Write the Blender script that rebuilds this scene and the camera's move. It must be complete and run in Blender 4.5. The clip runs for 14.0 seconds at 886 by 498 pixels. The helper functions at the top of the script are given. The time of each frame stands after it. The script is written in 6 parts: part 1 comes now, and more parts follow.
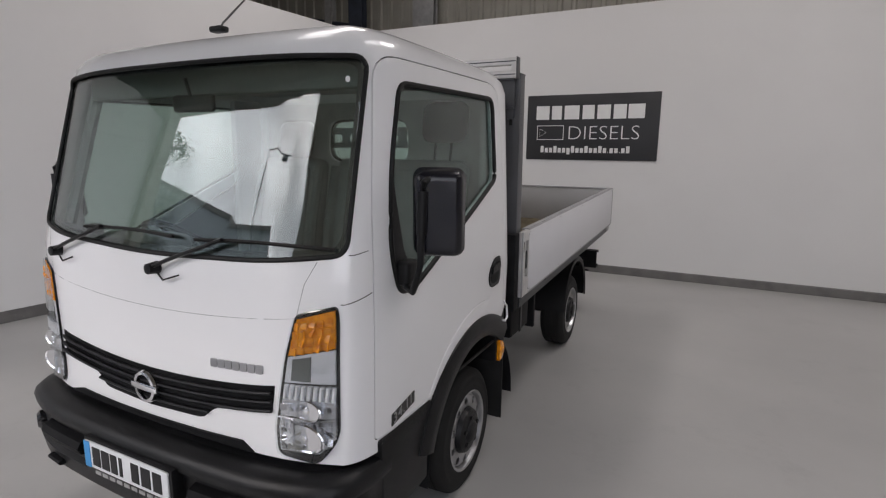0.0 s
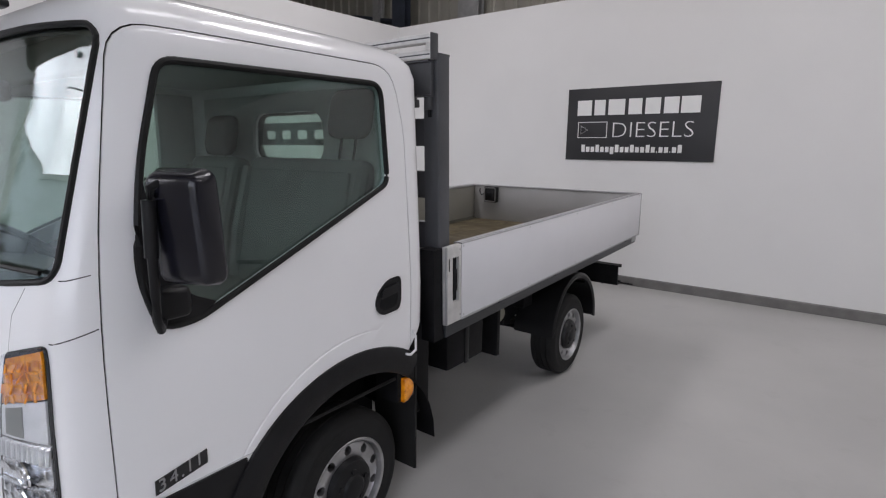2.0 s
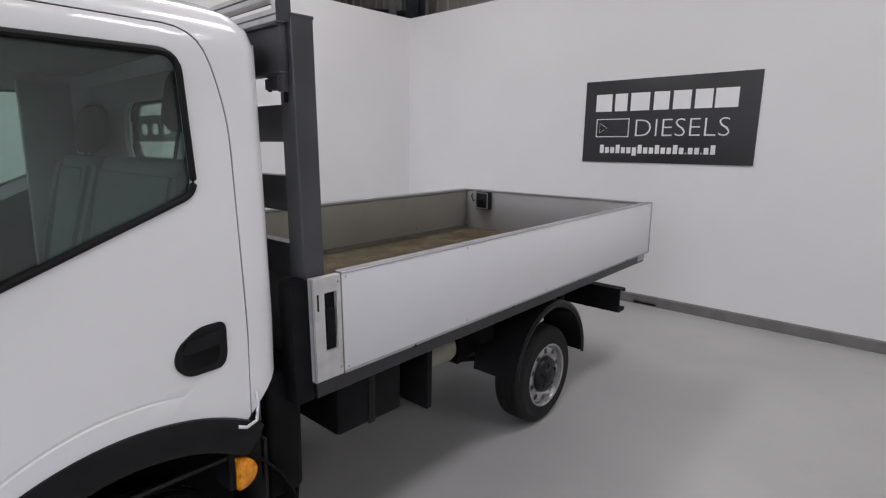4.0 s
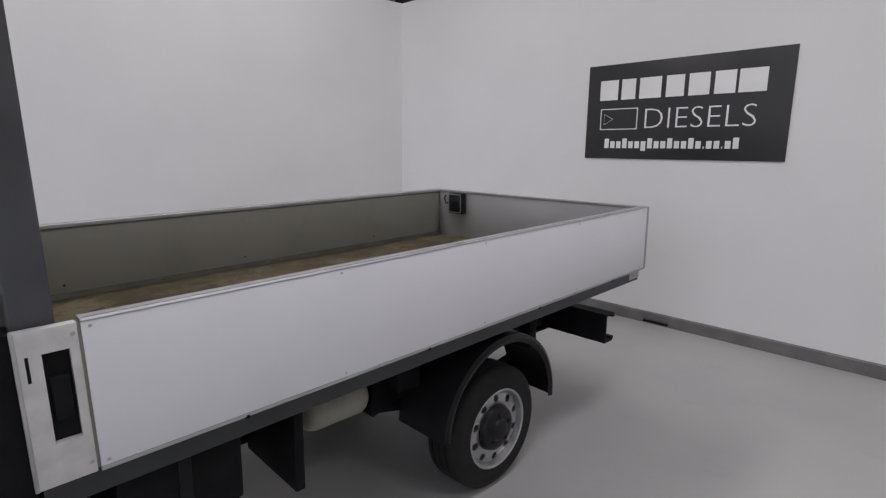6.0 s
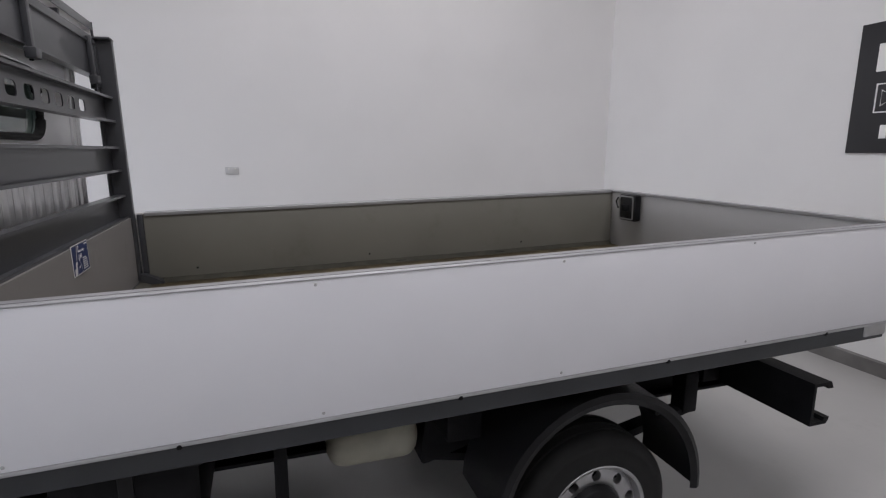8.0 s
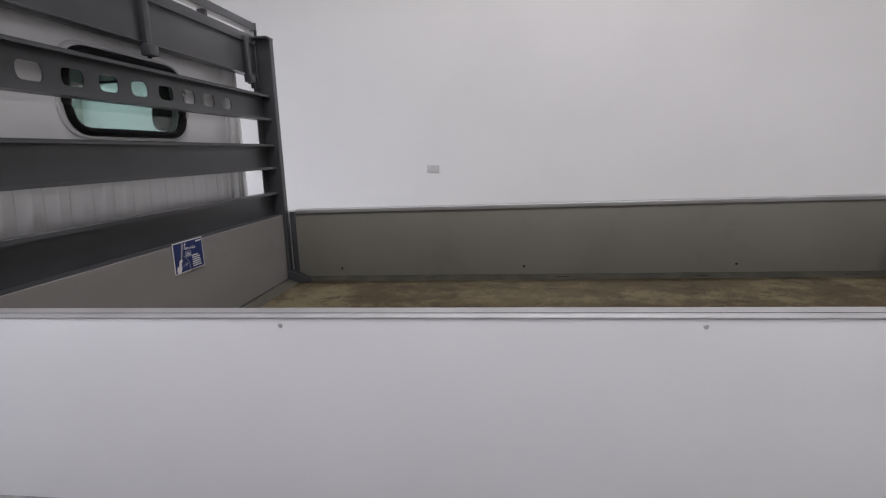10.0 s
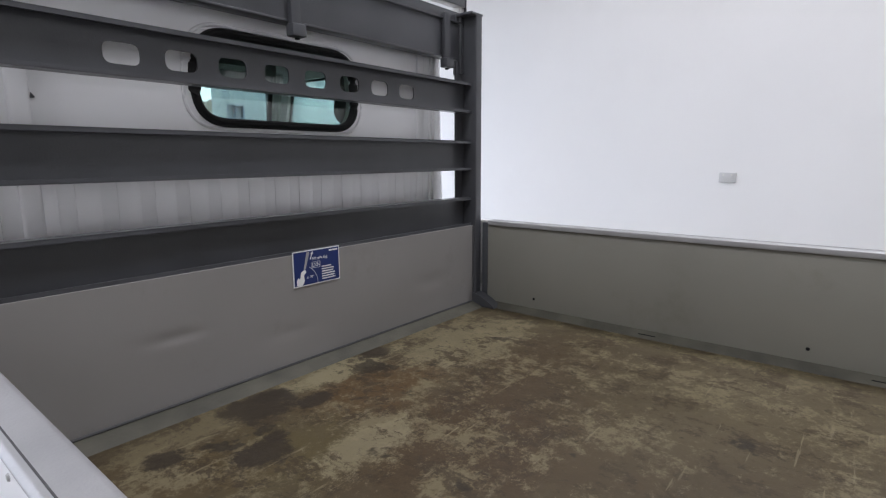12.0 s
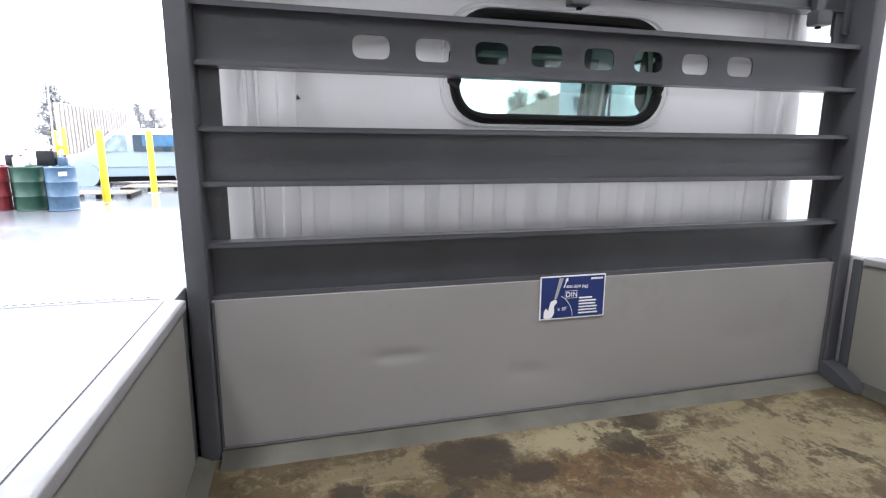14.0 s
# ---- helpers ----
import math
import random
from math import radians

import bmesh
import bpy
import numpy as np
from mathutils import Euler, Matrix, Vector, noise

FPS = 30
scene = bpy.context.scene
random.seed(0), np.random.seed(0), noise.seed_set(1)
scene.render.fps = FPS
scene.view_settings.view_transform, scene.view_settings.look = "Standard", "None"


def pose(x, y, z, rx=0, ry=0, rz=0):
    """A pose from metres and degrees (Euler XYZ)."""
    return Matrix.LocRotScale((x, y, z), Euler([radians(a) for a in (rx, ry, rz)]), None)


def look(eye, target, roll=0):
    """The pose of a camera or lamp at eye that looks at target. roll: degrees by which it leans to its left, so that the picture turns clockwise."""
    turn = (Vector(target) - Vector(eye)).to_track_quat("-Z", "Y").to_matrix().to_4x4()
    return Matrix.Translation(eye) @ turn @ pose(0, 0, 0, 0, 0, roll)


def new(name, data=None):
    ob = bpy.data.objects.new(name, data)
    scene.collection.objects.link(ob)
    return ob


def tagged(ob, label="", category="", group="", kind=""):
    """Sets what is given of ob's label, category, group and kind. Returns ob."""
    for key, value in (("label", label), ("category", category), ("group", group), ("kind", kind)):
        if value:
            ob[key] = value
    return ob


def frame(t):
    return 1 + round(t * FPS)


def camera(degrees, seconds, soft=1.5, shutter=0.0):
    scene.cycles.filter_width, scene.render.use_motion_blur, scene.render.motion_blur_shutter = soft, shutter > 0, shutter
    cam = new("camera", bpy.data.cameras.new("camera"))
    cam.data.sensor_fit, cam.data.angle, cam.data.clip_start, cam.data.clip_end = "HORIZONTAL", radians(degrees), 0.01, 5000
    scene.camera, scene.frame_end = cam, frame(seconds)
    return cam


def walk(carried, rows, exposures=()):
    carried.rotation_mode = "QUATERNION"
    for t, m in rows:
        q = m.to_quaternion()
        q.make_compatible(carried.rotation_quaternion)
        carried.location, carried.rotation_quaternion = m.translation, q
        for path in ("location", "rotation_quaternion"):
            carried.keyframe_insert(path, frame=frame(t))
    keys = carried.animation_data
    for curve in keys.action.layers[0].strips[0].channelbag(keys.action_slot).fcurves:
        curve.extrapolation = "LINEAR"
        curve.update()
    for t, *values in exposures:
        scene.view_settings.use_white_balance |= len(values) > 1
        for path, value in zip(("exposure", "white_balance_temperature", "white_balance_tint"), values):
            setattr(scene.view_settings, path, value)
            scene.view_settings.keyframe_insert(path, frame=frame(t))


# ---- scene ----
cam = camera(80.0, 14.0, 1.2)
PATH = [
    (0, (1.973, -1.154, 1.817), (1.097, 0.608, 1.459), 0.71),
    (0.5, (2.093, -0.955, 1.792), (1.209, 0.803, 1.434), 0.87),
    (1, (2.220, -0.695, 1.813), (1.311, 1.050, 1.456), 0.99),
    (1.5, (2.408, -0.428, 1.798), (1.415, 1.271, 1.443), 0.49),
    (2, (2.513, -0.207, 1.818), (1.351, 1.380, 1.456), 0.79),
    (2.5, (2.558, 0.029, 1.838), (1.325, 1.559, 1.465), 0.92),
    (3, (2.560, 0.277, 1.823), (1.299, 1.786, 1.458), 0.93),
    (3.5, (2.603, 0.557, 1.836), (1.314, 2.043, 1.473), 0.85),
    (4, (2.611, 0.805, 1.820), (1.300, 2.272, 1.458), 1.10),
    (6.5, (2.461, 1.984, 1.775), (0.988, 3.288, 1.416), 0.74),
    (7, (2.413, 2.169, 1.768), (0.827, 3.335, 1.415), 0.94),
    (7.5, (2.414, 2.416, 1.741), (0.688, 3.359, 1.379), 0.56),
    (8, (2.406, 2.670, 1.711), (0.544, 3.304, 1.349), 0.57),
    (10.3, (1.773, 3.219, 1.678), (-0.159, 2.845, 1.322), -0.07),
    (10.5, (1.681, 3.211, 1.696), (-0.230, 2.736, 1.347), 0.40),
    (11, (1.475, 3.298, 1.699), (-0.350, 2.560, 1.346), 0.37),
    (11.5, (1.265, 3.409, 1.700), (-0.420, 2.393, 1.338), 0.54),
    (12, (1.096, 3.414, 1.682), (-0.429, 2.175, 1.311), 0.91),
    (12.5, (0.938, 3.354, 1.700), (-0.467, 1.980, 1.330), 0.79),
    (13, (0.785, 3.266, 1.703), (-0.286, 1.616, 1.339), 0.37),
    (13.5, (0.707, 3.287, 1.707), (-0.025, 1.468, 1.313), 0.77),
    (14, (0.698, 3.206, 1.707), (0.191, 1.318, 1.286), 0.69),
]
walk(cam, [(t, look(e, g, r)) for t, e, g, r in PATH], ((0, -0.36, 6850, 15), (0.5, -0.09, 6820, 15), (1.2, 0.04, 6640, 15), (2, 0.0, 6550, 15), (4, 0.08, 6520, 15), (6.5, -0.06, 6500, 15), (8, -0.02, 6490, 15), (10.5, 0.20, 6600, 15), (11.5, 0.30, 6480, 15), (12.2, 0.82, 6250, 13), (13, 1.34, 6260, 13), (14, 1.48, 6260, 13)))

# ---------------------------------------------------------------- light and world
world = bpy.data.worlds.new("overcast_sky")
scene.world = world
world.use_nodes = True
wn = world.node_tree.nodes
sky = wn.new("ShaderNodeTexSky")
sky.sky_type = "NISHITA"
sky.sun_disc = False
sky.sun_elevation = radians(37)
sky.sun_rotation = radians(205)
sky.air_density = 1.0
sky.dust_density = 3.0
wbg = wn["Background"]
wbg.inputs["Strength"].default_value = 0.100
# a grey overcast veil over the clear sky
veil = wn.new("ShaderNodeMix")
veil.data_type = "RGBA"
veil.inputs["Factor"].default_value = 0.72
wnoise = wn.new("ShaderNodeTexNoise")
wnoise.inputs["Scale"].default_value = 4.0
wnoise.inputs["Detail"].default_value = 5.0
wramp = wn.new("ShaderNodeValToRGB")
wramp.color_ramp.elements[0].position, wramp.color_ramp.elements[0].color = 0.36, (16, 18, 21.5, 1)
wramp.color_ramp.elements[1].position, wramp.color_ramp.elements[1].color = 0.64, (52, 55, 60, 1)
wl = world.node_tree.links
wtc = wn.new("ShaderNodeTexCoord")
wl.new(wtc.outputs["Generated"], wnoise.inputs["Vector"])
wl.new(wnoise.outputs["Fac"], wramp.inputs["Fac"])
wl.new(sky.outputs["Color"], veil.inputs["A"])
wl.new(wramp.outputs["Color"], veil.inputs["B"])
wl.new(veil.outputs["Result"], wbg.inputs["Color"])

sun_data = bpy.data.lights.new("sun", "SUN")
sun_data.energy = 1.15
sun_data.angle = radians(12)
sun_data.color = (1.0, 0.985, 0.97)
sun = new("sun", sun_data)
sun.matrix_world = look((-6, -13, 12.2), (0, 0, 1.5))


def roof_lamp(x, y, w, d, watts):
    """Daylight that falls through a translucent sheet of the hall's roof."""
    data = bpy.data.lights.new("rooflight", "AREA")
    data.shape, data.size, data.size_y, data.energy = "RECTANGLE", w, d, watts
    data.color = (0.98, 0.98, 1.0)
    ob = new("rooflight_lamp", data)
    ob.matrix_world = look((x, y, 6.68), (x, y, 0))
    return ob


for rx, ry, power in ((-2.0, 1.5, 50), (2.6, 1.5, 50), (7.2, 1.5, 50), (-2.0, 4.3, 116), (2.6, 4.3, 116), (7.2, 4.3, 116)):
    roof_lamp(rx, ry, 1.0, 2.4, power)

# ---------------------------------------------------------------- materials


def material(name, color, rough=0.5, metal=0.0, var=0.06, scale=6.0, bump=0.02, bscale=60.0, coat=0.0, spec=0.5, color2=None, lo=0.35, hi=0.65):
    m = bpy.data.materials.new(name)
    m.use_nodes = True
    nt = m.node_tree
    b = nt.nodes["Principled BSDF"]
    b.inputs["Roughness"].default_value = rough
    b.inputs["Metallic"].default_value = metal
    b.inputs["Coat Weight"].default_value = coat
    b.inputs["Coat Roughness"].default_value = 0.04
    b.inputs["Specular IOR Level"].default_value = spec
    tc = nt.nodes.new("ShaderNodeTexCoord")
    n1 = nt.nodes.new("ShaderNodeTexNoise")
    n1.inputs["Scale"].default_value, n1.inputs["Detail"].default_value = scale, 6.0
    ramp = nt.nodes.new("ShaderNodeValToRGB")
    c2 = color2 or tuple(min(1.0, c * (1 + var)) for c in color)
    c1 = color if color2 else tuple(c * (1 - var) for c in color)
    ramp.color_ramp.elements[0].position, ramp.color_ramp.elements[0].color = lo, (*c1, 1)
    ramp.color_ramp.elements[1].position, ramp.color_ramp.elements[1].color = hi, (*c2, 1)
    nt.links.new(tc.outputs["Object"], n1.inputs["Vector"])
    nt.links.new(n1.outputs["Fac"], ramp.inputs["Fac"])
    nt.links.new(ramp.outputs["Color"], b.inputs["Base Color"])
    if bump:
        n2 = nt.nodes.new("ShaderNodeTexNoise")
        n2.inputs["Scale"].default_value, n2.inputs["Detail"].default_value = bscale, 4.0
        bp = nt.nodes.new("ShaderNodeBump")
        bp.inputs["Strength"].default_value, bp.inputs["Distance"].default_value = min(1.0, bump * 10), 0.002
        nt.links.new(tc.outputs["Object"], n2.inputs["Vector"])
        nt.links.new(n2.outputs["Fac"], bp.inputs["Height"])
        nt.links.new(bp.outputs["Normal"], b.inputs["Normal"])
        mr = nt.nodes.new("ShaderNodeMapRange")
        mr.inputs["To Min"].default_value, mr.inputs["To Max"].default_value = max(0.02, rough - 0.06), min(1.0, rough + 0.08)
        nt.links.new(n1.outputs["Fac"], mr.inputs["Value"])
        nt.links.new(mr.outputs["Result"], b.inputs["Roughness"])
    return m


def glass(name, tint, rough=0.0, gloss=0.075):
    """Thin tinted pane: see-through with a mirror gloss by Fresnel."""
    m = bpy.data.materials.new(name)
    m.use_nodes = True
    nt = m.node_tree
    nt.nodes.remove(nt.nodes["Principled BSDF"])
    tr = nt.nodes.new("ShaderNodeBsdfTransparent")
    tr.inputs["Color"].default_value = (*tint, 1)
    gl = nt.nodes.new("ShaderNodeBsdfGlossy")
    gl.inputs["Roughness"].default_value = rough
    lw = nt.nodes.new("ShaderNodeLayerWeight")
    lw.inputs["Blend"].default_value = 0.5
    steep = nt.nodes.new("ShaderNodeMath")
    steep.operation = "POWER"
    steep.inputs[1].default_value = 5.0
    fr = nt.nodes.new("ShaderNodeMath")
    fr.operation = "MULTIPLY_ADD"
    fr.inputs[1].default_value, fr.inputs[2].default_value = 0.90, gloss
    nt.links.new(lw.outputs["Facing"], steep.inputs[0])
    nt.links.new(steep.outputs["Value"], fr.inputs[0])
    mx = nt.nodes.new("ShaderNodeMixShader")
    nt.links.new(fr.outputs["Value"], mx.inputs["Fac"])
    nt.links.new(tr.outputs["BSDF"], mx.inputs[1])
    nt.links.new(gl.outputs["BSDF"], mx.inputs[2])
    nt.links.new(mx.outputs["Shader"], nt.nodes["Material Output"].inputs["Surface"])
    return m


WHITE_PAINT = material("white_car_paint", (0.84, 0.84, 0.85), 0.28, var=0.015, scale=2.0, bump=0.0, coat=0.8)
BLACK_PLASTIC = material("black_grained_plastic", (0.009, 0.009, 0.010), 0.34, var=0.2, scale=9.0, bump=0.03, bscale=400, spec=0.25)
BUMPER_PLASTIC = material("dark_grey_bumper_plastic", (0.0095, 0.0095, 0.0105), 0.36, var=0.15, scale=7.0, bump=0.04, bscale=350, spec=0.3)
GLOSS_BLACK = material("gloss_black_plastic", (0.012, 0.012, 0.014), 0.12, var=0.2, bump=0.0, coat=0.3)
RUBBER = material("tyre_rubber", (0.011, 0.011, 0.011), 0.7, var=0.25, scale=14, bump=0.05, bscale=180, spec=0.3)
SEAL = material("window_seal_rubber", (0.008, 0.008, 0.008), 0.5, var=0.1, bump=0.0, spec=0.25)
CHROME = material("chrome", (0.85, 0.85, 0.87), 0.08, 1.0, var=0.03, bump=0.0)
REFLECTOR = material("lamp_reflector", (0.82, 0.83, 0.85), 0.16, 0.75, var=0.1, scale=25, bump=0.0)
LAMP_GREY = material("lamp_grey_lens", (0.72, 0.73, 0.75), 0.2, 0.1, var=0.1, scale=20, bump=0.0)
STEEL_RIM = material("silver_wheel_paint", (0.46, 0.46, 0.47), 0.30, 0.85, var=0.12, scale=12, bump=0.02, bscale=90)
GREY_STEEL = material("slate_grey_painted_steel", (0.057, 0.059, 0.066), 0.36, 0.0, var=0.12, scale=5, bump=0.03, bscale=220, coat=0.15)
CHASSIS = material("black_chassis_paint", (0.007, 0.007, 0.008), 0.55, var=0.4, scale=8, bump=0.05, bscale=120, spec=0.15)
ALU = material("anodised_aluminium", (0.40, 0.40, 0.41), 0.52, 0.5, var=0.08, scale=7, bump=0.03, bscale=200)
DULL_ALU = material("dull_scuffed_aluminium", (0.245, 0.238, 0.208), 0.52, 0.15, var=0.05, scale=1.6, bump=0.012, bscale=160)
# Mottled grey, much darker than the other aluminium colours.
DECK_STRIP = material("dark_grey_edge_strip", (0.060, 0.057, 0.043), 0.6, 0.0, var=0.25, scale=9, bump=0.05, bscale=90)
# Paler copy of the dull aluminium: door light put into the tailgate's colour.
DOORLIT_ALU = material("doorlit_scuffed_aluminium", (0.43, 0.425, 0.42), 0.48, 0.2, var=0.05, scale=2.0, bump=0.03, bscale=150)
RACK_ALU = material("bright_worn_aluminium", (0.62, 0.61, 0.60), 0.42, 0.3, var=0.10, scale=14, bump=0.05, bscale=120)
MIRROR_BLACK = material("smooth_black_mirror_shell", (0.008, 0.008, 0.013), 0.24, var=0.15, scale=6, bump=0.0, spec=0.5)
PANEL_ALU = material("dented_sheet_aluminium", (0.262, 0.250, 0.242), 0.50, 0.15, var=0.04, scale=2.2, bump=0.008, bscale=160)
RAIL_STEEL = material("dark_slate_steel", (0.030, 0.033, 0.037), 0.4, var=0.15, scale=5, bump=0.03, bscale=200)
PANEL_WHITE = material("white_dropside_panel", (0.70, 0.70, 0.725), 0.38, var=0.02, scale=2.5, bump=0.012, bscale=150)
AMBER = material("amber_lens", (1.0, 0.29, 0.006), 0.12, var=0.35, scale=40, bump=0.12, bscale=110, coat=0.5)
FABRIC = material("grey_seat_fabric", (0.190, 0.205, 0.200), 0.95, var=0.10, scale=7, bump=0.008, bscale=500)
HEADREST_FABRIC = material("dark_headrest_fabric", (0.075, 0.076, 0.073), 0.95, var=0.10, scale=7, bump=0.008, bscale=500)
TRIM_GREY = material("grey_cab_trim", (0.15, 0.16, 0.15), 0.7, var=0.12, scale=12, bump=0.06, bscale=250)
LINING = material("pale_cab_lining", (0.44, 0.455, 0.44), 0.9, var=0.08, scale=15, bump=0.06, bscale=300)
MIRROR_GLASS = material("mirror_glass", (0.85, 0.87, 0.88), 0.02, 1.0, var=0.02, bump=0.0)
PLATE_WHITE = material("number_plate_white", (0.72, 0.74, 0.76), 0.35, var=0.03, bump=0.0)
PLATE_BLUE = material("number_plate_blue", (0.03, 0.27, 0.62), 0.35, var=0.05, bump=0.0)
INK = material("black_ink", (0.01, 0.01, 0.012), 0.5, var=0.1, bump=0.0)
BADGE = material("satin_badge_metal", (0.42, 0.42, 0.43), 0.3, 0.9, var=0.05, bump=0.0)
SEAM = material("panel_gap_shadow_line", (0.05, 0.05, 0.052), 0.7, var=0.05, bump=0.0)
WALL = material("white_emulsion_wall", (0.72, 0.715, 0.71), 0.85, var=0.02, scale=1.2, bump=0.02, bscale=90)
SKIRT = material("dark_grey_skirting", (0.14, 0.135, 0.13), 0.55, var=0.15, scale=5, bump=0.03)
FLOOR = material("pale_grey_floor_paint", (0.37, 0.365, 0.355), 0.34, var=0.07, scale=0.8, bump=0.02, bscale=40)
CLAD = material("beige_profiled_cladding", (0.36, 0.345, 0.30), 0.55, var=0.1, scale=2.0, bump=0.02)
STEELWORK = material("dark_blue_grey_steelwork", (0.03, 0.036, 0.05), 0.5, var=0.2, bump=0.02)
PALE_STEEL = material("pale_grey_galvanised_steel", (0.42, 0.42, 0.42), 0.5, 0.4, var=0.12, scale=9, bump=0.03)
SIGN_BLACK = material("charcoal_sign_face", (0.024, 0.024, 0.027), 0.42, var=0.08, scale=3, bump=0.01)
SIGN_WHITE = material("white_sign_vinyl", (0.78, 0.78, 0.77), 0.5, var=0.02, bump=0.0)
SOCKET = material("ivory_plastic", (0.52, 0.52, 0.52), 0.4, var=0.03, bump=0.0)
STICKER_BLUE = material("blue_sticker", (0.012, 0.028, 0.13), 0.4, var=0.08, bump=0.0)
CREAM_TANK = material("cream_tank_paint", (0.42, 0.41, 0.34), 0.5, var=0.12, scale=8, bump=0.03)
CONCRETE = material("wet_yard_concrete", (0.075, 0.078, 0.082), 0.22, var=0.0, scale=0.35, bump=0.05, bscale=25, color2=(0.20, 0.20, 0.20))
YELLOW = material("yellow_post_paint", (0.70, 0.50, 0.02), 0.45, var=0.1, scale=9, bump=0.03)
# Van's white is darkened and blued in colour to offset the bright yard light.
VAN_DIMMED = material("dimmed_white_van_paint", (0.22, 0.27, 0.305), 0.25, var=0.02, bump=0.0, coat=0.6)
# Opaque blue paints the sky's reflection onto the van's rear glass.
SKY_GLASS = material("sky_blue_reflection_glass", (0.045, 0.115, 0.20), 0.10, var=0.15, bump=0.0)
PALE_GLASS = material("pale_vehicle_glass", (0.20, 0.25, 0.26), 0.10, var=0.35, scale=3, bump=0.0)
DARK_GLASS = material("dark_vehicle_glass", (0.02, 0.035, 0.05), 0.06, var=0.1, bump=0.0, coat=0.5)
DRUM_RED = material("red_drum_paint", (0.15, 0.014, 0.018), 0.4, var=0.15, scale=9, bump=0.03)
DRUM_GREEN = material("green_drum_paint", (0.012, 0.05, 0.030), 0.4, var=0.15, scale=9, bump=0.03)
DRUM_BLUE = material("blue_drum_paint", (0.055, 0.105, 0.165), 0.4, var=0.15, scale=9, bump=0.03)
CAN_WHITE = material("milky_plastic", (0.62, 0.62, 0.58), 0.5, var=0.05, bump=0.02)
FENCE_CREAM = material("cream_steel_sheet", (0.31, 0.275, 0.245), 0.5, var=0.08, scale=3, bump=0.02)
BARK = material("tree_bark", (0.13, 0.115, 0.10), 0.9, var=0.3, scale=12, bump=0.1, bscale=60)
# Paler than bark: haze and glare over the far trees go into the colour.
HAZED_TWIG = material("haze_paled_winter_twigs", (0.24, 0.235, 0.225), 0.8, var=0.3, scale=5, bump=0.0)
LEAF = material("dark_evergreen_foliage", (0.035, 0.06, 0.03), 0.7, var=0.4, scale=5, bump=0.0)
RENDER_WALL = material("pale_rendered_house_wall", (0.33, 0.37, 0.39), 0.8, var=0.05, scale=3, bump=0.04)
TIMBER = material("weathered_pallet_wood", (0.20, 0.17, 0.13), 0.8, var=0.25, scale=8, bump=0.08)
WINDSCREEN_GLASS = glass("green_tinted_windscreen", (0.83, 0.90, 0.88), gloss=0.13)
SIDE_GLASS = glass("green_tinted_side_glass", (0.78, 0.86, 0.83))
CLEAR_LENS = glass("clear_lamp_lens", (0.93, 0.94, 0.95))
PLY = bpy.data.materials.new("worn_plywood_deck")
PLY.use_nodes = True


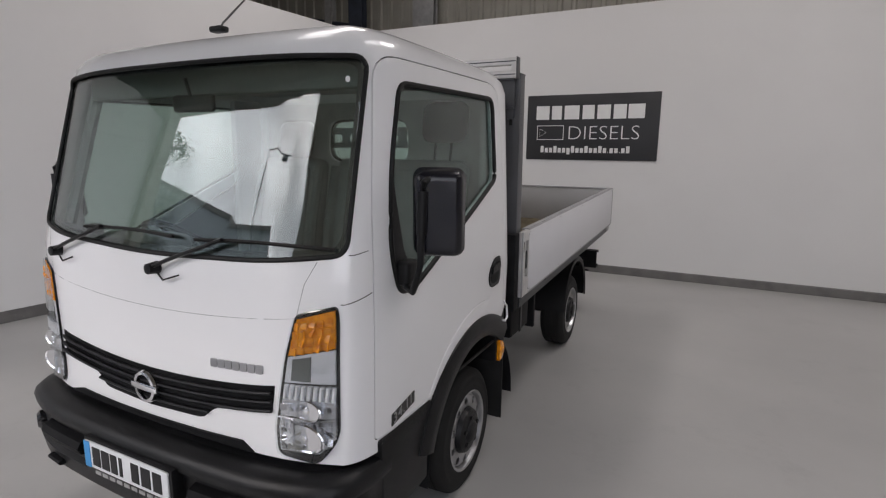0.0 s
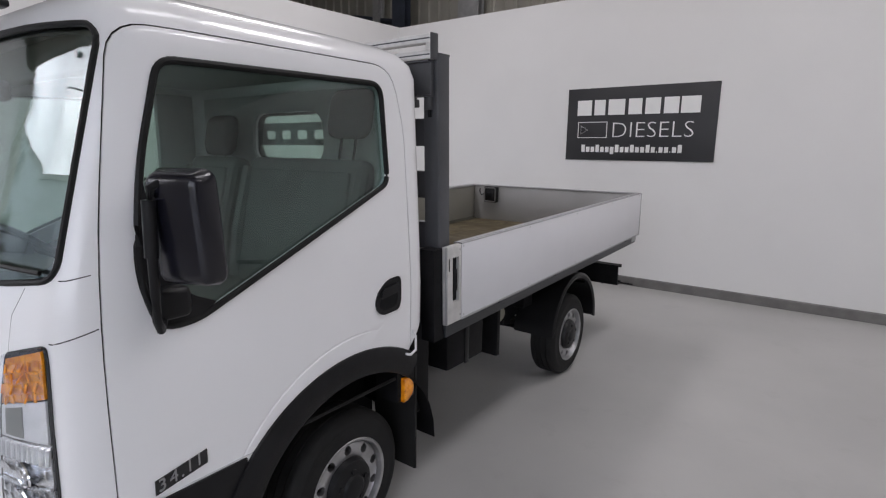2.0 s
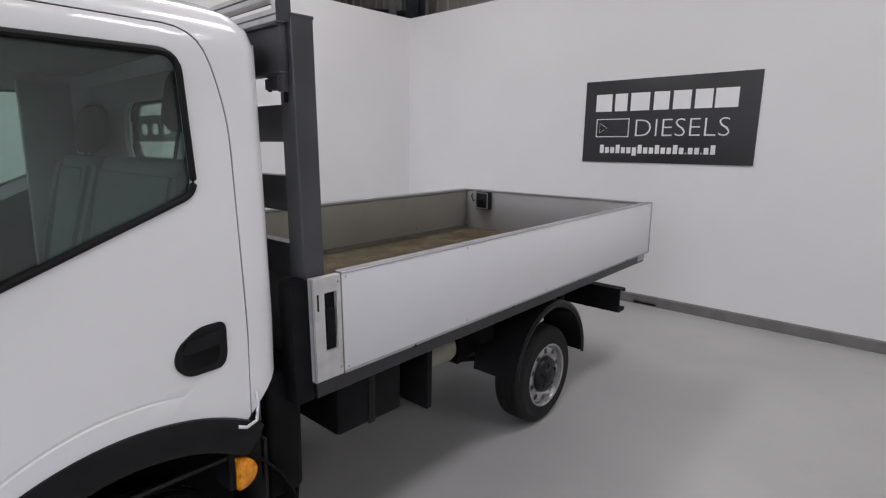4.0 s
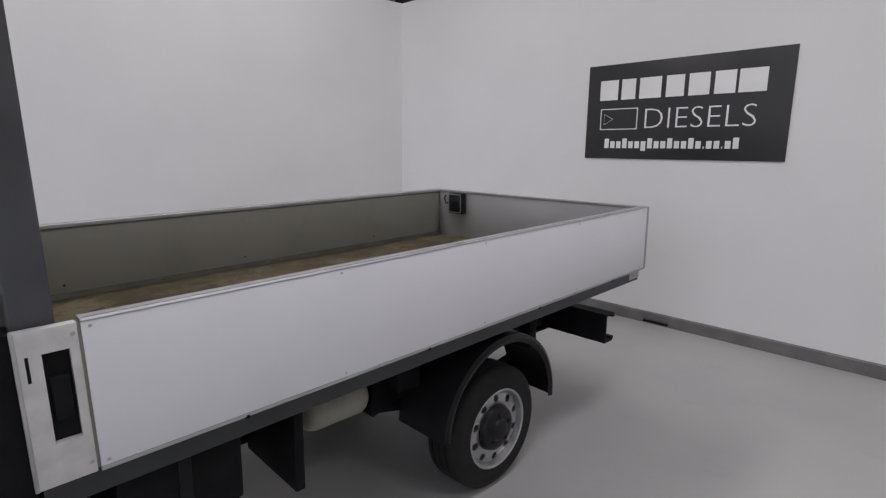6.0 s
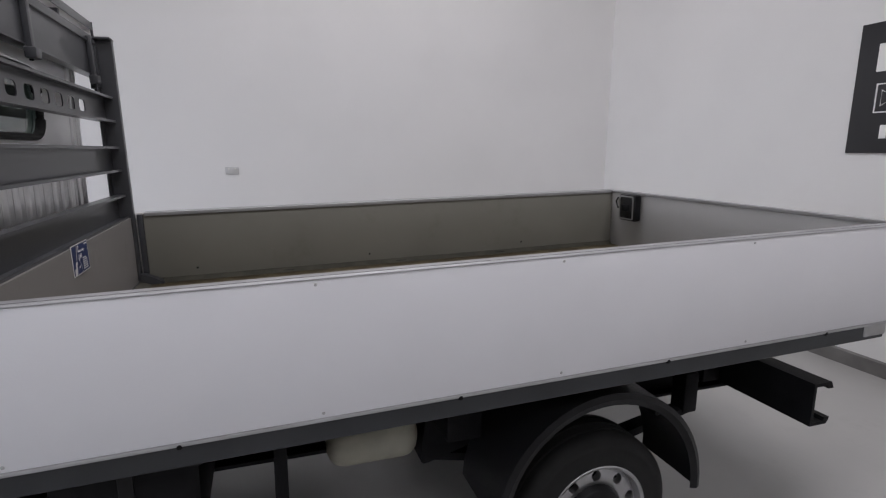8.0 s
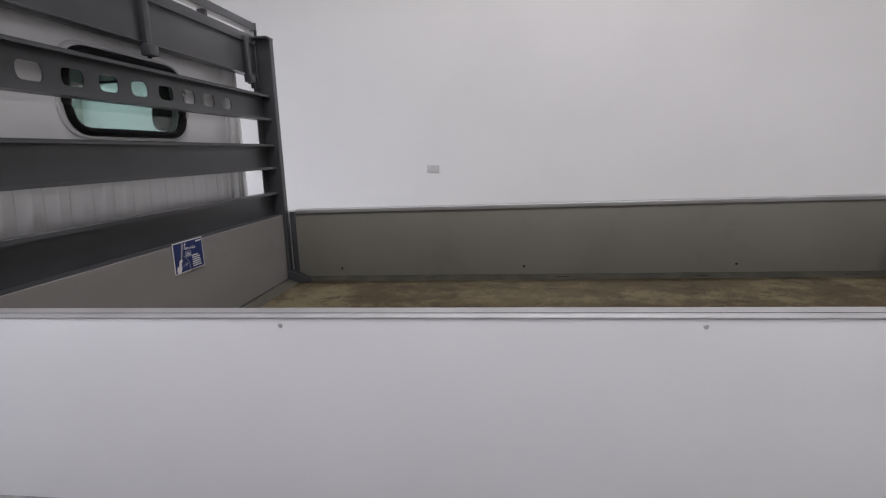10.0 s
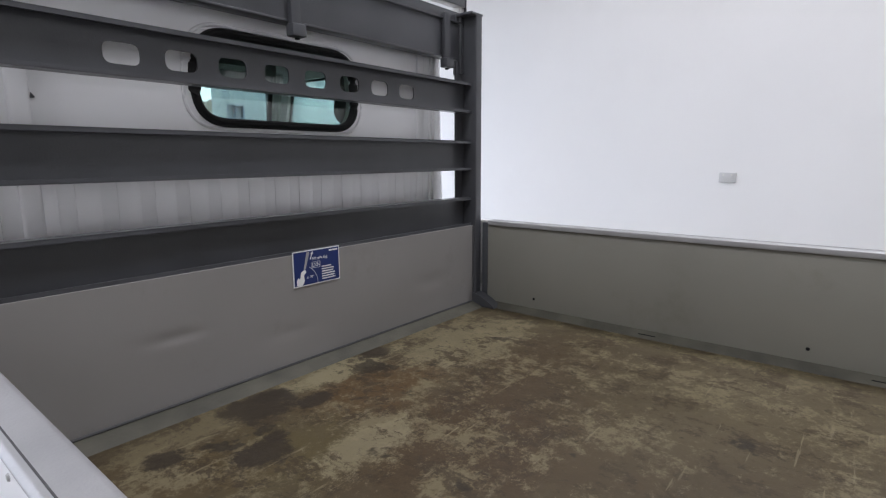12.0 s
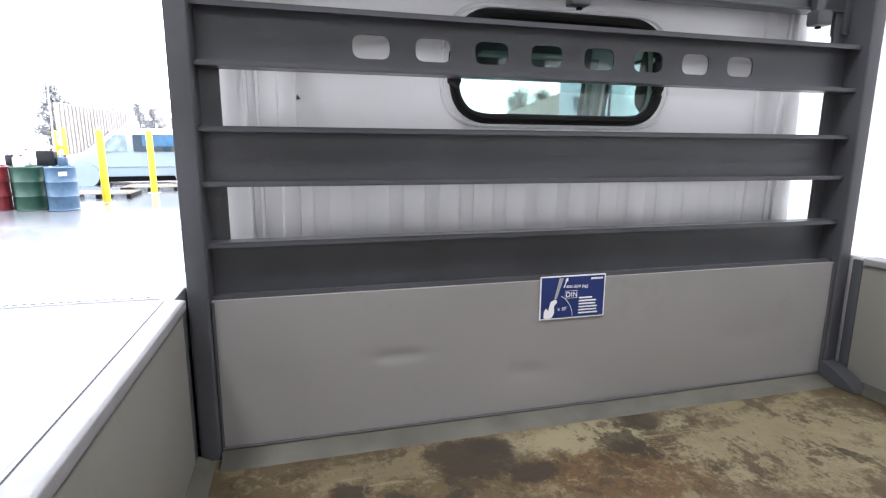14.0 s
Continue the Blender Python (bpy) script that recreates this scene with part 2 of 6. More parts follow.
def worn_deck(m):
    """Phenolic ply: brown film worn through to ochre and pale grey-green scuffs, with damp dark spots and fine scratches."""
    nt = m.node_tree
    b = nt.nodes["Principled BSDF"]
    tc = nt.nodes.new("ShaderNodeTexCoord")

    def noise_tex(scale, detail, stretch=(1, 1, 1), rough=0.6):
        mp = nt.nodes.new("ShaderNodeMapping")
        mp.inputs["Scale"].default_value = stretch
        n = nt.nodes.new("ShaderNodeTexNoise")
        n.inputs["Scale"].default_value, n.inputs["Detail"].default_value, n.inputs["Roughness"].default_value = scale, detail, rough
        nt.links.new(tc.outputs["Object"], mp.inputs["Vector"])
        nt.links.new(mp.outputs["Vector"], n.inputs["Vector"])
        return n.outputs["Fac"]

    def ramp(fac, p0, c0, p1, c1):
        r = nt.nodes.new("ShaderNodeValToRGB")
        r.color_ramp.elements[0].position, r.color_ramp.elements[0].color = p0, (*c0, 1)
        r.color_ramp.elements[1].position, r.color_ramp.elements[1].color = p1, (*c1, 1)
        nt.links.new(fac, r.inputs["Fac"])
        return r.outputs["Color"]

    def mix(fac, a, bb):
        x = nt.nodes.new("ShaderNodeMix")
        x.data_type = "RGBA"
        nt.links.new(fac, x.inputs["Factor"])
        for sock, v in (("A", a), ("B", bb)):
            if isinstance(v, tuple):
                x.inputs[sock].default_value = (*v, 1)
            else:
                nt.links.new(v, x.inputs[sock])
        return x.outputs["Result"]

    k, w = (0, 0, 0), (1, 1, 1)
    warp = noise_tex(9.0, 12, (1, 1, 1), 0.82)

    def stain(x, y, rx, ry, soft, strength=1.0, rough_edge=0.9):
        """Mask of one stain round (x, y) with a ragged edge."""
        mp = nt.nodes.new("ShaderNodeMapping")
        mp.inputs["Scale"].default_value = (1 / rx, 1 / ry, 0.0)
        mp.inputs["Location"].default_value = (-x / rx, -y / ry, 0.0)
        ln = nt.nodes.new("ShaderNodeVectorMath")
        ln.operation = "LENGTH"
        ma = nt.nodes.new("ShaderNodeMath")
        ma.operation = "MULTIPLY_ADD"
        ma.inputs[1].default_value = rough_edge * 2.2
        nt.links.new(tc.outputs["Object"], mp.inputs["Vector"])
        nt.links.new(mp.outputs["Vector"], ln.inputs[0])
        nt.links.new(warp, ma.inputs[0])
        nt.links.new(ln.outputs["Value"], ma.inputs[2])
        c = (strength, strength, strength)
        mid = (1.0 + rough_edge * 1.1) / 4.0
        sc = nt.nodes.new("ShaderNodeMath")
        sc.operation = "MULTIPLY"
        sc.inputs[1].default_value = 0.25
        nt.links.new(ma.outputs["Value"], sc.inputs[0])
        return ramp(sc.outputs["Value"], mid - soft / 4, c, mid + soft / 4, k)

    col = ramp(noise_tex(1.5, 8), 0.35, (0.066, 0.052, 0.028), 0.66, (0.108, 0.090, 0.052))
    for x, y, rx, ry, soft, st, c in (
            (0.10, 2.72, 0.42, 0.32, 0.5, 0.9, (0.068, 0.045, 0.022)), (-0.46, 2.60, 0.30, 0.20, 0.5, 0.7, (0.066, 0.044, 0.022)),
            (0.01, 2.29, 0.24, 0.14, 0.3, 0.9, (0.098, 0.060, 0.023)), (0.44, 2.40, 0.20, 0.16, 0.4, 0.8, (0.098, 0.082, 0.036)),
            (0.70, 2.30, 0.22, 0.18, 0.4, 0.7, (0.085, 0.060, 0.025)), (-0.60, 3.30, 0.5, 0.5, 0.6, 0.5, (0.140, 0.122, 0.078)),
            (0.25, 3.6, 0.5, 0.45, 0.5, 0.6, (0.070, 0.048, 0.024)), (-0.2, 4.3, 0.6, 0.4, 0.5, 0.5, (0.095, 0.076, 0.038))):
        col = mix(stain(x, y, rx, ry, soft, st, 1.5), col, c)
    # brown film worn off in flakes, with small dashes of it left behind
    flakes = ramp(noise_tex(4.2, 15, (1, 1, 1), 0.84), 0.505, k, 0.56, (0.8, 0.8, 0.8))
    col = mix(flakes, col, (0.212, 0.192, 0.128))
    for x, y, rx, ry, st, c in ((-0.02, 2.11, 0.26, 0.06, 0.9, (0.265, 0.252, 0.178)), (-0.48, 2.27, 0.32, 0.15, 0.75, (0.235, 0.218, 0.150)),
                                (0.30, 2.52, 0.16, 0.07, 0.75, (0.255, 0.238, 0.170)), (0.56, 2.12, 0.16, 0.06, 0.8, (0.175, 0.155, 0.100))):
        col = mix(stain(x, y, rx, ry, 0.2, st, 2.2), col, c)
    col = mix(ramp(noise_tex(9.0, 12, (1.3, 0.85, 1), 0.82), 0.525, k, 0.565, (0.8, 0.8, 0.8)), col, (0.050, 0.035, 0.018))
    col = mix(ramp(noise_tex(21, 12, (1, 1, 1), 0.85), 0.56, k, 0.62, (0.6, 0.6, 0.6)), col, (0.26, 0.242, 0.172))
    col = mix(ramp(noise_tex(11, 6, (0.4, 5, 1)), 0.64, k, 0.68, (0.5, 0.5, 0.5)), col, (0.27, 0.25, 0.18))
    damp = mix(ramp(noise_tex(6.0, 5), 0.63, k, 0.67, (0.8, 0.8, 0.8)), col, (0.026, 0.020, 0.012))
    for x, y, r in ((0.46, 2.35, 0.07), (0.33, 2.13, 0.10), (0.21, 2.22, 0.05), (0.27, 2.10, 0.05), (0.40, 2.31, 0.04), (-0.17, 2.08, 0.06), (0.63, 2.20, 0.05)):
        damp = mix(stain(x, y, r, r * 0.8, 0.18, 0.9, 1.8), damp, (0.030, 0.022, 0.013))
    tone = nt.nodes.new("ShaderNodeMix")
    tone.data_type, tone.blend_type = "RGBA", "MULTIPLY"
    tone.inputs["Factor"].default_value = 1.0
    tone.inputs["B"].default_value = (0.68, 0.62, 0.51, 1)
    nt.links.new(damp, tone.inputs["A"])
    nt.links.new(tone.outputs["Result"], b.inputs["Base Color"])
    mr = nt.nodes.new("ShaderNodeMapRange")
    mr.inputs["To Min"].default_value, mr.inputs["To Max"].default_value = 0.38, 0.75
    nt.links.new(noise_tex(4, 6), mr.inputs["Value"])
    nt.links.new(mr.outputs["Result"], b.inputs["Roughness"])
    bp = nt.nodes.new("ShaderNodeBump")
    bp.inputs["Strength"].default_value, bp.inputs["Distance"].default_value = 0.35, 0.002
    nt.links.new(noise_tex(60, 8), bp.inputs["Height"])
    nt.links.new(bp.outputs["Normal"], b.inputs["Normal"])


worn_deck(PLY)


def scuff(m, dark, scale, lo, hi, amount):
    """Adds faint dirt marks at a second scale over a plain surface."""
    nt = m.node_tree
    b = nt.nodes["Principled BSDF"]
    src = b.inputs["Base Color"].links[0].from_socket
    tc = nt.nodes.new("ShaderNodeTexCoord")
    n = nt.nodes.new("ShaderNodeTexNoise")
    n.inputs["Scale"].default_value, n.inputs["Detail"].default_value, n.inputs["Roughness"].default_value = scale, 10.0, 0.72
    r = nt.nodes.new("ShaderNodeMapRange")
    r.inputs["From Min"].default_value, r.inputs["From Max"].default_value = lo, hi
    r.inputs["To Max"].default_value = amount
    x = nt.nodes.new("ShaderNodeMix")
    x.data_type = "RGBA"
    x.inputs["B"].default_value = (*dark, 1)
    nt.links.new(tc.outputs["Object"], n.inputs["Vector"])
    nt.links.new(n.outputs["Fac"], r.inputs["Value"])
    nt.links.new(r.outputs["Result"], x.inputs["Factor"])
    nt.links.new(src, x.inputs["A"])
    nt.links.new(x.outputs["Result"], b.inputs["Base Color"])


scuff(FLOOR, (0.24, 0.23, 0.22), 2.2, 0.56, 0.74, 0.28)
scuff(FLOOR, (0.12, 0.115, 0.11), 26.0, 0.70, 0.77, 0.35)
scuff(WALL, (0.64, 0.62, 0.60), 0.6, 0.50, 0.75, 0.25)
scuff(PANEL_ALU, (0.20, 0.19, 0.175), 5.0, 0.58, 0.74, 0.5)
scuff(DULL_ALU, (0.17, 0.16, 0.12), 3.0, 0.55, 0.75, 0.5)
scuff(SKIRT, (0.30, 0.29, 0.27), 9.0, 0.60, 0.70, 0.5)

# ---------------------------------------------------------------- mesh helpers


def finish(name, bm, mat, smooth):
    me = bpy.data.meshes.new(name)
    bmesh.ops.recalc_face_normals(bm, faces=bm.faces)
    bm.to_mesh(me)
    bm.free()
    me.materials.append(mat)
    if smooth:
        me.polygons.foreach_set("use_smooth", [True] * len(me.polygons))
        me.set_sharp_from_angle(angle=radians(38))
    return me


def part(name, bm, mat, parent, label="", smooth=True):
    me = bm if isinstance(bm, bpy.types.Mesh) else finish(name, bm, mat, smooth)
    ob = new(name, me)
    ob.parent = parent
    if parent.parent is None:
        ob.matrix_parent_inverse = Matrix.Translation(parent.location).inverted()
    return tagged(ob, label)


def root(name, loc, label, category, group="", kind=""):
    ob = new(name)
    ob.location = loc
    ob.empty_display_size = 0.1
    return tagged(ob, label, category, group, kind)


def thing(name, bm, mat, label, category, group="", kind="", smooth=True):
    me = finish(name, bm, mat, smooth)
    return tagged(new(name, me), label, category, group, kind)


def box(x0, x1, y0, y1, z0, z1, bevel=0.0, bm=None, segs=2):
    own = bmesh.new()
    bmesh.ops.create_cube(own, size=1)
    bmesh.ops.scale(own, vec=(x1 - x0, y1 - y0, z1 - z0), verts=own.verts)
    bmesh.ops.translate(own, vec=((x0 + x1) / 2, (y0 + y1) / 2, (z0 + z1) / 2), verts=own.verts)
    if bevel:
        bmesh.ops.bevel(own, geom=own.edges[:], offset=bevel, segments=segs, affect="EDGES", profile=0.5)
    return join(bm, own)


def join(bm, own):
    if bm is None:
        return own
    tmp = bpy.data.meshes.new("tmp")
    own.to_mesh(tmp)
    own.free()
    bm.from_mesh(tmp)
    bpy.data.meshes.remove(tmp)
    return bm


def prism(pts, axis, a0, a1, bevel=0.0, bm=None):
    """A polygon of the two other axes, drawn out along one axis from a0 to a1."""
    own = bmesh.new()

    def at(p, a):
        return {"x": (a, p[0], p[1]), "y": (p[0], a, p[1]), "z": (p[0], p[1], a)}[axis]

    lo = [own.verts.new(at(p, a0)) for p in pts]
    hi = [own.verts.new(at(p, a1)) for p in pts]
    own.faces.new(lo)
    own.faces.new(hi[::-1])
    for i in range(len(pts)):
        j = (i + 1) % len(pts)
        own.faces.new((lo[i], hi[i], hi[j], lo[j]))
    bmesh.ops.recalc_face_normals(own, faces=own.faces)
    if bevel:
        bmesh.ops.bevel(own, geom=own.edges[:], offset=bevel, segments=2, affect="EDGES", profile=0.5)
    return join(bm, own)


def rounded(pts, r, n=5):
    """A closed polygon with its corners rounded; r is one radius or one per corner."""
    out, k = [], len(pts)
    for i, p in enumerate(pts):
        p = Vector(p)
        a, b = Vector(pts[i - 1]) - p, Vector(pts[(i + 1) % k]) - p
        rr = r[i] if isinstance(r, (list, tuple)) else r
        d = min(rr, a.length * 0.48, b.length * 0.48)
        p0, p2 = p + a.normalized() * d, p + b.normalized() * d
        for s in range(n + 1):
            t = s / n
            out.append(tuple((1 - t) ** 2 * p0 + 2 * t * (1 - t) * p + t * t * p2))
    return out


def tube(path, r, n=8, closed=False, bm=None, flat=1.0):
    own = bmesh.new()
    pts = [Vector(p) for p in path]
    rings, k = [], len(pts)
    up = Vector((0, 0, 1))
    for i, p in enumerate(pts):
        a = pts[(i - 1) % k] if closed or i else pts[0]
        b = pts[(i + 1) % k] if closed or i < k - 1 else pts[-1]
        d = (b - a).normalized()
        if abs(d.dot(up)) > 0.99:
            side = d.cross(Vector((0, 1, 0))).normalized()
        else:
            side = d.cross(up).normalized()
        nn = side.cross(d).normalized()
        rings.append([own.verts.new(p + side * math.cos(2 * math.pi * j / n) * r + nn * math.sin(2 * math.pi * j / n) * r * flat) for j in range(n)])
    for i in range(k if closed else k - 1):
        q, s = rings[i], rings[(i + 1) % k]
        for j in range(n):
            own.faces.new((q[j], q[(j + 1) % n], s[(j + 1) % n], s[j]))
    if not closed:
        own.faces.new(rings[0][::-1])
        own.faces.new(rings[-1])
    return join(bm, own)


def lathe(profile, axis="x", n=40, bm=None):
    """Turns (radius, along) pairs round an axis through the origin."""
    own = bmesh.new()
    rings = []
    for r, a in profile:
        ring = []
        for j in range(n):
            c, s = math.cos(2 * math.pi * j / n) * r, math.sin(2 * math.pi * j / n) * r
            ring.append(own.verts.new({"x": (a, c, s), "y": (c, a, s), "z": (c, s, a)}[axis]))
        rings.append(ring)
    for q, s in zip(rings, rings[1:]):
        for j in range(n):
            own.faces.new((q[j], q[(j + 1) % n], s[(j + 1) % n], s[j]))
    ring_shape = profile[0] == profile[-1]
    if profile[0][0] > 1e-4 and not ring_shape:
        own.faces.new(rings[0])
    if profile[-1][0] > 1e-4 and not ring_shape:
        own.faces.new(rings[-1][::-1])
    bmesh.ops.remove_doubles(own, verts=own.verts, dist=1e-5)
    return join(bm, own)


def cyl(p0, p1, r, n=16, bm=None):
    return tube([p0, p1], r, n, bm=bm)


def moved(bm, m):
    bmesh.ops.transform(bm, matrix=m, verts=bm.verts)
    return bm


def cut(bm, cutters, mode="DIFFERENCE"):
    """The solid bm minus (or common with) solid cutters, as a bmesh."""
    def solid(b, nm):
        me = bpy.data.meshes.new(nm)
        bmesh.ops.recalc_face_normals(b, faces=b.faces)
        b.to_mesh(me)
        b.free()
        return bpy.data.objects.new(nm, me)

    ob = solid(bm, "work")
    scene.collection.objects.link(ob)
    tools = []
    for c in cutters:
        t = solid(c, "tool")
        scene.collection.objects.link(t)
        tools.append(t)
        md = ob.modifiers.new("cut", "BOOLEAN")
        md.operation, md.object, md.solver = mode, t, "EXACT"
    dg = bpy.context.evaluated_depsgraph_get()
    out = bmesh.new()
    ev = ob.evaluated_get(dg)
    me = ev.to_mesh()
    out.from_mesh(me)
    ev.to_mesh_clear()
    for o in (ob, *tools):
        me = o.data
        bpy.data.objects.remove(o)
        bpy.data.meshes.remove(me)
    return out


def text_mesh(body, size, extrude, m, spacing=1.0, thin=0.0):
    cu = bpy.data.curves.new("lettering", "FONT")
    cu.body, cu.size, cu.extrude, cu.space_character, cu.resolution_u, cu.offset = body, size, extrude, spacing, 3, thin
    ob = bpy.data.objects.new("lettering", cu)
    scene.collection.objects.link(ob)
    dg = bpy.context.evaluated_depsgraph_get()
    bm = bmesh.new()
    ev = ob.evaluated_get(dg)
    bm.from_mesh(ev.to_mesh())
    ev.to_mesh_clear()
    bpy.data.objects.remove(ob)
    bpy.data.curves.remove(cu)
    return moved(bm, m)


def lerp_table(table, v):
    for (a, x), (b, y) in zip(table, table[1:]):
        if v <= b:
            t = 0 if b == a else max(0.0, (v - a) / (b - a))
            return x + (y - x) * t
    return table[-1][1]

# ---------------------------------------------------------------- the hall
WY = 7.205          # inner face of the back wall
PIER0, PIER1 = -0.20, 1.45   # wall pier between the two big doors
FY = -2.62          # line of the big door


def left_x(y):
    return -3.93 - 0.105 * (WY - y)


bm = box(-9, 13, FY, 9, -0.15, 0.0)
thing("floor", bm, FLOOR, "pale grey painted concrete showroom floor", "floor", kind="structure", smooth=False)

wall_back = thing("wall_back", box(-4.20, 12.0, WY, WY + 0.12, 0, 3.94), WALL, "white painted partition wall with open top", "wall", kind="structure", smooth=False)
bm = prism([(left_x(WY), WY), (left_x(FY), FY), (left_x(FY) - 0.12, FY), (left_x(WY) - 0.12, WY)], "z", 0, 3.945)
wall_left = thing("wall_left", bm, WALL, "white painted partition wall", "wall", kind="structure", smooth=False)
thing("wall_right", box(12.0, 12.15, FY, 9, 0, 6.8), WALL, "plain white hall wall", "wall", kind="structure", smooth=False)
# front wall round the big door
bm = box(-9, -4.75, FY - 0.25, FY, 0, 6.8)
box(5.4, 12.15, FY - 0.25, FY, 0, 6.8, bm=bm)
box(PIER0, PIER1, FY - 0.25, FY, 0, 4.10, bm=bm)
box(-4.75, 5.4, FY - 0.25, FY, 4.10, 6.8, bm=bm)
thing("wall_front", bm, CLAD, "profiled steel front wall with two open doors", "wall", kind="structure", smooth=False)
thing("wall_far_side", box(-9.15, -9, FY, 9.15, 0, 6.8), CLAD, "profiled steel side wall of the hall", "wall", kind="structure", smooth=False)


def cladding(x0, x1, y, z0, z1):
    """A sheet with trapezoid ribs that stand up the wall."""
    b = bmesh.new()
    pts, x = [], x0
    while x < x1:
        pts += [(x, 0.0), (x + 0.06, 0.0), (x + 0.085, -0.035), (x + 0.145, -0.035), (x + 0.17, 0.0)]
        x += 0.25
    pts.append((x1, 0.0))
    lo = [b.verts.new((p[0], y + p[1], z0)) for p in pts]
    hi = [b.verts.new((p[0], y + p[1], z1)) for p in pts]
    for i in range(len(pts) - 1):
        b.faces.new((lo[i], lo[i + 1], hi[i + 1], hi[i]))
    back = bmesh.ops.extrude_face_region(b, geom=b.faces[:])
    bmesh.ops.translate(b, vec=(0, 0.1, 0), verts=[v for v in back["geom"] if isinstance(v, bmesh.types.BMVert)])
    return b


thing("wall_cladding", cladding(-9, 12, 8.6, 0, 6.8), CLAD, "beige profiled steel cladding above the partition", "wall", kind="structure", smooth=False)
roof = box(-9.15, 12.15, FY - 0.25, 9.15, 6.8, 6.95)
thing("ceiling", roof, CLAD, "profiled steel roof with pale translucent sheets", "ceiling", kind="structure", smooth=False)


def i_column(x, y, w, mat, label):
    b = box(x - w / 2, x + w / 2, y - 0.09, y - 0.076, 0, 6.8)
    box(x - w / 2, x + w / 2, y + 0.076, y + 0.09, 0, 6.8, bm=b)
    box(x - 0.006, x + 0.006, y - 0.08, y + 0.08, 0, 6.8, bm=b)
    return thing("steel_column", b, mat, label, "column", kind="structure", smooth=False)


i_column(-4.35, 7.75, 0.30, STEELWORK, "dark blue-grey steel column behind the partition")
i_column(-5.35, 8.2, 0.16, PALE_STEEL, "pale grey steel column behind the partition")
i_column(-3.2, 8.35, 0.45, PALE_STEEL, "pale grey steel column behind the partition")
bm = tube([(-9, 8.3, 5.15), (-4.9, 8.3, 4.35)], 0.07, 8)
thing("steel_brace", bm, STEELWORK, "dark steel brace between hall columns", "beam", kind="structure")
for i in range(5):
    bm = box(-9, 12, -1.2 + 2.1 * i, -1.05 + 2.1 * i, 6.45, 6.79)
    thing("roof_beam", bm, PALE_STEEL, "grey steel roof beam", "beam", kind="structure", smooth=False)

# skirting along both walls
SK = [(0, 0.0), (0.018, 0.0), (0.018, 0.112), (0.006, 0.125), (0, 0.125)]
bm = prism([(WY - 0.001 - p[0], p[1]) for p in SK], "x", -3.91, 12.0)
bm = cut(bm, [box(0.13, 0.41, WY - 0.05, WY - 0.006, 0.008, 0.05)])
thing("baseboard", bm, SKIRT, "dark grey skirting with one broken patch", "skirting", kind="structure", smooth=False)
bm = box(0.135, 0.405, WY - 0.014, WY - 0.007, 0.0, 0.03, 0.002)
thing("skirting_patch", bm, CHASSIS, "dark loose strip in the skirting gap", "skirting", kind="structure")
bm = prism([(left_x(WY) + 0.001, WY - 0.019), (left_x(FY) + 0.001, FY), (left_x(FY) + 0.019, FY), (left_x(WY) + 0.019, WY - 0.019)], "z", 0, 0.125)
thing("baseboard", bm, SKIRT, "dark grey skirting along the side wall", "skirting", kind="structure", smooth=False)

# threshold drain at the door
drain = root("floor_drain", (2.4, FY - 0.1, 0.0), "narrow steel drain channel across the doorway", "drain")
part("channel", box(-3.8, 8.5, FY - 0.16, FY - 0.05, -0.02, 0.004, 0.001), PALE_STEEL, drain)
for i in range(60):
    part("slot", box(1.0 + i * 0.08, 1.05 + i * 0.08, FY - 0.13, FY - 0.08, 0.003, 0.0055), CHASSIS, drain, smooth=False)

# double socket
sx, sy, sz = left_x(2.33), 2.33, 1.465
socket = root("wall_socket", (sx, sy, sz), "pale grey double power socket on the white wall", "socket")
turn = Matrix.Translation((sx, sy, sz)) @ Matrix.Rotation(-math.atan(0.105), 4, "Z")
part("plate", moved(box(0.0, 0.012, -0.074, 0.074, -0.045, 0.045, 0.004), turn), SOCKET, socket)
for k in (-0.036, 0.036):
    part("rocker", moved(box(0.012, 0.017, k - 0.008, k + 0.008, 0.014, 0.032, 0.002), turn), CAN_WHITE, socket)

# wall sign
SX0, SX1, SZ0, SZ1 = -0.700, 1.270, 1.735, 2.718
sign = root("wall_sign", ((SX0 + SX1) / 2, WY, SZ0), "charcoal company sign with white lettering on the wall", "sign")
part("board", box(SX0, SX1, WY - 0.012, WY - 0.001, SZ0, SZ1, 0.002), SIGN_BLACK, sign)


def sign_at(u, v):
    return SX0 + u * (SX1 - SX0), SZ1 - v * (SZ1 - SZ0)


def sign_bar(name, u0, u1, v0, v1, chamfer=0.0):
    x0, z1 = sign_at(u0, v0)
    x1, z0 = sign_at(u1, v1)
    return part(name, box(x0, x1, WY - 0.0155, WY - 0.0118, z0, z1, 0.0), SIGN_WHITE, sign, smooth=False)


# seven plain blocks where the bold name stands
for u0, u1 in ((0.075, 0.180), (0.200, 0.278), (0.300, 0.415), (0.440, 0.530), (0.552, 0.650), (0.672, 0.765), (0.778, 0.895)):
    sign_bar("bold_name_bar", u0, u1, 0.165, 0.375)
bx0, bz1 = sign_at(0.085, 0.465)
bx1, bz0 = sign_at(0.300, 0.690)
ring = bmesh.new()
for q in ((bx0, bx1, bz1 - 0.010, bz1), (bx0, bx1, bz0, bz0 + 0.010), (bx0, bx0 + 0.010, bz0 + 0.010, bz1 - 0.010), (bx1 - 0.010, bx1, bz0 + 0.010, bz1 - 0.010)):
    box(q[0], q[1], WY - 0.0155, WY - 0.0118, q[2], q[3], bm=ring)
part("emblem_frame", ring, SIGN_WHITE, sign, smooth=False)
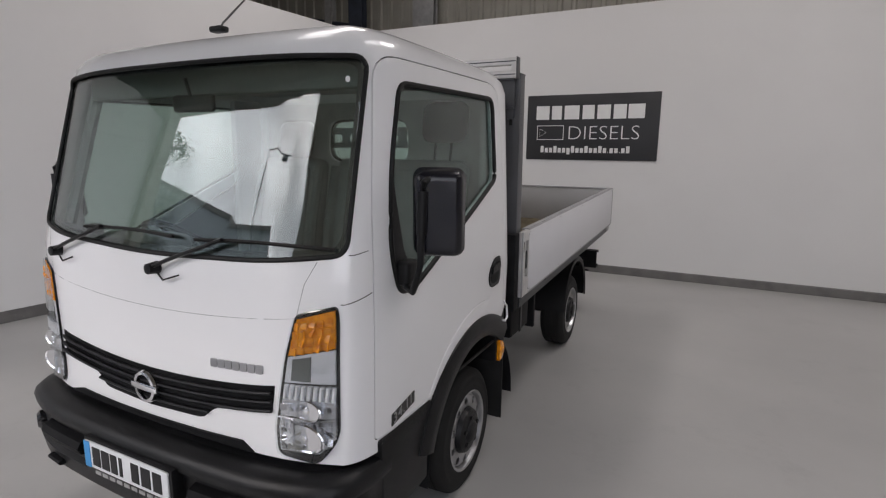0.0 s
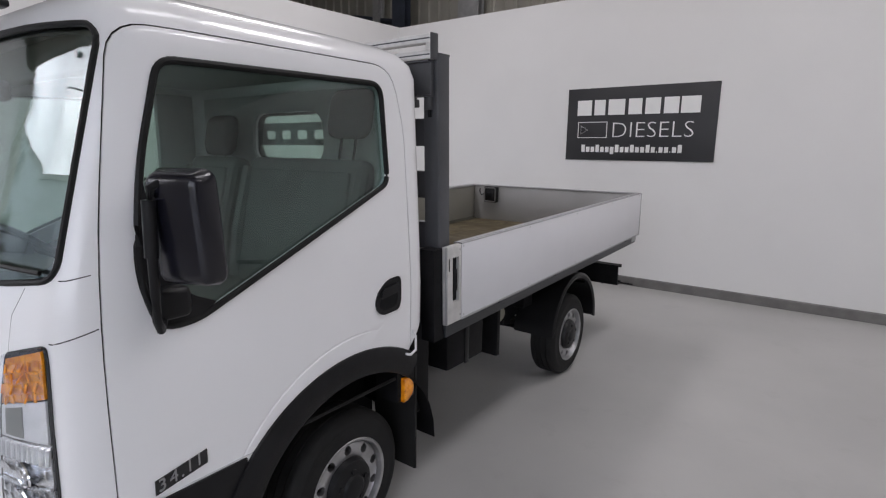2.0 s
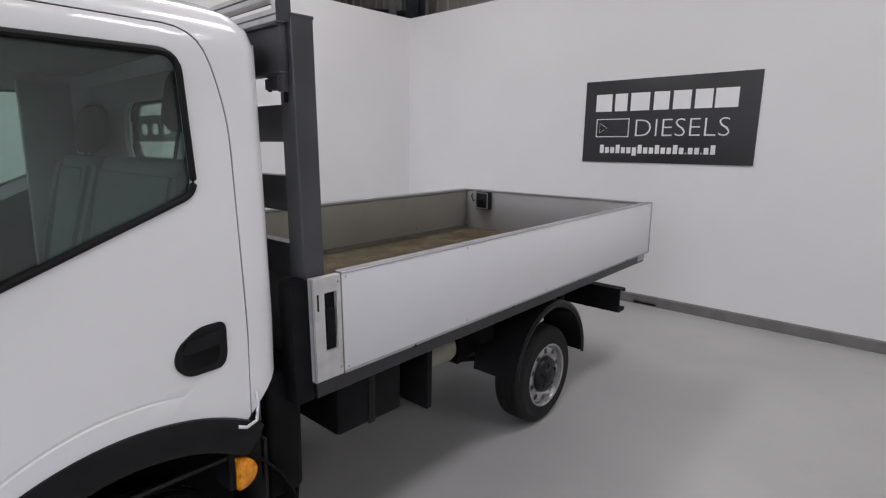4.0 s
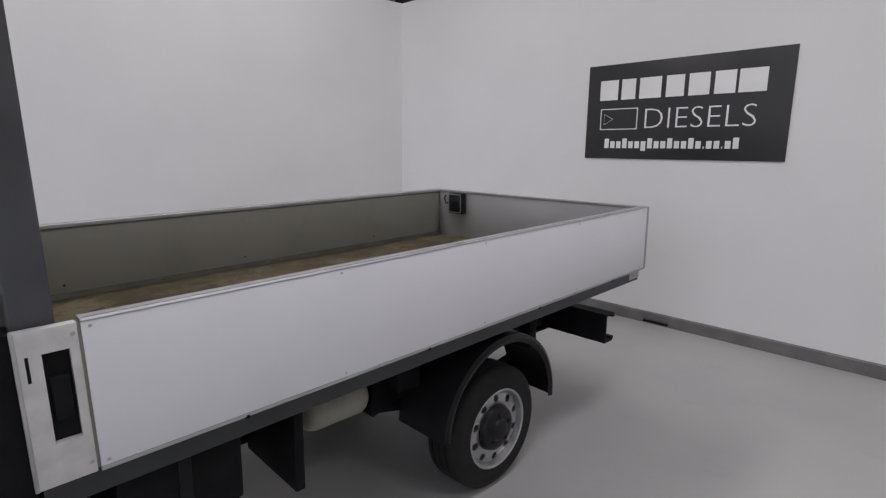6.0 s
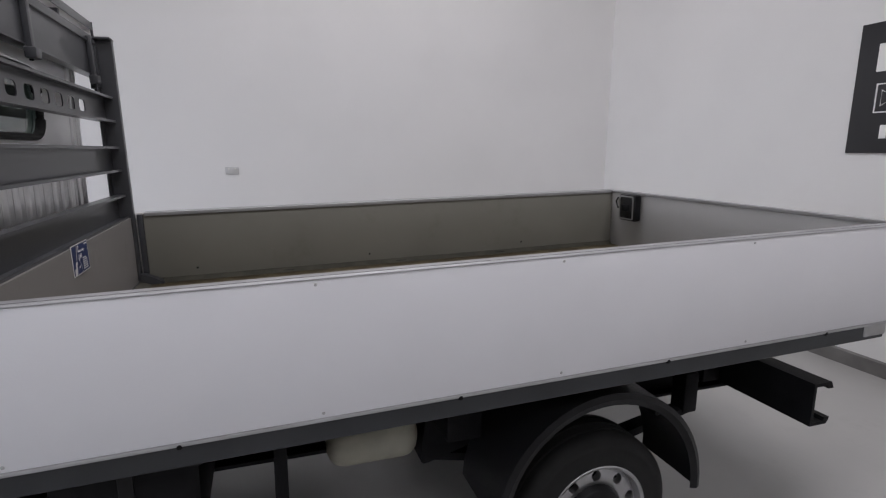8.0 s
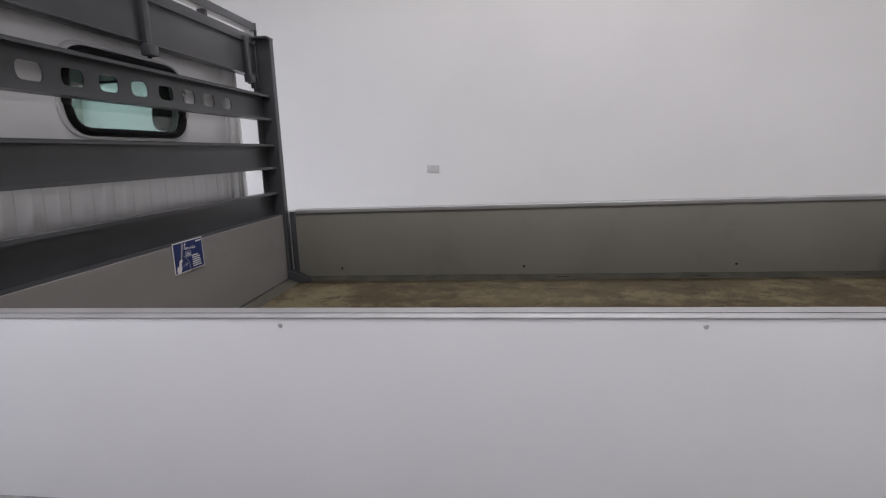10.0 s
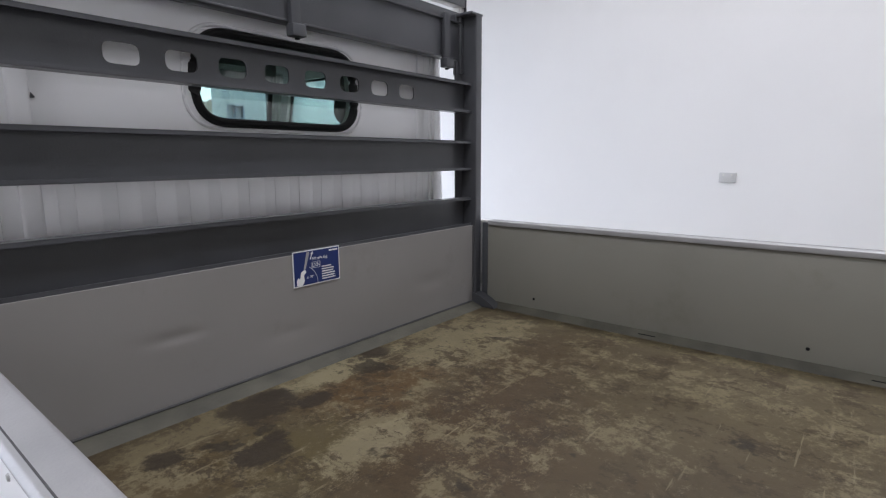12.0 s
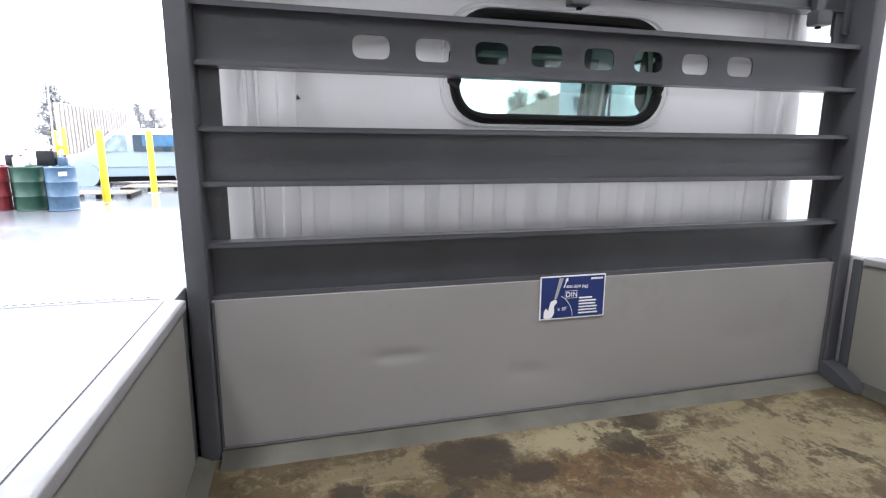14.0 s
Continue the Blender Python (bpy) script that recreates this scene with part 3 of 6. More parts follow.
ex, ez = bx0 + 0.045, (bz0 + bz1) / 2
tri = [(ex, WY - 0.0135, ez + 0.058), (ex + 0.10, WY - 0.0135, ez), (ex, WY - 0.0135, ez - 0.058)]
part("emblem_triangle", tube(tri, 0.005, 6, closed=True), SIGN_WHITE, sign)
tx, tz = sign_at(0.325, 0.685)
part("word", text_mesh("DIESELS", 0.300, 0.0018, Matrix.Translation((tx, WY - 0.0135, tz)) @ Matrix.Rotation(radians(90), 4, "X") @ Matrix.Diagonal((1.06, 1, 1, 1)), 1.0, -0.006), SIGN_WHITE, sign, smooth=False)
# a bar for each character of the web address: tall, low, hanging or dot
u = 0.120
for kind in "tlltllgtlltlltl.ll.lt":
    w = {".": 0.011, "t": 0.031, "l": 0.031, "g": 0.031}[kind]
    v0, v1 = {".": (0.868, 0.888), "t": (0.785, 0.888), "l": (0.815, 0.888), "g": (0.815, 0.915)}[kind]
    sign_bar("web_address_bar", u, u + w - 0.006, v0, v1)
    u += w + 0.004

# ---------------------------------------------------------------- the truck
truck = root("flatbed_truck", (0, 2.6, 0), "white cab-over pickup truck with grey headboard and white dropside bed", "truck")

# cab skin: half outline at each height, from the middle of the front round to the middle of the back
YF = [(0.60, 0.125), (0.87, 0.135), (1.08, 0.14), (1.36, 0.153), (1.44, 0.172), (2.10, 0.355), (2.155, 0.378), (2.195, 0.415), (2.225, 0.47), (2.245, 0.55)]
XS = [(0.60, 0.955), (0.75, 0.965), (1.20, 0.972), (1.42, 0.962), (2.10, 0.925), (2.155, 0.908), (2.195, 0.872), (2.225, 0.81), (2.245, 0.72)]
YR = [(0.60, 1.785), (2.10, 1.785), (2.155, 1.77), (2.195, 1.74), (2.225, 1.69), (2.245, 1.60)]


def bow(x):
    """How far the front falls back at x from the middle: nearly flat, rounder towards the corners."""
    return 0.06 * x * x + 0.45 * max(0.0, abs(x) - 0.55) ** 2


def cab_outline(z, inset=0.0):
    y0, xs, yr = lerp_table(YF, z) + inset, lerp_table(XS, z) - inset, lerp_table(YR, z) - inset
    pts = []
    xe = xs - 0.065
    for i in range(13):
        x = xe * i / 12
        pts.append((x, y0 + bow(x)))
    p0, p1, p2 = Vector(pts[-1]), Vector((xs - 0.006, y0 + bow(xe) + 0.05)), Vector((xs, y0 + bow(xe) + 0.215))
    for i in range(1, 9):
        t = i / 8
        pts.append(tuple((1 - t) ** 2 * p0 + 2 * t * (1 - t) * p1 + t * t * p2))
    ya, yb = pts[-1][1], yr - 0.10
    for i in range(1, 13):
        pts.append((xs + 0.006 * math.sin(math.pi * i / 12), ya + (yb - ya) * i / 12))
    p0, p1, p2 = Vector(pts[-1]), Vector((xs - 0.004, yr - 0.006)), Vector((xs - 0.12, yr))
    for i in range(1, 7):
        t = i / 6
        pts.append(tuple((1 - t) ** 2 * p0 + 2 * t * (1 - t) * p1 + t * t * p2))
    for i in range(1, 7):
        pts.append(((xs - 0.12) * (1 - i / 6), yr))
    return pts


def cab_solid(inset=0.0, z0=0.732):
    b = bmesh.new()
    zs = [z0, 0.87, 1.0, 1.08, 1.2, 1.3, 1.36, 1.40, 1.44, 1.55, 1.7, 1.85, 2.0, 2.06, 2.10, 2.13, 2.155, 2.175, 2.195, 2.21, 2.225, 2.237, 2.245]
    rings = []
    for z in zs:
        half = cab_outline(z, inset)
        full = half + [(-x, y) for x, y in half[-2:0:-1]]
        rings.append([b.verts.new((x, y, z - (inset if z > 2.2 else 0))) for x, y in full])
    k = len(rings[0])
    for q, s in zip(rings, rings[1:]):
        for j in range(k):
            b.faces.new((q[j], q[(j + 1) % k], s[(j + 1) % k], s[j]))
    top = rings[-1]
    cx, cy = 0, 1.02
    last = top
    for f, dz in ((0.6, 0.008), (0.25, 0.012)):
        nxt = [b.verts.new((v.co.x * f, cy + (v.co.y - cy) * f, 2.245 - inset + dz)) for v in top]
        for j in range(k):
            b.faces.new((last[j], last[(j + 1) % k], nxt[(j + 1) % k], nxt[j]))
        last = nxt
    b.faces.new(last)
    b.faces.new(rings[0][::-1])
    bmesh.ops.recalc_face_normals(b, faces=b.faces)
    return b


skin = cab_solid()
from mathutils.bvhtree import BVHTree
SKIN = BVHTree.FromBMesh(skin)


def front_y(x, z):
    hit = SKIN.ray_cast(Vector((x, -2, z)), Vector((0, 1, 0)))
    return hit[0].y if hit[0] else 0.3


def side_x(y, z, s=1):
    hit = SKIN.ray_cast(Vector((3 * s, y, z)), Vector((-s, 0, 0)))
    return hit[0].x if hit[0] else 0.93 * s


def on_front(pts, off=0.0, step=0.04):
    return spread(pts, step, lambda p: (p[0], front_y(p[0], p[1]) - off, p[1]))


def on_side(pts, off=0.0, step=0.04, s=1):
    return spread(pts, step, lambda p: (side_x(p[0], p[1], s) + off * s, p[0], p[1]))


def spread(pts, step, f):
    out = []
    for a, b in zip(pts, pts[1:]):
        n = max(1, int(math.dist(a, b) / step))
        out += [f((a[0] + (b[0] - a[0]) * i / n, a[1] + (b[1] - a[1]) * i / n)) for i in range(n)]
    out.append(f(pts[-1]))
    return out


def patch(pts, where, off, thick, step=0.05, s=1):
    """A sheet with the given outline laid on the cab's front ('front': x, z) or side ('side': y, z)."""
    b = bmesh.new()
    b.faces.new([b.verts.new((p[0], 0, p[1])) for p in pts])
    bmesh.ops.triangulate(b, faces=b.faces[:])
    us, vs = [p[0] for p in pts], [p[1] for p in pts]
    for lo, hi, ax in ((min(us), max(us), 0), (min(vs), max(vs), 2)):
        n = int((hi - lo) / step)
        for i in range(1, n + 1):
            co, no = [0, 0, 0], [0, 0, 0]
            co[ax], no[ax] = lo + (hi - lo) * i / (n + 1), 1
            bmesh.ops.bisect_plane(b, geom=b.verts[:] + b.edges[:] + b.faces[:], plane_co=co, plane_no=no)
    for v in b.verts:
        if where == "front":
            v.co = (v.co.x, front_y(v.co.x, v.co.z) - off, v.co.z)
        else:
            v.co = (side_x(v.co.x, v.co.z, s) + off * s, v.co.x, v.co.z)
    ext = bmesh.ops.extrude_face_region(b, geom=b.faces[:])
    vec = (0, thick, 0) if where == "front" else (-thick * s, 0, 0)
    bmesh.ops.translate(b, vec=vec, verts=[v for v in ext["geom"] if isinstance(v, bmesh.types.BMVert)])
    return b


WS = rounded([(-0.895, 1.457), (-0.60, 1.425), (0.0, 1.405), (0.60, 1.425), (0.895, 1.457), (0.872, 2.105), (0.45, 2.117), (-0.45, 2.117), (-0.872, 2.105)], [0.05, 0.2, 0.2, 0.2, 0.05, 0.05, 0.2, 0.2, 0.05])
SIDE_WIN = rounded([(0.454, 1.45), (0.492, 1.74), (0.574, 2.03), (1.49, 2.055), (1.508, 1.660), (0.72, 1.335), (0.61, 1.290), (0.50, 1.290)], [0.12, 0.10, 0.05, 0.06, 0.04, 0.10, 0.05, 0.09])
REAR_WIN = rounded([(-0.348, 1.730), (0.298, 1.730), (0.280, 1.990), (-0.330, 1.990)], [0.11, 0.11, 0.10, 0.10], 10)
DOOR = rounded([(0.350, 0.782), (0.350, 1.40), (0.470, 2.112), (1.555, 2.13), (1.63, 1.90), (1.645, 1.2), (1.645, 0.782)], [0.02, 0.3, 0.09, 0.10, 0.2, 0.1, 0.02])


def grown(pts, d):
    c = Vector((sum(p[0] for p in pts) / len(pts), sum(p[1] for p in pts) / len(pts)))
    return [tuple(Vector(p) + (Vector(p) - c).normalized() * d) for p in pts]


# wheel arch: flat-topped ellipses round the front axle
AY, AZ = 1.285, 0.36
ARCH = [(AY + 0.665 * math.cos(a), AZ + 0.607 * math.sin(a)) for a in [math.pi * i / 24 for i in range(25)]]
ARCH_CUT = [(AY + 0.665, 0.2)] + ARCH + [(AY - 0.665, 0.2)]
REAR_CUT = [(1.44, 0.5), (1.60, 0.86), (1.76, 1.03), (1.95, 1.05), (1.95, 0.5)]


def cab_shell():
    cutters = [cab_solid(0.028, 0.70), prism(WS, "y", -0.5, 0.75), prism(REAR_WIN, "y", 1.6, 1.95)]
    for s in (1, -1):
        a, b = (0.6, 1.3) if s > 0 else (-1.3, -0.6)
        cutters += [prism(SIDE_WIN, "x", a, b), prism(ARCH_CUT, "x", a, b), prism(REAR_CUT, "x", a, b)]
    return cut(skin, cutters)


shell = cab_shell()
# near door: common part of the skin and the door's outline, with a gap round it
copy_me = bpy.data.meshes.new("copy")
shell.to_mesh(copy_me)
door_bm = bmesh.new()
door_bm.from_mesh(copy_me)
bpy.data.meshes.remove(copy_me)
door_bm = cut(door_bm, [prism(DOOR, "x", 0.80, 1.2)], "INTERSECT")
shell = cut(shell, [prism(grown(DOOR, 0.005), "x", 0.86, 1.2)])
# pressed crease over the front wheel
CREASE = [(1.30 + 0.70 * math.cos(a), 0.36 + 0.70 * math.sin(a)) for a in [radians(80 + 74 * i / 30) for i in range(31)]]
door_bm = cut(door_bm, [tube([(side_x(y, z) + 0.0036 + 0.0038 * abs(i / 15 - 1) ** 4, y, z) for i, (y, z) in enumerate(CREASE)], 0.0075, 10)])
cab = part("cab_body", shell, WHITE_PAINT, truck, "glossy white steel cab shell")
door = part("cab_door", door_bm, WHITE_PAINT, truck, "glossy white cab door, closed")
# dark strip in the door gap
gap = [(side_x(y, z) - 0.012, y, z) for y, z in grown(DOOR, 0.0025)]
part("door_seal", tube(gap, 0.008, 6, closed=True), SEAL, door, "black rubber door seal")


def window_ring(pts, where, r, off, parent, s=1):
    path = on_front(pts + pts[:1], off)[:-1] if where == "front" else on_side(pts + pts[:1], off, s=s)[:-1]
    return part("window_seal", tube(path, r, 8, closed=True), SEAL, parent, "black rubber window seal")


pane = part("windscreen", patch(WS, "front", -0.010, 0.005), WINDSCREEN_GLASS, truck, "green-tinted laminated windscreen")
window_ring(WS, "front", 0.009, 0.001, pane)
# black printed band along the top edge and sides of the screen
inner = [(x * 0.965, 1.775 + (z - 1.775) * 0.93) for x, z in WS]
band = bmesh.new()
a_ring = [band.verts.new((x, front_y(x, z) + 0.016, z)) for x, z in WS]
b_ring = [band.verts.new((x, front_y(x, z) + 0.016, z)) for x, z in inner]
for i in range(len(WS)):
    j = (i + 1) % len(WS)
    band.faces.new((a_ring[i], a_ring[j], b_ring[j], b_ring[i]))
bandx = bmesh.ops.extrude_face_region(band, geom=band.faces[:])
bmesh.ops.translate(band, vec=(0, 0.003, 0), verts=[v for v in bandx["geom"] if isinstance(v, bmesh.types.BMVert)])
part("screen_border", band, INK, pane, "black printed border of the windscreen")

near_pane = part("side_window", patch(SIDE_WIN, "side", -0.012, 0.004), SIDE_GLASS, door, "green-tinted door glass")
part("window_seal", tube(on_side(SIDE_WIN + SIDE_WIN[:1], 0.001)[:-1], 0.011, 8, closed=True), SEAL, door, "thick black window rubber")
# solid black quarter piece that carries the mirror
QUARTER = rounded([(0.460, 1.47), (0.487, 1.69), (0.494, 1.72), (0.508, 1.60), (0.540, 1.43), (0.60, 1.37), (0.68, 1.335), (0.61, 1.297), (0.515, 1.297), (0.468, 1.37)], [0.02, 0.01, 0.003, 0.02, 0.03, 0.03, 0.01, 0.02, 0.04, 0.03])
part("quarter_panel", patch(QUARTER, "side", 0.006, 0.012), BLACK_PLASTIC, door, "black plastic mirror base panel")
far_pane = part("side_window", patch(SIDE_WIN, "side", -0.012, 0.004, s=-1), SIDE_GLASS, truck, "green-tinted glass of the far door")
window_ring(SIDE_WIN, "side", 0.011, 0.001, far_pane, -1)
bm = prism(REAR_WIN, "y", 1.766, 1.771)
rear_pane = part("rear_window", bm, SIDE_GLASS, truck, "rounded green-tinted rear cab window")
part("window_seal", tube([(x, 1.784, z) for x, z in REAR_WIN], 0.020, 10, closed=True, flat=0.7), SEAL, rear_pane, "thick black rubber gasket")
part("window_bead", tube([(x, 1.785, z) for x, z in grown(REAR_WIN, 0.036)], 0.006, 8, closed=True), WHITE_PAINT, cab, "pressed bead round the rear window")
for ob_ in (pane, near_pane, far_pane, rear_pane):
    ob_.visible_shadow = False

# pressed ribs of the cab's back wall
for i in range(15):
    x = -0.70 + i * 0.10
    part("back_rib", prism(rounded([(x - 0.030, 1.24), (x + 0.030, 1.24), (x + 0.030, 1.60), (x - 0.030, 1.60)], 0.028, 4), "y", 1.780, 1.7862, 0.0012), WHITE_PAINT, cab)
for s in (-1, 1):
    part("back_pillar", box(s * 0.725 - 0.024, s * 0.725 + 0.024, 1.774, 1.793, 1.05, 2.08, 0.009, segs=3), WHITE_PAINT, cab)
    part("rain_gutter", box(s * 0.821 - 0.005, s * 0.821 + 0.005, 1.768, 1.796, 1.05, 2.13, 0.004), WHITE_PAINT, cab)
    part("rain_gutter", box(s * 0.795 - 0.005, s * 0.795 + 0.005, 1.770, 1.792, 1.05, 2.13, 0.004), WHITE_PAINT, cab)
part("drain_clip", prism([(0.702, 1.764), (0.691, 1.766), (0.700, 1.778)], "y", 1.784, 1.792, 0.002), GREY_STEEL, cab, "small black drain clip")
part("gutter", box(-0.80, 0.80, 1.775, 1.796, 2.100, 2.114, 0.005), WHITE_PAINT, cab)

# pressed seam lines on the front
def seam(pts, parent, r=0.0012):
    return part("panel_gap", tube(on_front(pts, -0.0008), r, 6), SEAM, parent, "dark joint line between panels")


seam([(x, 1.200 + 0.078 * x * x) for x in [-0.735 + 1.47 * i / 24 for i in range(25)]], cab)
def corner_line(z0, z1, x0=0.888):
    """A joint round the cab's front corner from the lamp or screen to the door gap."""
    out = [(x0 + 0.006 * i, front_y(x0 + 0.006 * i, z0) + 0.0008, z0) for i in range(3)]
    ya = out[-1][1]
    for i in range(1, 9):
        y, z = ya + (0.348 - ya) * i / 8, z0 + (z1 - z0) * i / 8
        out.append((side_x(y, z) - 0.0008, y, z))
    return out


for s in (-1, 1):
    seam([(s * 0.735, 1.243), (s * 0.765, 1.36), (s * 0.800, 1.432)], cab)
    part("panel_gap", tube([(s * abs(x), y, z) for x, y, z in corner_line(1.297, 1.325)], 0.0020, 6), SEAM, cab, "dark joint line between panels")
    part("panel_gap", tube([(s * abs(x), y, z) for x, y, z in corner_line(1.457, 1.467, 0.900)], 0.0018, 6), SEAM, cab, "dark joint line between panels")

# black lower trim and wheel arch flare, both sides
for s in (1, -1):
    b = bmesh.new()
    rows = []
    for i in range(33):
        a = radians(54 + 106 * i / 32)
        c, sn = math.cos(a), math.sin(a)
        xo = 0.972
        ring = []
        for ra, rb, x in ((0.685, 0.627, xo - 0.02), (0.681, 0.623, xo + 0.010), (0.640, 0.590, xo + 0.026), (0.575, 0.535, xo + 0.024), (0.552, 0.515, xo + 0.010), (0.552, 0.515, xo - 0.14)):
            ring.append(b.verts.new((s * x, AY + ra * c, AZ + rb * sn)))
        rows.append(ring)
    for q, w in zip(rows, rows[1:]):
        for j in range(len(q) - 1):
            b.faces.new((q[j], q[j + 1], w[j + 1], w[j]))
    bmesh.ops.remove_doubles(b, verts=b.verts, dist=1e-5)
    part("wheel_arch", b, BLACK_PLASTIC, truck, "matt black plastic wheel arch flare")
    sill = rounded([(0.362, 0.776), (0.760, 0.776), (0.735, 0.66), (0.725, 0.43), (0.375, 0.415)], 0.015)
    b = prism(sill, "x", s * 0.90, s * 0.974, 0.006)
    part("sill_trim", b, BLACK_PLASTIC, truck, "matt black lower door trim")
    # liner inside the arch
    b = bmesh.new()
    rows = []
    for i in range(17):
        a = math.pi * i / 16
        rows.append([b.verts.new((s * x, AY + 0.556 * math.cos(a), AZ + 0.519 * math.sin(a))) for x in (0.975, 0.55)])
    for q, w in zip(rows, rows[1:]):
        b.faces.new((q[0], q[1], w[1], w[0]))
    ext = bmesh.ops.extrude_face_region(b, geom=b.faces[:])
    for v in ext["geom"]:
        if isinstance(v, bmesh.types.BMVert):
            v.co.z += 0.012
    part("wheel_liner", b, CHASSIS, truck, "black wheel arch liner")
    part("inner_wing", box(min(s * 0.55, s * 0.565), max(s * 0.55, s * 0.565), 0.74, 1.80, 0.30, 0.90, 0.003), CHASSIS, truck, "black inner wing panel")
    # step, marker lamp and flap behind the front wheel
    part("mud_flap", box(min(s * 0.70, s * 0.965), max(s * 0.70, s * 0.965), 1.690, 1.705, 0.24, 0.80, 0.004), RUBBER, truck, "black rubber mud flap")
    lens = rounded([(1.578, 0.664), (1.578, 0.778), (1.612, 0.776), (1.642, 0.751), (1.652, 0.721), (1.642, 0.689), (1.612, 0.666)], [0.006, 0.006, 0.03, 0.02, 0.02, 0.02, 0.03], 4)
    mk = part("side_marker", prism(lens, "x", s * 0.955, s * 0.992, 0.006), AMBER, truck, "amber side marker lamp")
    part("marker_bulb", cyl((s * 0.990, 1.615, 0.728), (s * 0.9945, 1.615, 0.728), 0.014, 14), AMBER, mk)
    part("lamp_bracket", box(min(s * 0.85, s * 0.975), max(s * 0.85, s * 0.970), 1.555, 1.68, 0.66, 0.84, 0.01), CHASSIS, mk)
    part("grab_loop", tube([(s * 0.968, 1.668, 0.985), (s * 0.990, 1.662, 0.960), (s * 1.000, 1.650, 0.900), (s * 1.000, 1.612, 0.888), (s * 0.995, 1.585, 0.898)], 0.006, 8), PANEL_WHITE, truck, "white wire cab catch")

# door handle
HANDLE = rounded([(1.398, 1.149), (1.438, 1.107), (1.553, 1.111), (1.570, 1.145), (1.570, 1.244), (1.558, 1.260), (1.478, 1.257), (1.408, 1.204)], [0.06, 0.06, 0.03, 0.03, 0.02, 0.03, 0.06, 0.06])
hp = part("door_handle", patch(HANDLE, "side", 0.006, 0.02), BLACK_PLASTIC, door, "black plastic door handle recess")
HCUP = rounded([(1.420, 1.149), (1.448, 1.127), (1.538, 1.131), (1.548, 1.204), (1.438, 1.195)], 0.03)
lever = patch(rounded([(1.428, 1.181), (1.548, 1.195), (1.550, 1.237), (1.436, 1.222)], 0.015), "side", 0.016, 0.012)
part("lever", lever, BLACK_PLASTIC, hp, "black pull lever")
part("cup", patch(HCUP, "side", 0.0075, 0.004), CHASSIS, hp)

# model badge on the door: silver figures on a black tag
tag = [(0.446, 0.795), (0.612, 0.826), (0.612, 0.872), (0.446, 0.841)]
badge = part("model_badge", patch(tag, "side", 0.004, 0.006), GLOSS_BLACK, truck, "black badge with silver figures")
mt = Matrix.Translation((side_x(0.55, 0.80) + 0.0045, 0.452, 0.803)) @ Matrix(((0, 0, 1, 0), (1, 0, 0, 0), (0.205, 1, 0, 0), (0, 0, 0, 1)))
for ch, du in (("3", 0.0), ("4", 0.036), (".", 0.071), ("1", 0.087), ("1", 0.118)):
    part("figure", text_mesh(ch, 0.056, 0.0015, mt @ Matrix.Translation((du, 0, 0))), BADGE, badge, "silver raised figure", smooth=False)

# ---- front of the cab
GR_TOP = [(x, 0.955 + 0.10 * x * x) for x in [-0.65 + 1.30 * i / 16 for i in range(17)]]
GR_BOT = [(0.638, 0.910), (0.491, 0.882), (0.377, 0.866), (0.351, 0.852), (0.307, 0.818), (0.281, 0.811), (0.000, 0.800), (-0.281, 0.811), (-0.307, 0.818), (-0.351, 0.852), (-0.377, 0.866), (-0.491, 0.882), (-0.638, 0.910)]
grille = part("grille", patch(GR_TOP + GR_BOT, "front", 0.003, 0.02), CHASSIS, truck, "black slatted radiator grille")
for k in range(3):
    d = 0.024 + k * 0.032
    xs_ = 0.640
    line = [(xs_ * i / 12, 0.955 + 0.10 * (xs_ * i / 12) ** 2 - d) for i in range(-12, 13)]
    part("grille_slat", tube(on_front(line, 0.010), 0.0095, 8, flat=0.75), BLACK_PLASTIC, grille)
line = [(0.338 * i / 8, 0.834 + 0.012 * (i / 8) ** 2) for i in range(-8, 9)]
part("grille_slat", tube(on_front(line, 0.010), 0.009, 8, flat=0.75), BLACK_PLASTIC, grille)
ey = front_y(0, 0.88) - 0.022
part("emblem", moved(lathe([(0.062, -0.008), (0.066, 0.0), (0.062, 0.010), (0.050, 0.012), (0.047, 0.004), (0.050, -0.008), (0.062, -0.008)], "y", 36), Matrix.Translation((0, ey, 0.882)) @ Matrix.Rotation(math.pi, 4, "Z")), CHROME, grille, "chrome ring emblem with a cross bar")
part("emblem_bar", box(-0.078, 0.078, ey - 0.014, ey + 0.004, 0.868, 0.897, 0.005), CHROME, grille)
# plain metal blocks where the model name stands
for i in range(7):
    x = 0.355 + i * 0.0362
    z = 1.022 + 0.04 * (x - 0.355)
    nb = patch(rounded([(x, z), (x + 0.030, z + 0.001), (x + 0.032, z + 0.033), (x, z + 0.032)], 0.006, 3), "front", 0.005, 0.008)
    part("name_badge_bar", nb, BADGE, cab)

# headlights
HL = rounded([(0.716, 0.757), (0.710, 0.85), (0.730, 0.98), (0.752, 1.115), (0.790, 1.256), (0.930, 1.292), (0.936, 1.25), (0.938, 0.83), (0.865, 0.735)], [0.03, 0.02, 0.05, 0.1, 0.02, 0.015, 0.02, 0.05, 0.03])


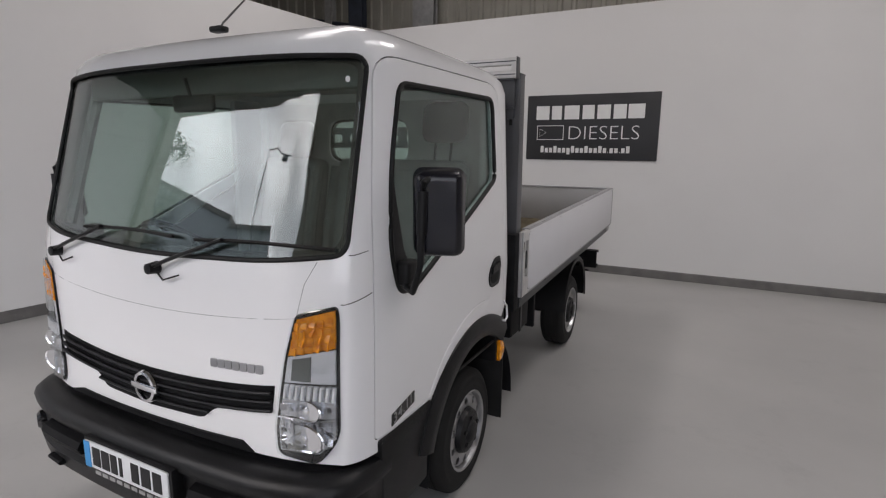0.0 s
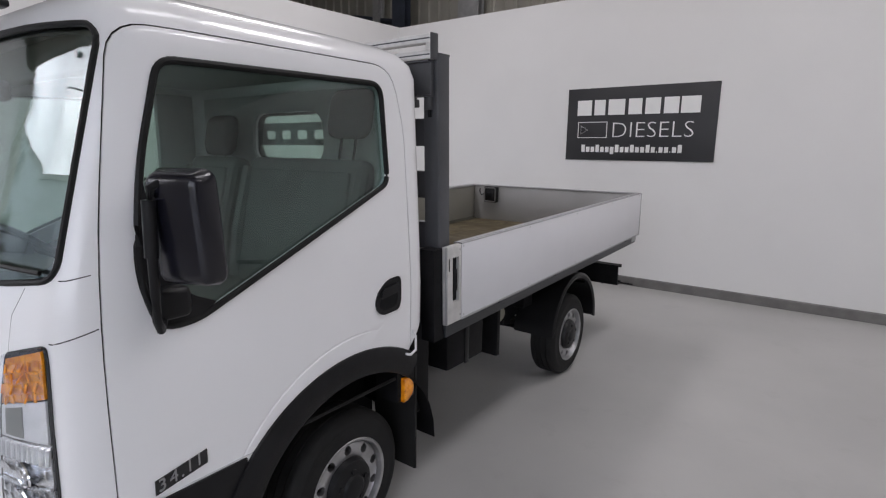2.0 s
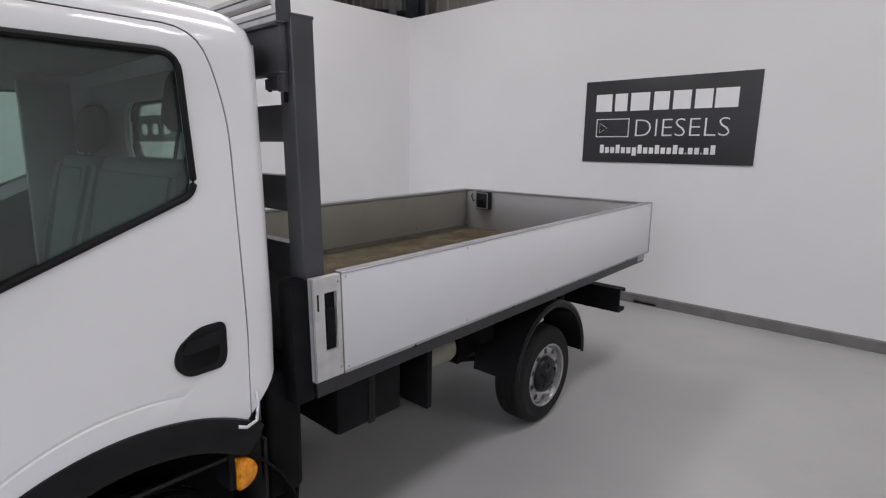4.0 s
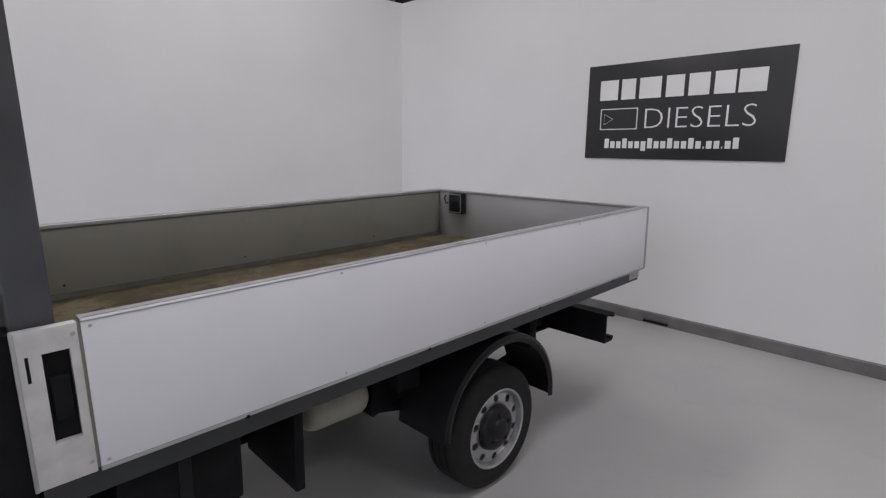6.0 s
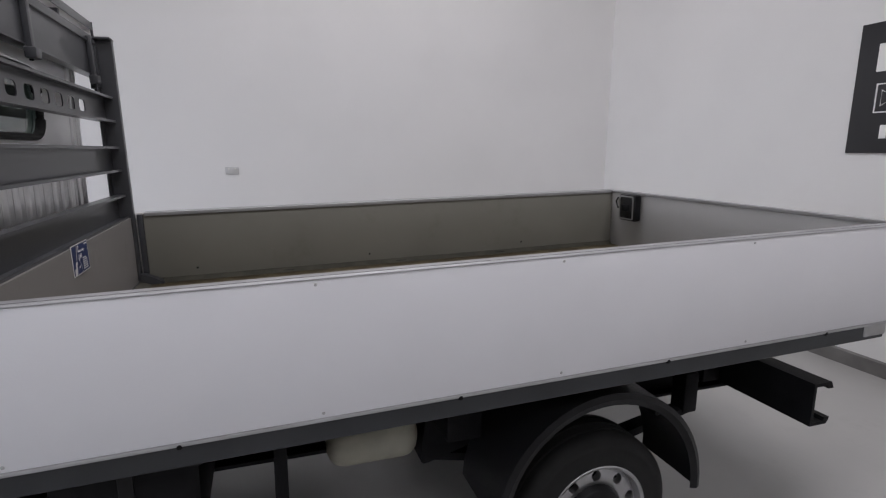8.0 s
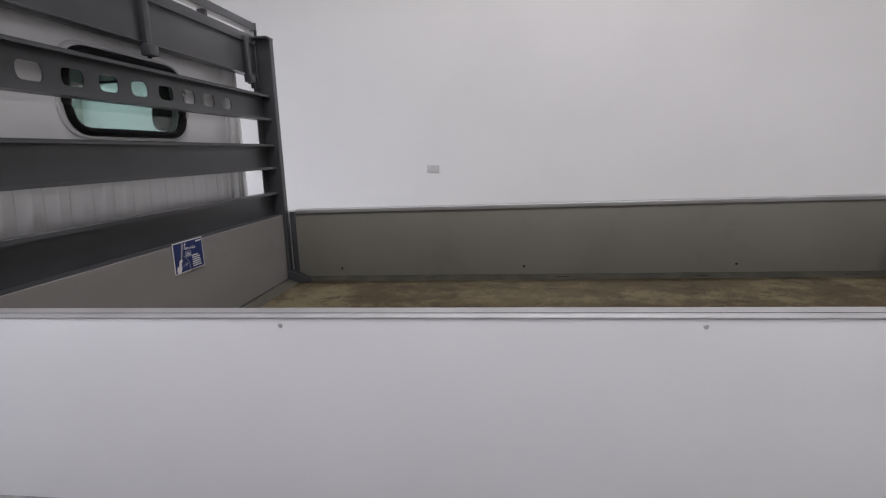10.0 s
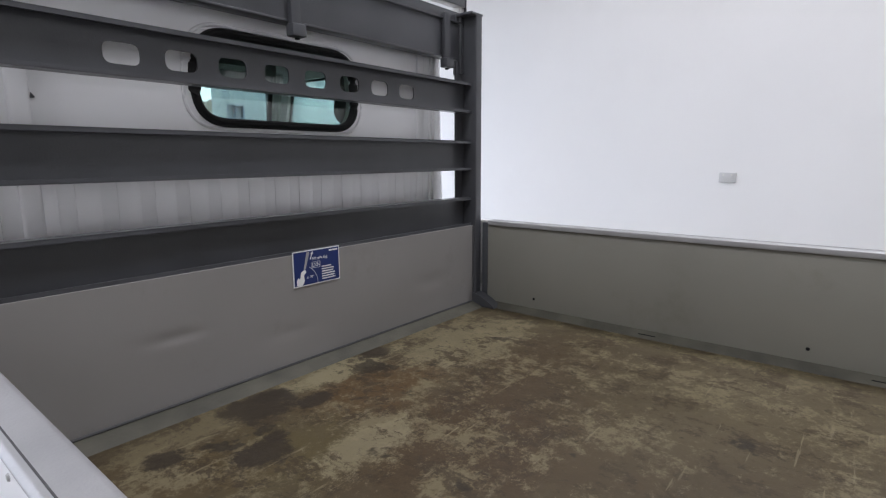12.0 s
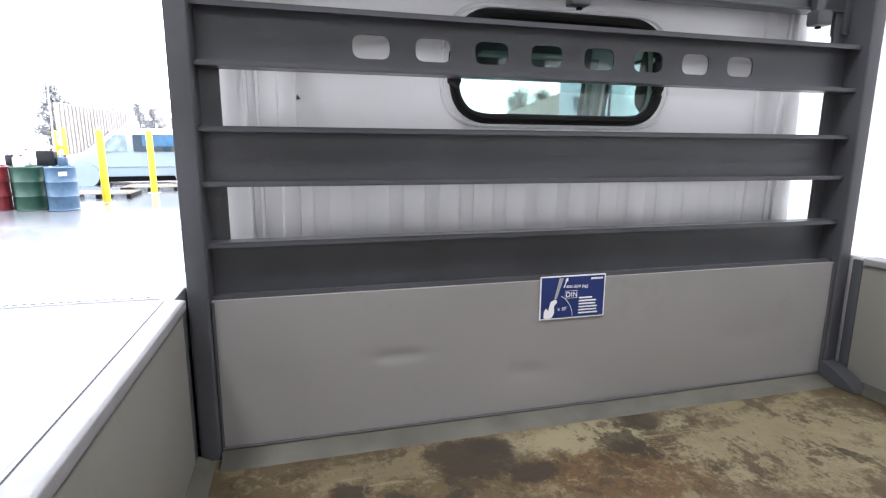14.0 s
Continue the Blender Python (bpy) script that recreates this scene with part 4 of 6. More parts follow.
def hl_poly(z0, z1, inset=0.012, t0=0.0, t1=0.0):
    def inner_x(z):
        return lerp_table([(0.77, 0.718), (0.85, 0.712), (0.98, 0.731), (1.115, 0.754), (1.256, 0.791), (1.295, 0.80)], z) + inset

    def outer_x(z):
        return lerp_table([(0.757, 0.865), (0.83, 0.936), (1.25, 0.934), (1.30, 0.929)], z) - inset

    n = 6
    zs = [z0 + (z1 - z0) * i / n for i in range(n + 1)]
    return [(inner_x(z), z) for z in zs] + [(outer_x(z + k), z + k) for z, k in zip(zs[::-1], [t1 + (t0 - t1) * i / n for i in range(n + 1)])]


def mirror_x(pts):
    return [(-x, z) for x, z in pts][::-1]


HLX = 0.050   # how far the lamps stand in from the cab's flank


def headlight(s):
    f = (lambda p: [(x - HLX, z) for x, z in p]) if s > 0 else (lambda p: mirror_x([(x - HLX, z) for x, z in p]))
    lamp = part("headlight", patch(f(HL), "front", 0.003, 0.02, 0.02), GLOSS_BLACK, truck, "tall clear headlight with amber upper indicator")
    part("indicator", patch(f(hl_poly(1.115, 1.243, 0.008, 0.036, 0.036)), "front", 0.010, 0.006, 0.02), AMBER, lamp, "amber indicator lens")
    rnd_a = random.Random(11)
    for i in range(5):
        for j in range(4):
            x, z = 0.782 - HLX + 0.0285 * i + 0.004 * j, 1.130 + 0.029 * j + 0.006 * i
            tilt = Matrix.Rotation(rnd_a.uniform(-0.5, 0.5), 4, "Z") @ Matrix.Rotation(rnd_a.uniform(-0.6, 0.2), 4, "X")
            part("amber_facet", moved(moved(box(-0.0125, 0.0125, -0.003, 0.003, -0.0125, 0.0125, 0.002), tilt), Matrix.Translation((s * x, front_y(s * x, z) - 0.0115, z))), AMBER, lamp)
    part("grey_lens", patch(f(hl_poly(1.02, 1.110, 0.008, 0.006, 0.036)), "front", 0.010, 0.006, 0.02), LAMP_GREY, lamp, "silver-grey side lamp section")
    x0, x1 = 0.772, 0.842
    part("dark_window", patch(f([(x0, 1.03), (x1, 1.03), (x1 + 0.004, 1.118), (x0 + 0.008, 1.104)]), "front", 0.0125, 0.004, 0.02), TRIM_GREY, lamp)
    part("reflector", patch(f(hl_poly(0.90, 1.016, 0.008)), "front", 0.009, 0.006, 0.02), REFLECTOR, lamp, "bright faceted reflector")
    for i in range(9):
        x = 0.748 - HLX + i * 0.0215
        part("flute", tube(on_front([(s * x, 0.965), (s * (x + 0.006), 1.012)], 0.012), 0.0075, 6), LAMP_GREY, lamp)
    part("reflector", patch(f(hl_poly(0.772, 0.892, 0.008)), "front", 0.009, 0.006, 0.02), REFLECTOR, lamp, "bright faceted reflector")
    for cz, cx, r in ((0.928, 0.830 - HLX, 0.040), (0.828, 0.822 - HLX, 0.054)):
        bowl = lathe([(0.2 * r, 0.012), (0.5 * r, 0.0), (0.85 * r, -0.010), (r, -0.016), (r * 1.06, -0.012)], "y", 24)
        y = front_y(s * cx, cz) - 0.004
        part("bowl", moved(bowl, Matrix.Translation((s * cx, y, cz)) @ Matrix.Diagonal((1.55, 1, 0.9, 1))), CHROME, lamp, "chrome reflector bowl")
        part("bulb_cap", moved(lathe([(0.0, -0.020), (0.010, -0.018), (0.014, -0.006), (0.014, 0.004)], "y", 16), Matrix.Translation((s * cx, y, cz))), REFLECTOR, lamp)
    rnd = random.Random(5)
    glitter = bmesh.new()
    for i in range(7):
        for j in range(6):
            x, z = 0.742 - HLX + i * 0.0275, 0.790 + j * 0.0285
            if 0.88 < z < 0.905 or z > 0.955 or (z < 0.81 and x > 0.87 - HLX):
                continue
            tilt = Matrix.Rotation(rnd.uniform(-0.45, 0.45), 4, "Z") @ Matrix.Rotation(rnd.uniform(-0.4, 0.4), 4, "X")
            q = moved(box(-0.012, 0.012, -0.001, 0.001, -0.0125, 0.0125), tilt)
            join(glitter, moved(q, Matrix.Translation((s * x, front_y(s * x, z) - 0.0125, z))))
    part("mirror_facets", glitter, CHROME, lamp, "small bright mirror facets", smooth=False)
    part("divider", tube(on_front([(s * (0.722 - HLX), 0.896), (s * (0.85 - HLX), 0.889), (s * (0.930 - HLX), 0.90)], 0.014), 0.004, 6), REFLECTOR, lamp)
    for k in range(4):
        part("facet", patch(f([(0.745 + k * 0.042, 0.800), (0.775 + k * 0.042, 0.795), (0.765 + k * 0.042, 0.88), (0.742 + k * 0.042, 0.87)]), "front", 0.0115 + 0.003 * (k % 2), 0.003), REFLECTOR if k % 2 else LAMP_GREY, lamp)
    cover = part("lens_cover", patch(f(HL), "front", 0.0195, 0.002, 0.02), CLEAR_LENS, lamp, "clear lamp lens")
    cover.visible_shadow = False
    part("lamp_rim", tube(on_front(f(HL) + f(HL)[:1], 0.006)[:-1], 0.0035, 6, closed=True), GLOSS_BLACK, lamp)
    return lamp


headlight(1)
headlight(-1)

# bumper below the white apron
def bumper_ring(z, y0, xs, depth):
    pts = []
    for i in range(17):
        x = (xs - 0.10) * i / 16
        pts.append((x, y0 + 0.135 + bow(x)))
    p0 = Vector(pts[-1])
    p1, p2 = Vector((xs - 0.005, p0.y + 0.06)), Vector((xs, p0.y + 0.22))
    for i in range(1, 7):
        t = i / 6
        pts.append(tuple((1 - t) ** 2 * p0 + 2 * t * (1 - t) * p1 + t * t * p2))
    pts.append((xs, depth))
    return pts


BDROP = 0.028   # the bumper hangs this far below the cab's lower edge


def bumper():
    b = bmesh.new()
    rings = []
    for z, y0, xs in ((0.722, 0.03, 0.90), (0.738, -0.015, 0.945), (0.734, -0.075, 0.968), (0.715, -0.105, 0.978), (0.690, -0.115, 0.980), (0.665, -0.110, 0.978), (0.655, -0.090, 0.972), (0.52, -0.085, 0.970), (0.505, -0.105, 0.974), (0.42, -0.090, 0.968), (0.36, -0.045, 0.95), (0.345, 0.02, 0.92)):
        half = bumper_ring(z, y0, xs, 0.425)
        full = half[::-1] + [(-x, y) for x, y in half[1:]]
        rings.append([b.verts.new((x, y, z - BDROP)) for x, y in full])
    for q, s in zip(rings, rings[1:]):
        for j in range(len(q) - 1):
            b.faces.new((q[j], q[j + 1], s[j + 1], s[j]))
    ext = bmesh.ops.extrude_face_region(b, geom=b.faces[:])
    for v in ext["geom"]:
        if isinstance(v, bmesh.types.BMVert):
            v.co = Vector((v.co.x * 0.96, v.co.y + 0.03, v.co.z))
    return b


bump = part("front_bumper", bumper(), BUMPER_PLASTIC, truck, "dark grey textured plastic bumper")


def bump_y(x, dy=0.0):
    return 0.047 + bow(x) + dy


# intake slots and fog lamp blanks
for s in (-1, 1):
    pts = [(s * x, bump_y(x, -0.004), 0.572) for x in (0.34, 0.42, 0.50, 0.58, 0.66)]
    part("intake", tube(pts, 0.045, 8, flat=0.8), CHASSIS, bump, "black air intake slot")
    x = 0.80
    part("fog_blank", moved(lathe([(0.0, -0.020), (0.030, -0.018), (0.045, -0.004), (0.045, 0.03)], "y", 20), Matrix.Translation((s * x, bump_y(x, -0.015), 0.557)) @ Matrix.Rotation(s * radians(24), 4, "Z")), GLOSS_BLACK, bump)
    part("tow_cover", tube([(s * 0.55, bump_y(0.55, -0.02), 0.432), (s * 0.66, bump_y(0.66, -0.02), 0.432)], 0.02, 8, flat=0.7), CHASSIS, bump)
part("apron_recess", patch([(-0.60, 0.735), (0.552, 0.735), (0.500, 0.768), (0.3, 0.761), (0.0, 0.756), (-0.3, 0.756), (-0.5, 0.760)], "front", 0.009, 0.016, 0.02), CHASSIS, truck, "black recess below the white apron")
plate = part("number_plate", box(-0.26, 0.26, -0.007, 0.002, 0.537, 0.648, 0.003), PLATE_WHITE, bump, "white number plate with plain dark bars")
part("plate_holder", box(-0.275, 0.275, 0.001, 0.055, 0.502, 0.656, 0.004), BLACK_PLASTIC, bump)
part("plate_band", box(-0.26, -0.222, -0.0095, -0.006, 0.538, 0.647), PLATE_BLUE, bump, "blue end band", smooth=False)
for x0, x1 in ((-0.205, -0.155), (-0.145, -0.095), (-0.085, -0.045), (-0.030, -0.012), (0.045, 0.090), (0.105, 0.160), (0.175, 0.225)):
    part("plate_bar", box(x0, x1, -0.0095, -0.006, 0.554, 0.632), INK, bump, smooth=False)
for i in range(9):
    part("holder_bar", box(-0.21 + i * 0.047, -0.175 + i * 0.047, -0.0015, 0.002, 0.509, 0.524), PALE_STEEL, bump, smooth=False)

# wipers
for px in (0.08, -0.62):
    z0 = 1.363
    arm = [(px - 0.02, z0 - 0.008), (px + 0.09, z0 + 0.035), (px + 0.35, z0 + 0.125)]
    w = part("wiper", tube(on_front(arm, 0.030), 0.011, 8, flat=0.7), BLACK_PLASTIC, truck, "black wiper arm and blade")
    part("pivot", moved(lathe([(0.0, -0.05), (0.02, -0.045), (0.024, 0.0)], "y", 14), Matrix.Translation((px, front_y(px, z0 - 0.005), z0 - 0.005))), BLACK_PLASTIC, w)
    blade = [(px + 0.20 + 0.58 * i / 10, 1.475 + 0.012 * math.sin(i / 10 * 3)) for i in range(11)]
    blade = [(min(max(x, -0.86), 0.86), z) for x, z in blade]
    part("blade", tube(on_front(blade, 0.014), 0.0065, 6), SEAL, w)
    part("hose", tube(on_front([(px + 0.02, z0 - 0.02), (px + 0.05, z0 - 0.045), (px + 0.10, z0 - 0.03), (px + 0.14, z0 - 0.018)], 0.018), 0.0035, 6), SEAL, w)

# aerial
ab = (0.18, 0.43, 2.235)
ant = part("aerial", tube([ab, (0.16, 0.47, 2.275), (-0.07, 0.90, 2.544), (-0.22, 1.18, 2.72)], 0.004, 6), INK, truck, "thin black roof aerial")
part("aerial_base", moved(box(-0.035, 0.035, -0.022, 0.022, -0.005, 0.018, 0.008), Matrix.Translation(ab)), BLACK_PLASTIC, ant)

# door mirror
def door_mirror(s):
    b = box(-0.094, 0.094, -0.045, 0.045, -0.155, 0.155, 0.036, segs=5)
    for v in b.verts:
        if v.co.y < 0:
            v.co.x *= 0.93
            v.co.z *= 0.96
    m = Matrix.Translation((s * 1.122, 0.522, 1.588)) @ Matrix.Rotation(s * radians(24), 4, "Z") @ Matrix.Rotation(radians(6), 4, "X")
    mir = part("door_mirror", moved(b, m), MIRROR_BLACK, truck, "tall black door mirror on a tubular arm")
    part("mirror_face", moved(box(-0.070, 0.070, 0.040, 0.0458, -0.135, 0.135, 0.0005), m), MIRROR_GLASS, mir, "mirror glass")
    arm = [(s * 1.1120, 0.476, 1.71), (s * 1.1020, 0.444, 1.695), (s * 1.0990, 0.436, 1.60), (s * 1.0940, 0.438, 1.42), (s * 1.066, 0.450, 1.345), (s * 1.045, 0.468, 1.312), (s * 1.010, 0.490, 1.318), (s * 0.965, 0.515, 1.37)]
    part("mirror_arm", tube(arm, 0.013, 10), BLACK_PLASTIC, mir, "black tubular mirror arm")
    part("arm_sleeve", tube([(s * 1.1000, 0.438, 1.665), (s * 1.0965, 0.436, 1.52)], 0.018, 10), BLACK_PLASTIC, mir)
    part("arm_foot", moved(box(-0.035, 0.035, -0.05, 0.05, -0.045, 0.045, 0.02, segs=3), Matrix.Translation((s * 0.985, 0.53, 1.365))), BLACK_PLASTIC, mir)
    part("rain_drip", cyl((s * 1.10, 0.50, 1.53), (s * 1.10, 0.495, 1.53), 0.006, 8), GLOSS_BLACK, mir)


door_mirror(1)
door_mirror(-1)

# studs on the roof
for k in (0.45, 0.51):
    part("roof_stud", cyl((k, 1.2, 2.25), (k, 1.2, 2.275), 0.010, 10), BLACK_PLASTIC, cab)

# ---- inside of the cab
part("cab_floor", box(-0.53, 0.53, 0.27, 1.68, 0.72, 0.78, 0.01), TRIM_GREY, truck, "dark cab floor")
bm = prism(rounded([(0.22, 0.80), (0.20, 1.20), (0.185, 1.365), (0.32, 1.385), (0.52, 1.34), (0.60, 1.22), (0.55, 0.95), (0.45, 0.80)], 0.04), "x", -0.86, 0.86, 0.0)
for v in bm.verts:
    v.co.y += bow(v.co.x)
dash = part("dashboard", bm, TRIM_GREY, truck, "dark grey moulded dashboard")
part("binnacle", box(-0.62, -0.22, 0.34, 0.56, 1.33, 1.415, 0.035, segs=3), TRIM_GREY, dash)
part("screen_shelf", box(-0.80, 0.80, 0.24, 0.30, 1.372, 1.392, 0.008), BLACK_PLASTIC, dash)
# steering wheel
wheel_m = Matrix.Translation((-0.42, 0.66, 1.33)) @ Matrix.Rotation(radians(-38), 4, "X")
circle = [(0.205 * math.cos(2 * math.pi * i / 28), 0.205 * math.sin(2 * math.pi * i / 28), 0) for i in range(28)]
sw = part("steering_wheel", moved(tube(circle, 0.015, 8, closed=True), wheel_m), BLACK_PLASTIC, truck, "black steering wheel")
part("wheel_hub", moved(lathe([(0.0, 0.03), (0.06, 0.025), (0.075, -0.02), (0.04, -0.16)], "z", 18), wheel_m), BLACK_PLASTIC, sw)
for a in (0.5, 2.64, 4.71):
    part("spoke", moved(tube([(0.05 * math.cos(a), 0.05 * math.sin(a), 0.0), (0.2 * math.cos(a), 0.2 * math.sin(a), 0.0)], 0.016, 6, flat=0.5), wheel_m), BLACK_PLASTIC, sw)


def seat(x0, x1, heads, top, rise, label):
    st = part("seat", box(x0, x1, 0.98, 1.49, 0.98, 1.12, 0.045, segs=3), FABRIC, truck, label)
    b = box(x0, x1, -0.06, 0.06, 0.0, top, 0.045, segs=3)
    for v in b.verts:
        if v.co.z > 0.3:
            c = (x0 + x1) / 2
            v.co.x = c + (v.co.x - c) * (0.93 if v.co.z > 0.5 else 0.98)
    m = Matrix.Translation((0, 1.475, 1.06)) @ Matrix.Rotation(radians(-12), 4, "X")
    part("backrest", moved(b, m), FABRIC, st, "grey fabric backrest")
    w = (x1 - x0) / len(heads)
    for i in range(len(heads)):
        a = x0 + w * i
        for k in (a + 0.03, a + w - 0.03):
            part("bolster", moved(tube([(k, -0.055, 0.06), (k, -0.07, 0.3), (k, -0.05, top - 0.06)], 0.035, 8), m), FABRIC, st)
        part("stitched_panel", moved(box(a + 0.09, a + w - 0.09, -0.078, -0.05, 0.05, top - 0.07, 0.012), m), FABRIC, st, "paler centre panel")
    for hx in heads:
        part("headrest", moved(box(hx - 0.142, hx + 0.142, -0.055, 0.04, top + rise, top + rise + 0.228, 0.06, segs=4), m), HEADREST_FABRIC, st, "dark grey fabric headrest")
        for k in (-0.05, 0.05):
            part("headrest_post", moved(cyl((hx + k, 0, top - 0.04), (hx + k, 0, top + rise + 0.03), 0.007, 8), m), BLACK_PLASTIC, st, "dark headrest post")
    part("seat_base", box(x0 + 0.04, x1 - 0.04, 1.02, 1.44, 0.915, 0.99, 0.01), TRIM_GREY, st)


seat(-0.77, -0.24, [-0.520], 0.700, 0.010, "grey fabric driver's seat with headrest")
seat(-0.16, 0.78, [0.58], 0.703, 0.100, "grey fabric double passenger seat with headrest")
part("roof_lining", box(-0.80, 0.80, 0.70, 1.68, 2.135, 2.15, 0.005), LINING, truck, "pale grey roof lining")
part("back_lining", cut(box(-0.86, 0.86, 1.735, 1.752, 0.80, 2.09), [prism(REAR_WIN, "y", 1.6, 1.8)]), LINING, truck, "pale grey rear cab lining", smooth=False)
for s in (1, -1):
    dl = rounded([(0.44, 0.80), (0.44, 1.24), (0.72, 1.25), (1.50, 1.60), (1.60, 1.60), (1.60, 0.99), (0.98, 0.99), (0.66, 0.80)], 0.03)
    part("door_card", prism(dl, "x", s * 0.895, s * 0.918), TRIM_GREY, truck, "dark grey inner door panel")
    part("a_pillar_trim", tube([(s * 0.868, 0.36, 1.44), (s * 0.86, 0.46, 1.75), (s * 0.835, 0.55, 2.07)], 0.028, 8), LINING, truck, "pale pillar trim")
    part("b_pillar_trim", box(min(s * 0.84, s * 0.885), max(s * 0.84, s * 0.885), 1.545 if s > 0 else 1.42, 1.65, 1.0, 2.1, 0.01), LINING, truck, "pale pillar trim")
    part("sun_visor", box(s * 0.42 - 0.24, s * 0.42 + 0.24, 0.52, 0.64, 2.055, 2.075, 0.008), LINING, truck, "folded pale sun visor")
part("header_trim", box(-0.82, 0.82, 0.50, 0.56, 2.014, 2.13, 0.012), TRIM_GREY, truck, "dark grey header trim above the windscreen")
rm = part("cab_mirror", box(-0.12, 0.12, 0.42, 0.45, 1.94, 2.01, 0.014, segs=3), BLACK_PLASTIC, truck, "small black inside mirror")
part("mirror_stem", cyl((0, 0.42, 2.0), (0, 0.40, 2.07), 0.008, 8), BLACK_PLASTIC, rm)
part("mirror_face", box(-0.11, 0.11, 0.4495, 0.4525, 1.948, 2.002, 0.001), MIRROR_GLASS, rm)
part("gear_lever", tube([(-0.08, 0.70, 0.95), (-0.08, 0.74, 1.15), (-0.08, 0.73, 1.22)], 0.014, 8), BLACK_PLASTIC, truck, "black gear lever")
part("screen_sticker", moved(lathe([(0.0, 0.0), (0.010, 0.0), (0.010, 0.002)], "y", 16), Matrix.Translation((0.815, front_y(0.815, 2.03) + 0.004, 2.03))), SIGN_WHITE, pane, "small pale round sticker")

# stretch the cab about its belt line to its full height
for ob_ in truck.children_recursive:
    for v_ in ob_.data.vertices:
        v_.co.z = 1.2 + (v_.co.z - 1.2) * 1.045 if v_.co.z > 0.5 else v_.co.z * 0.937
    ob_.data.update()

# ---- load bed: drawn level, then tipped with the rake of the truck
RAKE = Matrix.Translation((0, 2.0, 1.34)) @ Matrix.Rotation(radians(1.6), 4, "X") @ Matrix.Translation((0, -2.0, -1.34))


def bed(name, bm, mat, parent, label="", smooth=True):
    return part(name, moved(bm, RAKE), mat, parent, label, smooth)


BY0, BY1, BT, BB = 2.02, 5.175, 1.357, 0.944
deck = bed("bed_floor", box(-0.965, 0.965, 1.93, 5.155, 0.925, 0.948), PLY, truck, "worn brown plywood load floor with pale scuffs", smooth=False)
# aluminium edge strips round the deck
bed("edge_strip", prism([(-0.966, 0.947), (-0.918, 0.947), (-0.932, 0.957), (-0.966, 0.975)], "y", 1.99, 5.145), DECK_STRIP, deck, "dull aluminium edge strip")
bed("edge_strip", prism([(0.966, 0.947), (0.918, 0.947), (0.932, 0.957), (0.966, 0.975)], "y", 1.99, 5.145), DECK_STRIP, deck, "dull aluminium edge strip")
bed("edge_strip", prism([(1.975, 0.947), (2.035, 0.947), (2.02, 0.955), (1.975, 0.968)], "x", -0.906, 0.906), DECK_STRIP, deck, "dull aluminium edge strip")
for i in range(4):
    y = 2.75 + i * 0.72
    for s in (-1, 1):
        bed("lashing_slot", box(s * 0.945 - 0.012, s * 0.945 + 0.012, y, y + 0.07, 0.948, 0.960, 0.003), CHASSIS, deck)


def dropside(s):
    x0, x1 = sorted((s * 0.958, s * 0.996))
    ds = bed("dropside", box(x0, x1, BY0 - 0.004, BY1 - 0.005, BB + 0.004, BT - 0.010, 0.002), DULL_ALU, truck, "hinged dropside, white outside and dull grey inside")
    xo = s * 0.996
    bed("outer_panel", box(min(xo, xo + s * 0.004), max(xo, xo + s * 0.004), BY0 + 0.004, BY1 - 0.022, BB + 0.006, BT - 0.008, 0.0015), PANEL_WHITE, ds, "flat white outer panel")
    cap = rounded([(s * 0.948, BT - 0.022), (s * 0.948, BT - 0.003), (s * 0.954, BT), (s * 0.996, BT), (s * 1.002, BT - 0.004), (s * 1.002, BT - 0.0075), (s * 0.997, BT - 0.0075), (s * 0.957, BT - 0.022)], 0.002, 3)
    bed("top_cap", prism(cap, "y", BY0 + 0.004, BY1 - 0.004), ALU, ds, "satin aluminium top rail")
    bed("cap_groove", box(min(s * 0.988, s * 0.990), max(s * 0.988, s * 0.990), BY0 + 0.01, BY1 - 0.01, BT - 0.002, BT + 0.0006), SEAM, ds, smooth=False)
    bed("bottom_rail", box(min(s * 0.972, s * 1.0025), max(s * 0.972, s * 1.0025), BY0 + 0.004, BY1 - 0.004, BB - 0.006, BB + 0.005, 0.002), ALU, ds, "satin aluminium bottom rail")
    for y in (BY1 - 0.012,):
        bed("end_cap", box(min(s * 0.970, s * 1.003), max(s * 0.970, s * 1.003), y - 0.008, y + 0.010, BB - 0.004, BT - 0.004, 0.003), ALU, ds, "satin aluminium end cap")
    for y in (2.043, 2.79, 3.55, 4.33, 5.10):
        for z in (BT - 0.021, BB + 0.020):
            rv = lathe([(0.0, 0.0025), (0.0035, 0.002), (0.0048, 0.0)], "x", 10)
            bed("rivet", moved(rv, Matrix.Translation((s * 1.000, y, z)) @ Matrix.Rotation(0 if s > 0 else math.pi, 4, "Z")), PALE_STEEL, ds, "small steel rivet")
    for y in (2.27, 3.30, 4.40):
        bed("inner_bolt", moved(lathe([(0.0, 0.005), (0.004, 0.004), (0.0065, 0.0)], "x", 8), Matrix.Translation((s * 0.958, y, BB + 0.070)) @ Matrix.Rotation(math.pi if s > 0 else 0, 4, "Z")), CHASSIS, ds, "dark bolt head on the inner face")
    for y in (2.42, 3.2, 3.98, 4.75):
        bed("hinge_bolt", moved(lathe([(0.0, 0.008), (0.007, 0.007), (0.010, 0.0)], "x", 8), Matrix.Translation((s * 0.996, y, BB - 0.006)) @ Matrix.Rotation(0 if s > 0 else math.pi, 4, "Z")), CHASSIS, ds)
    return ds


dropside(1)
dropside(-1)
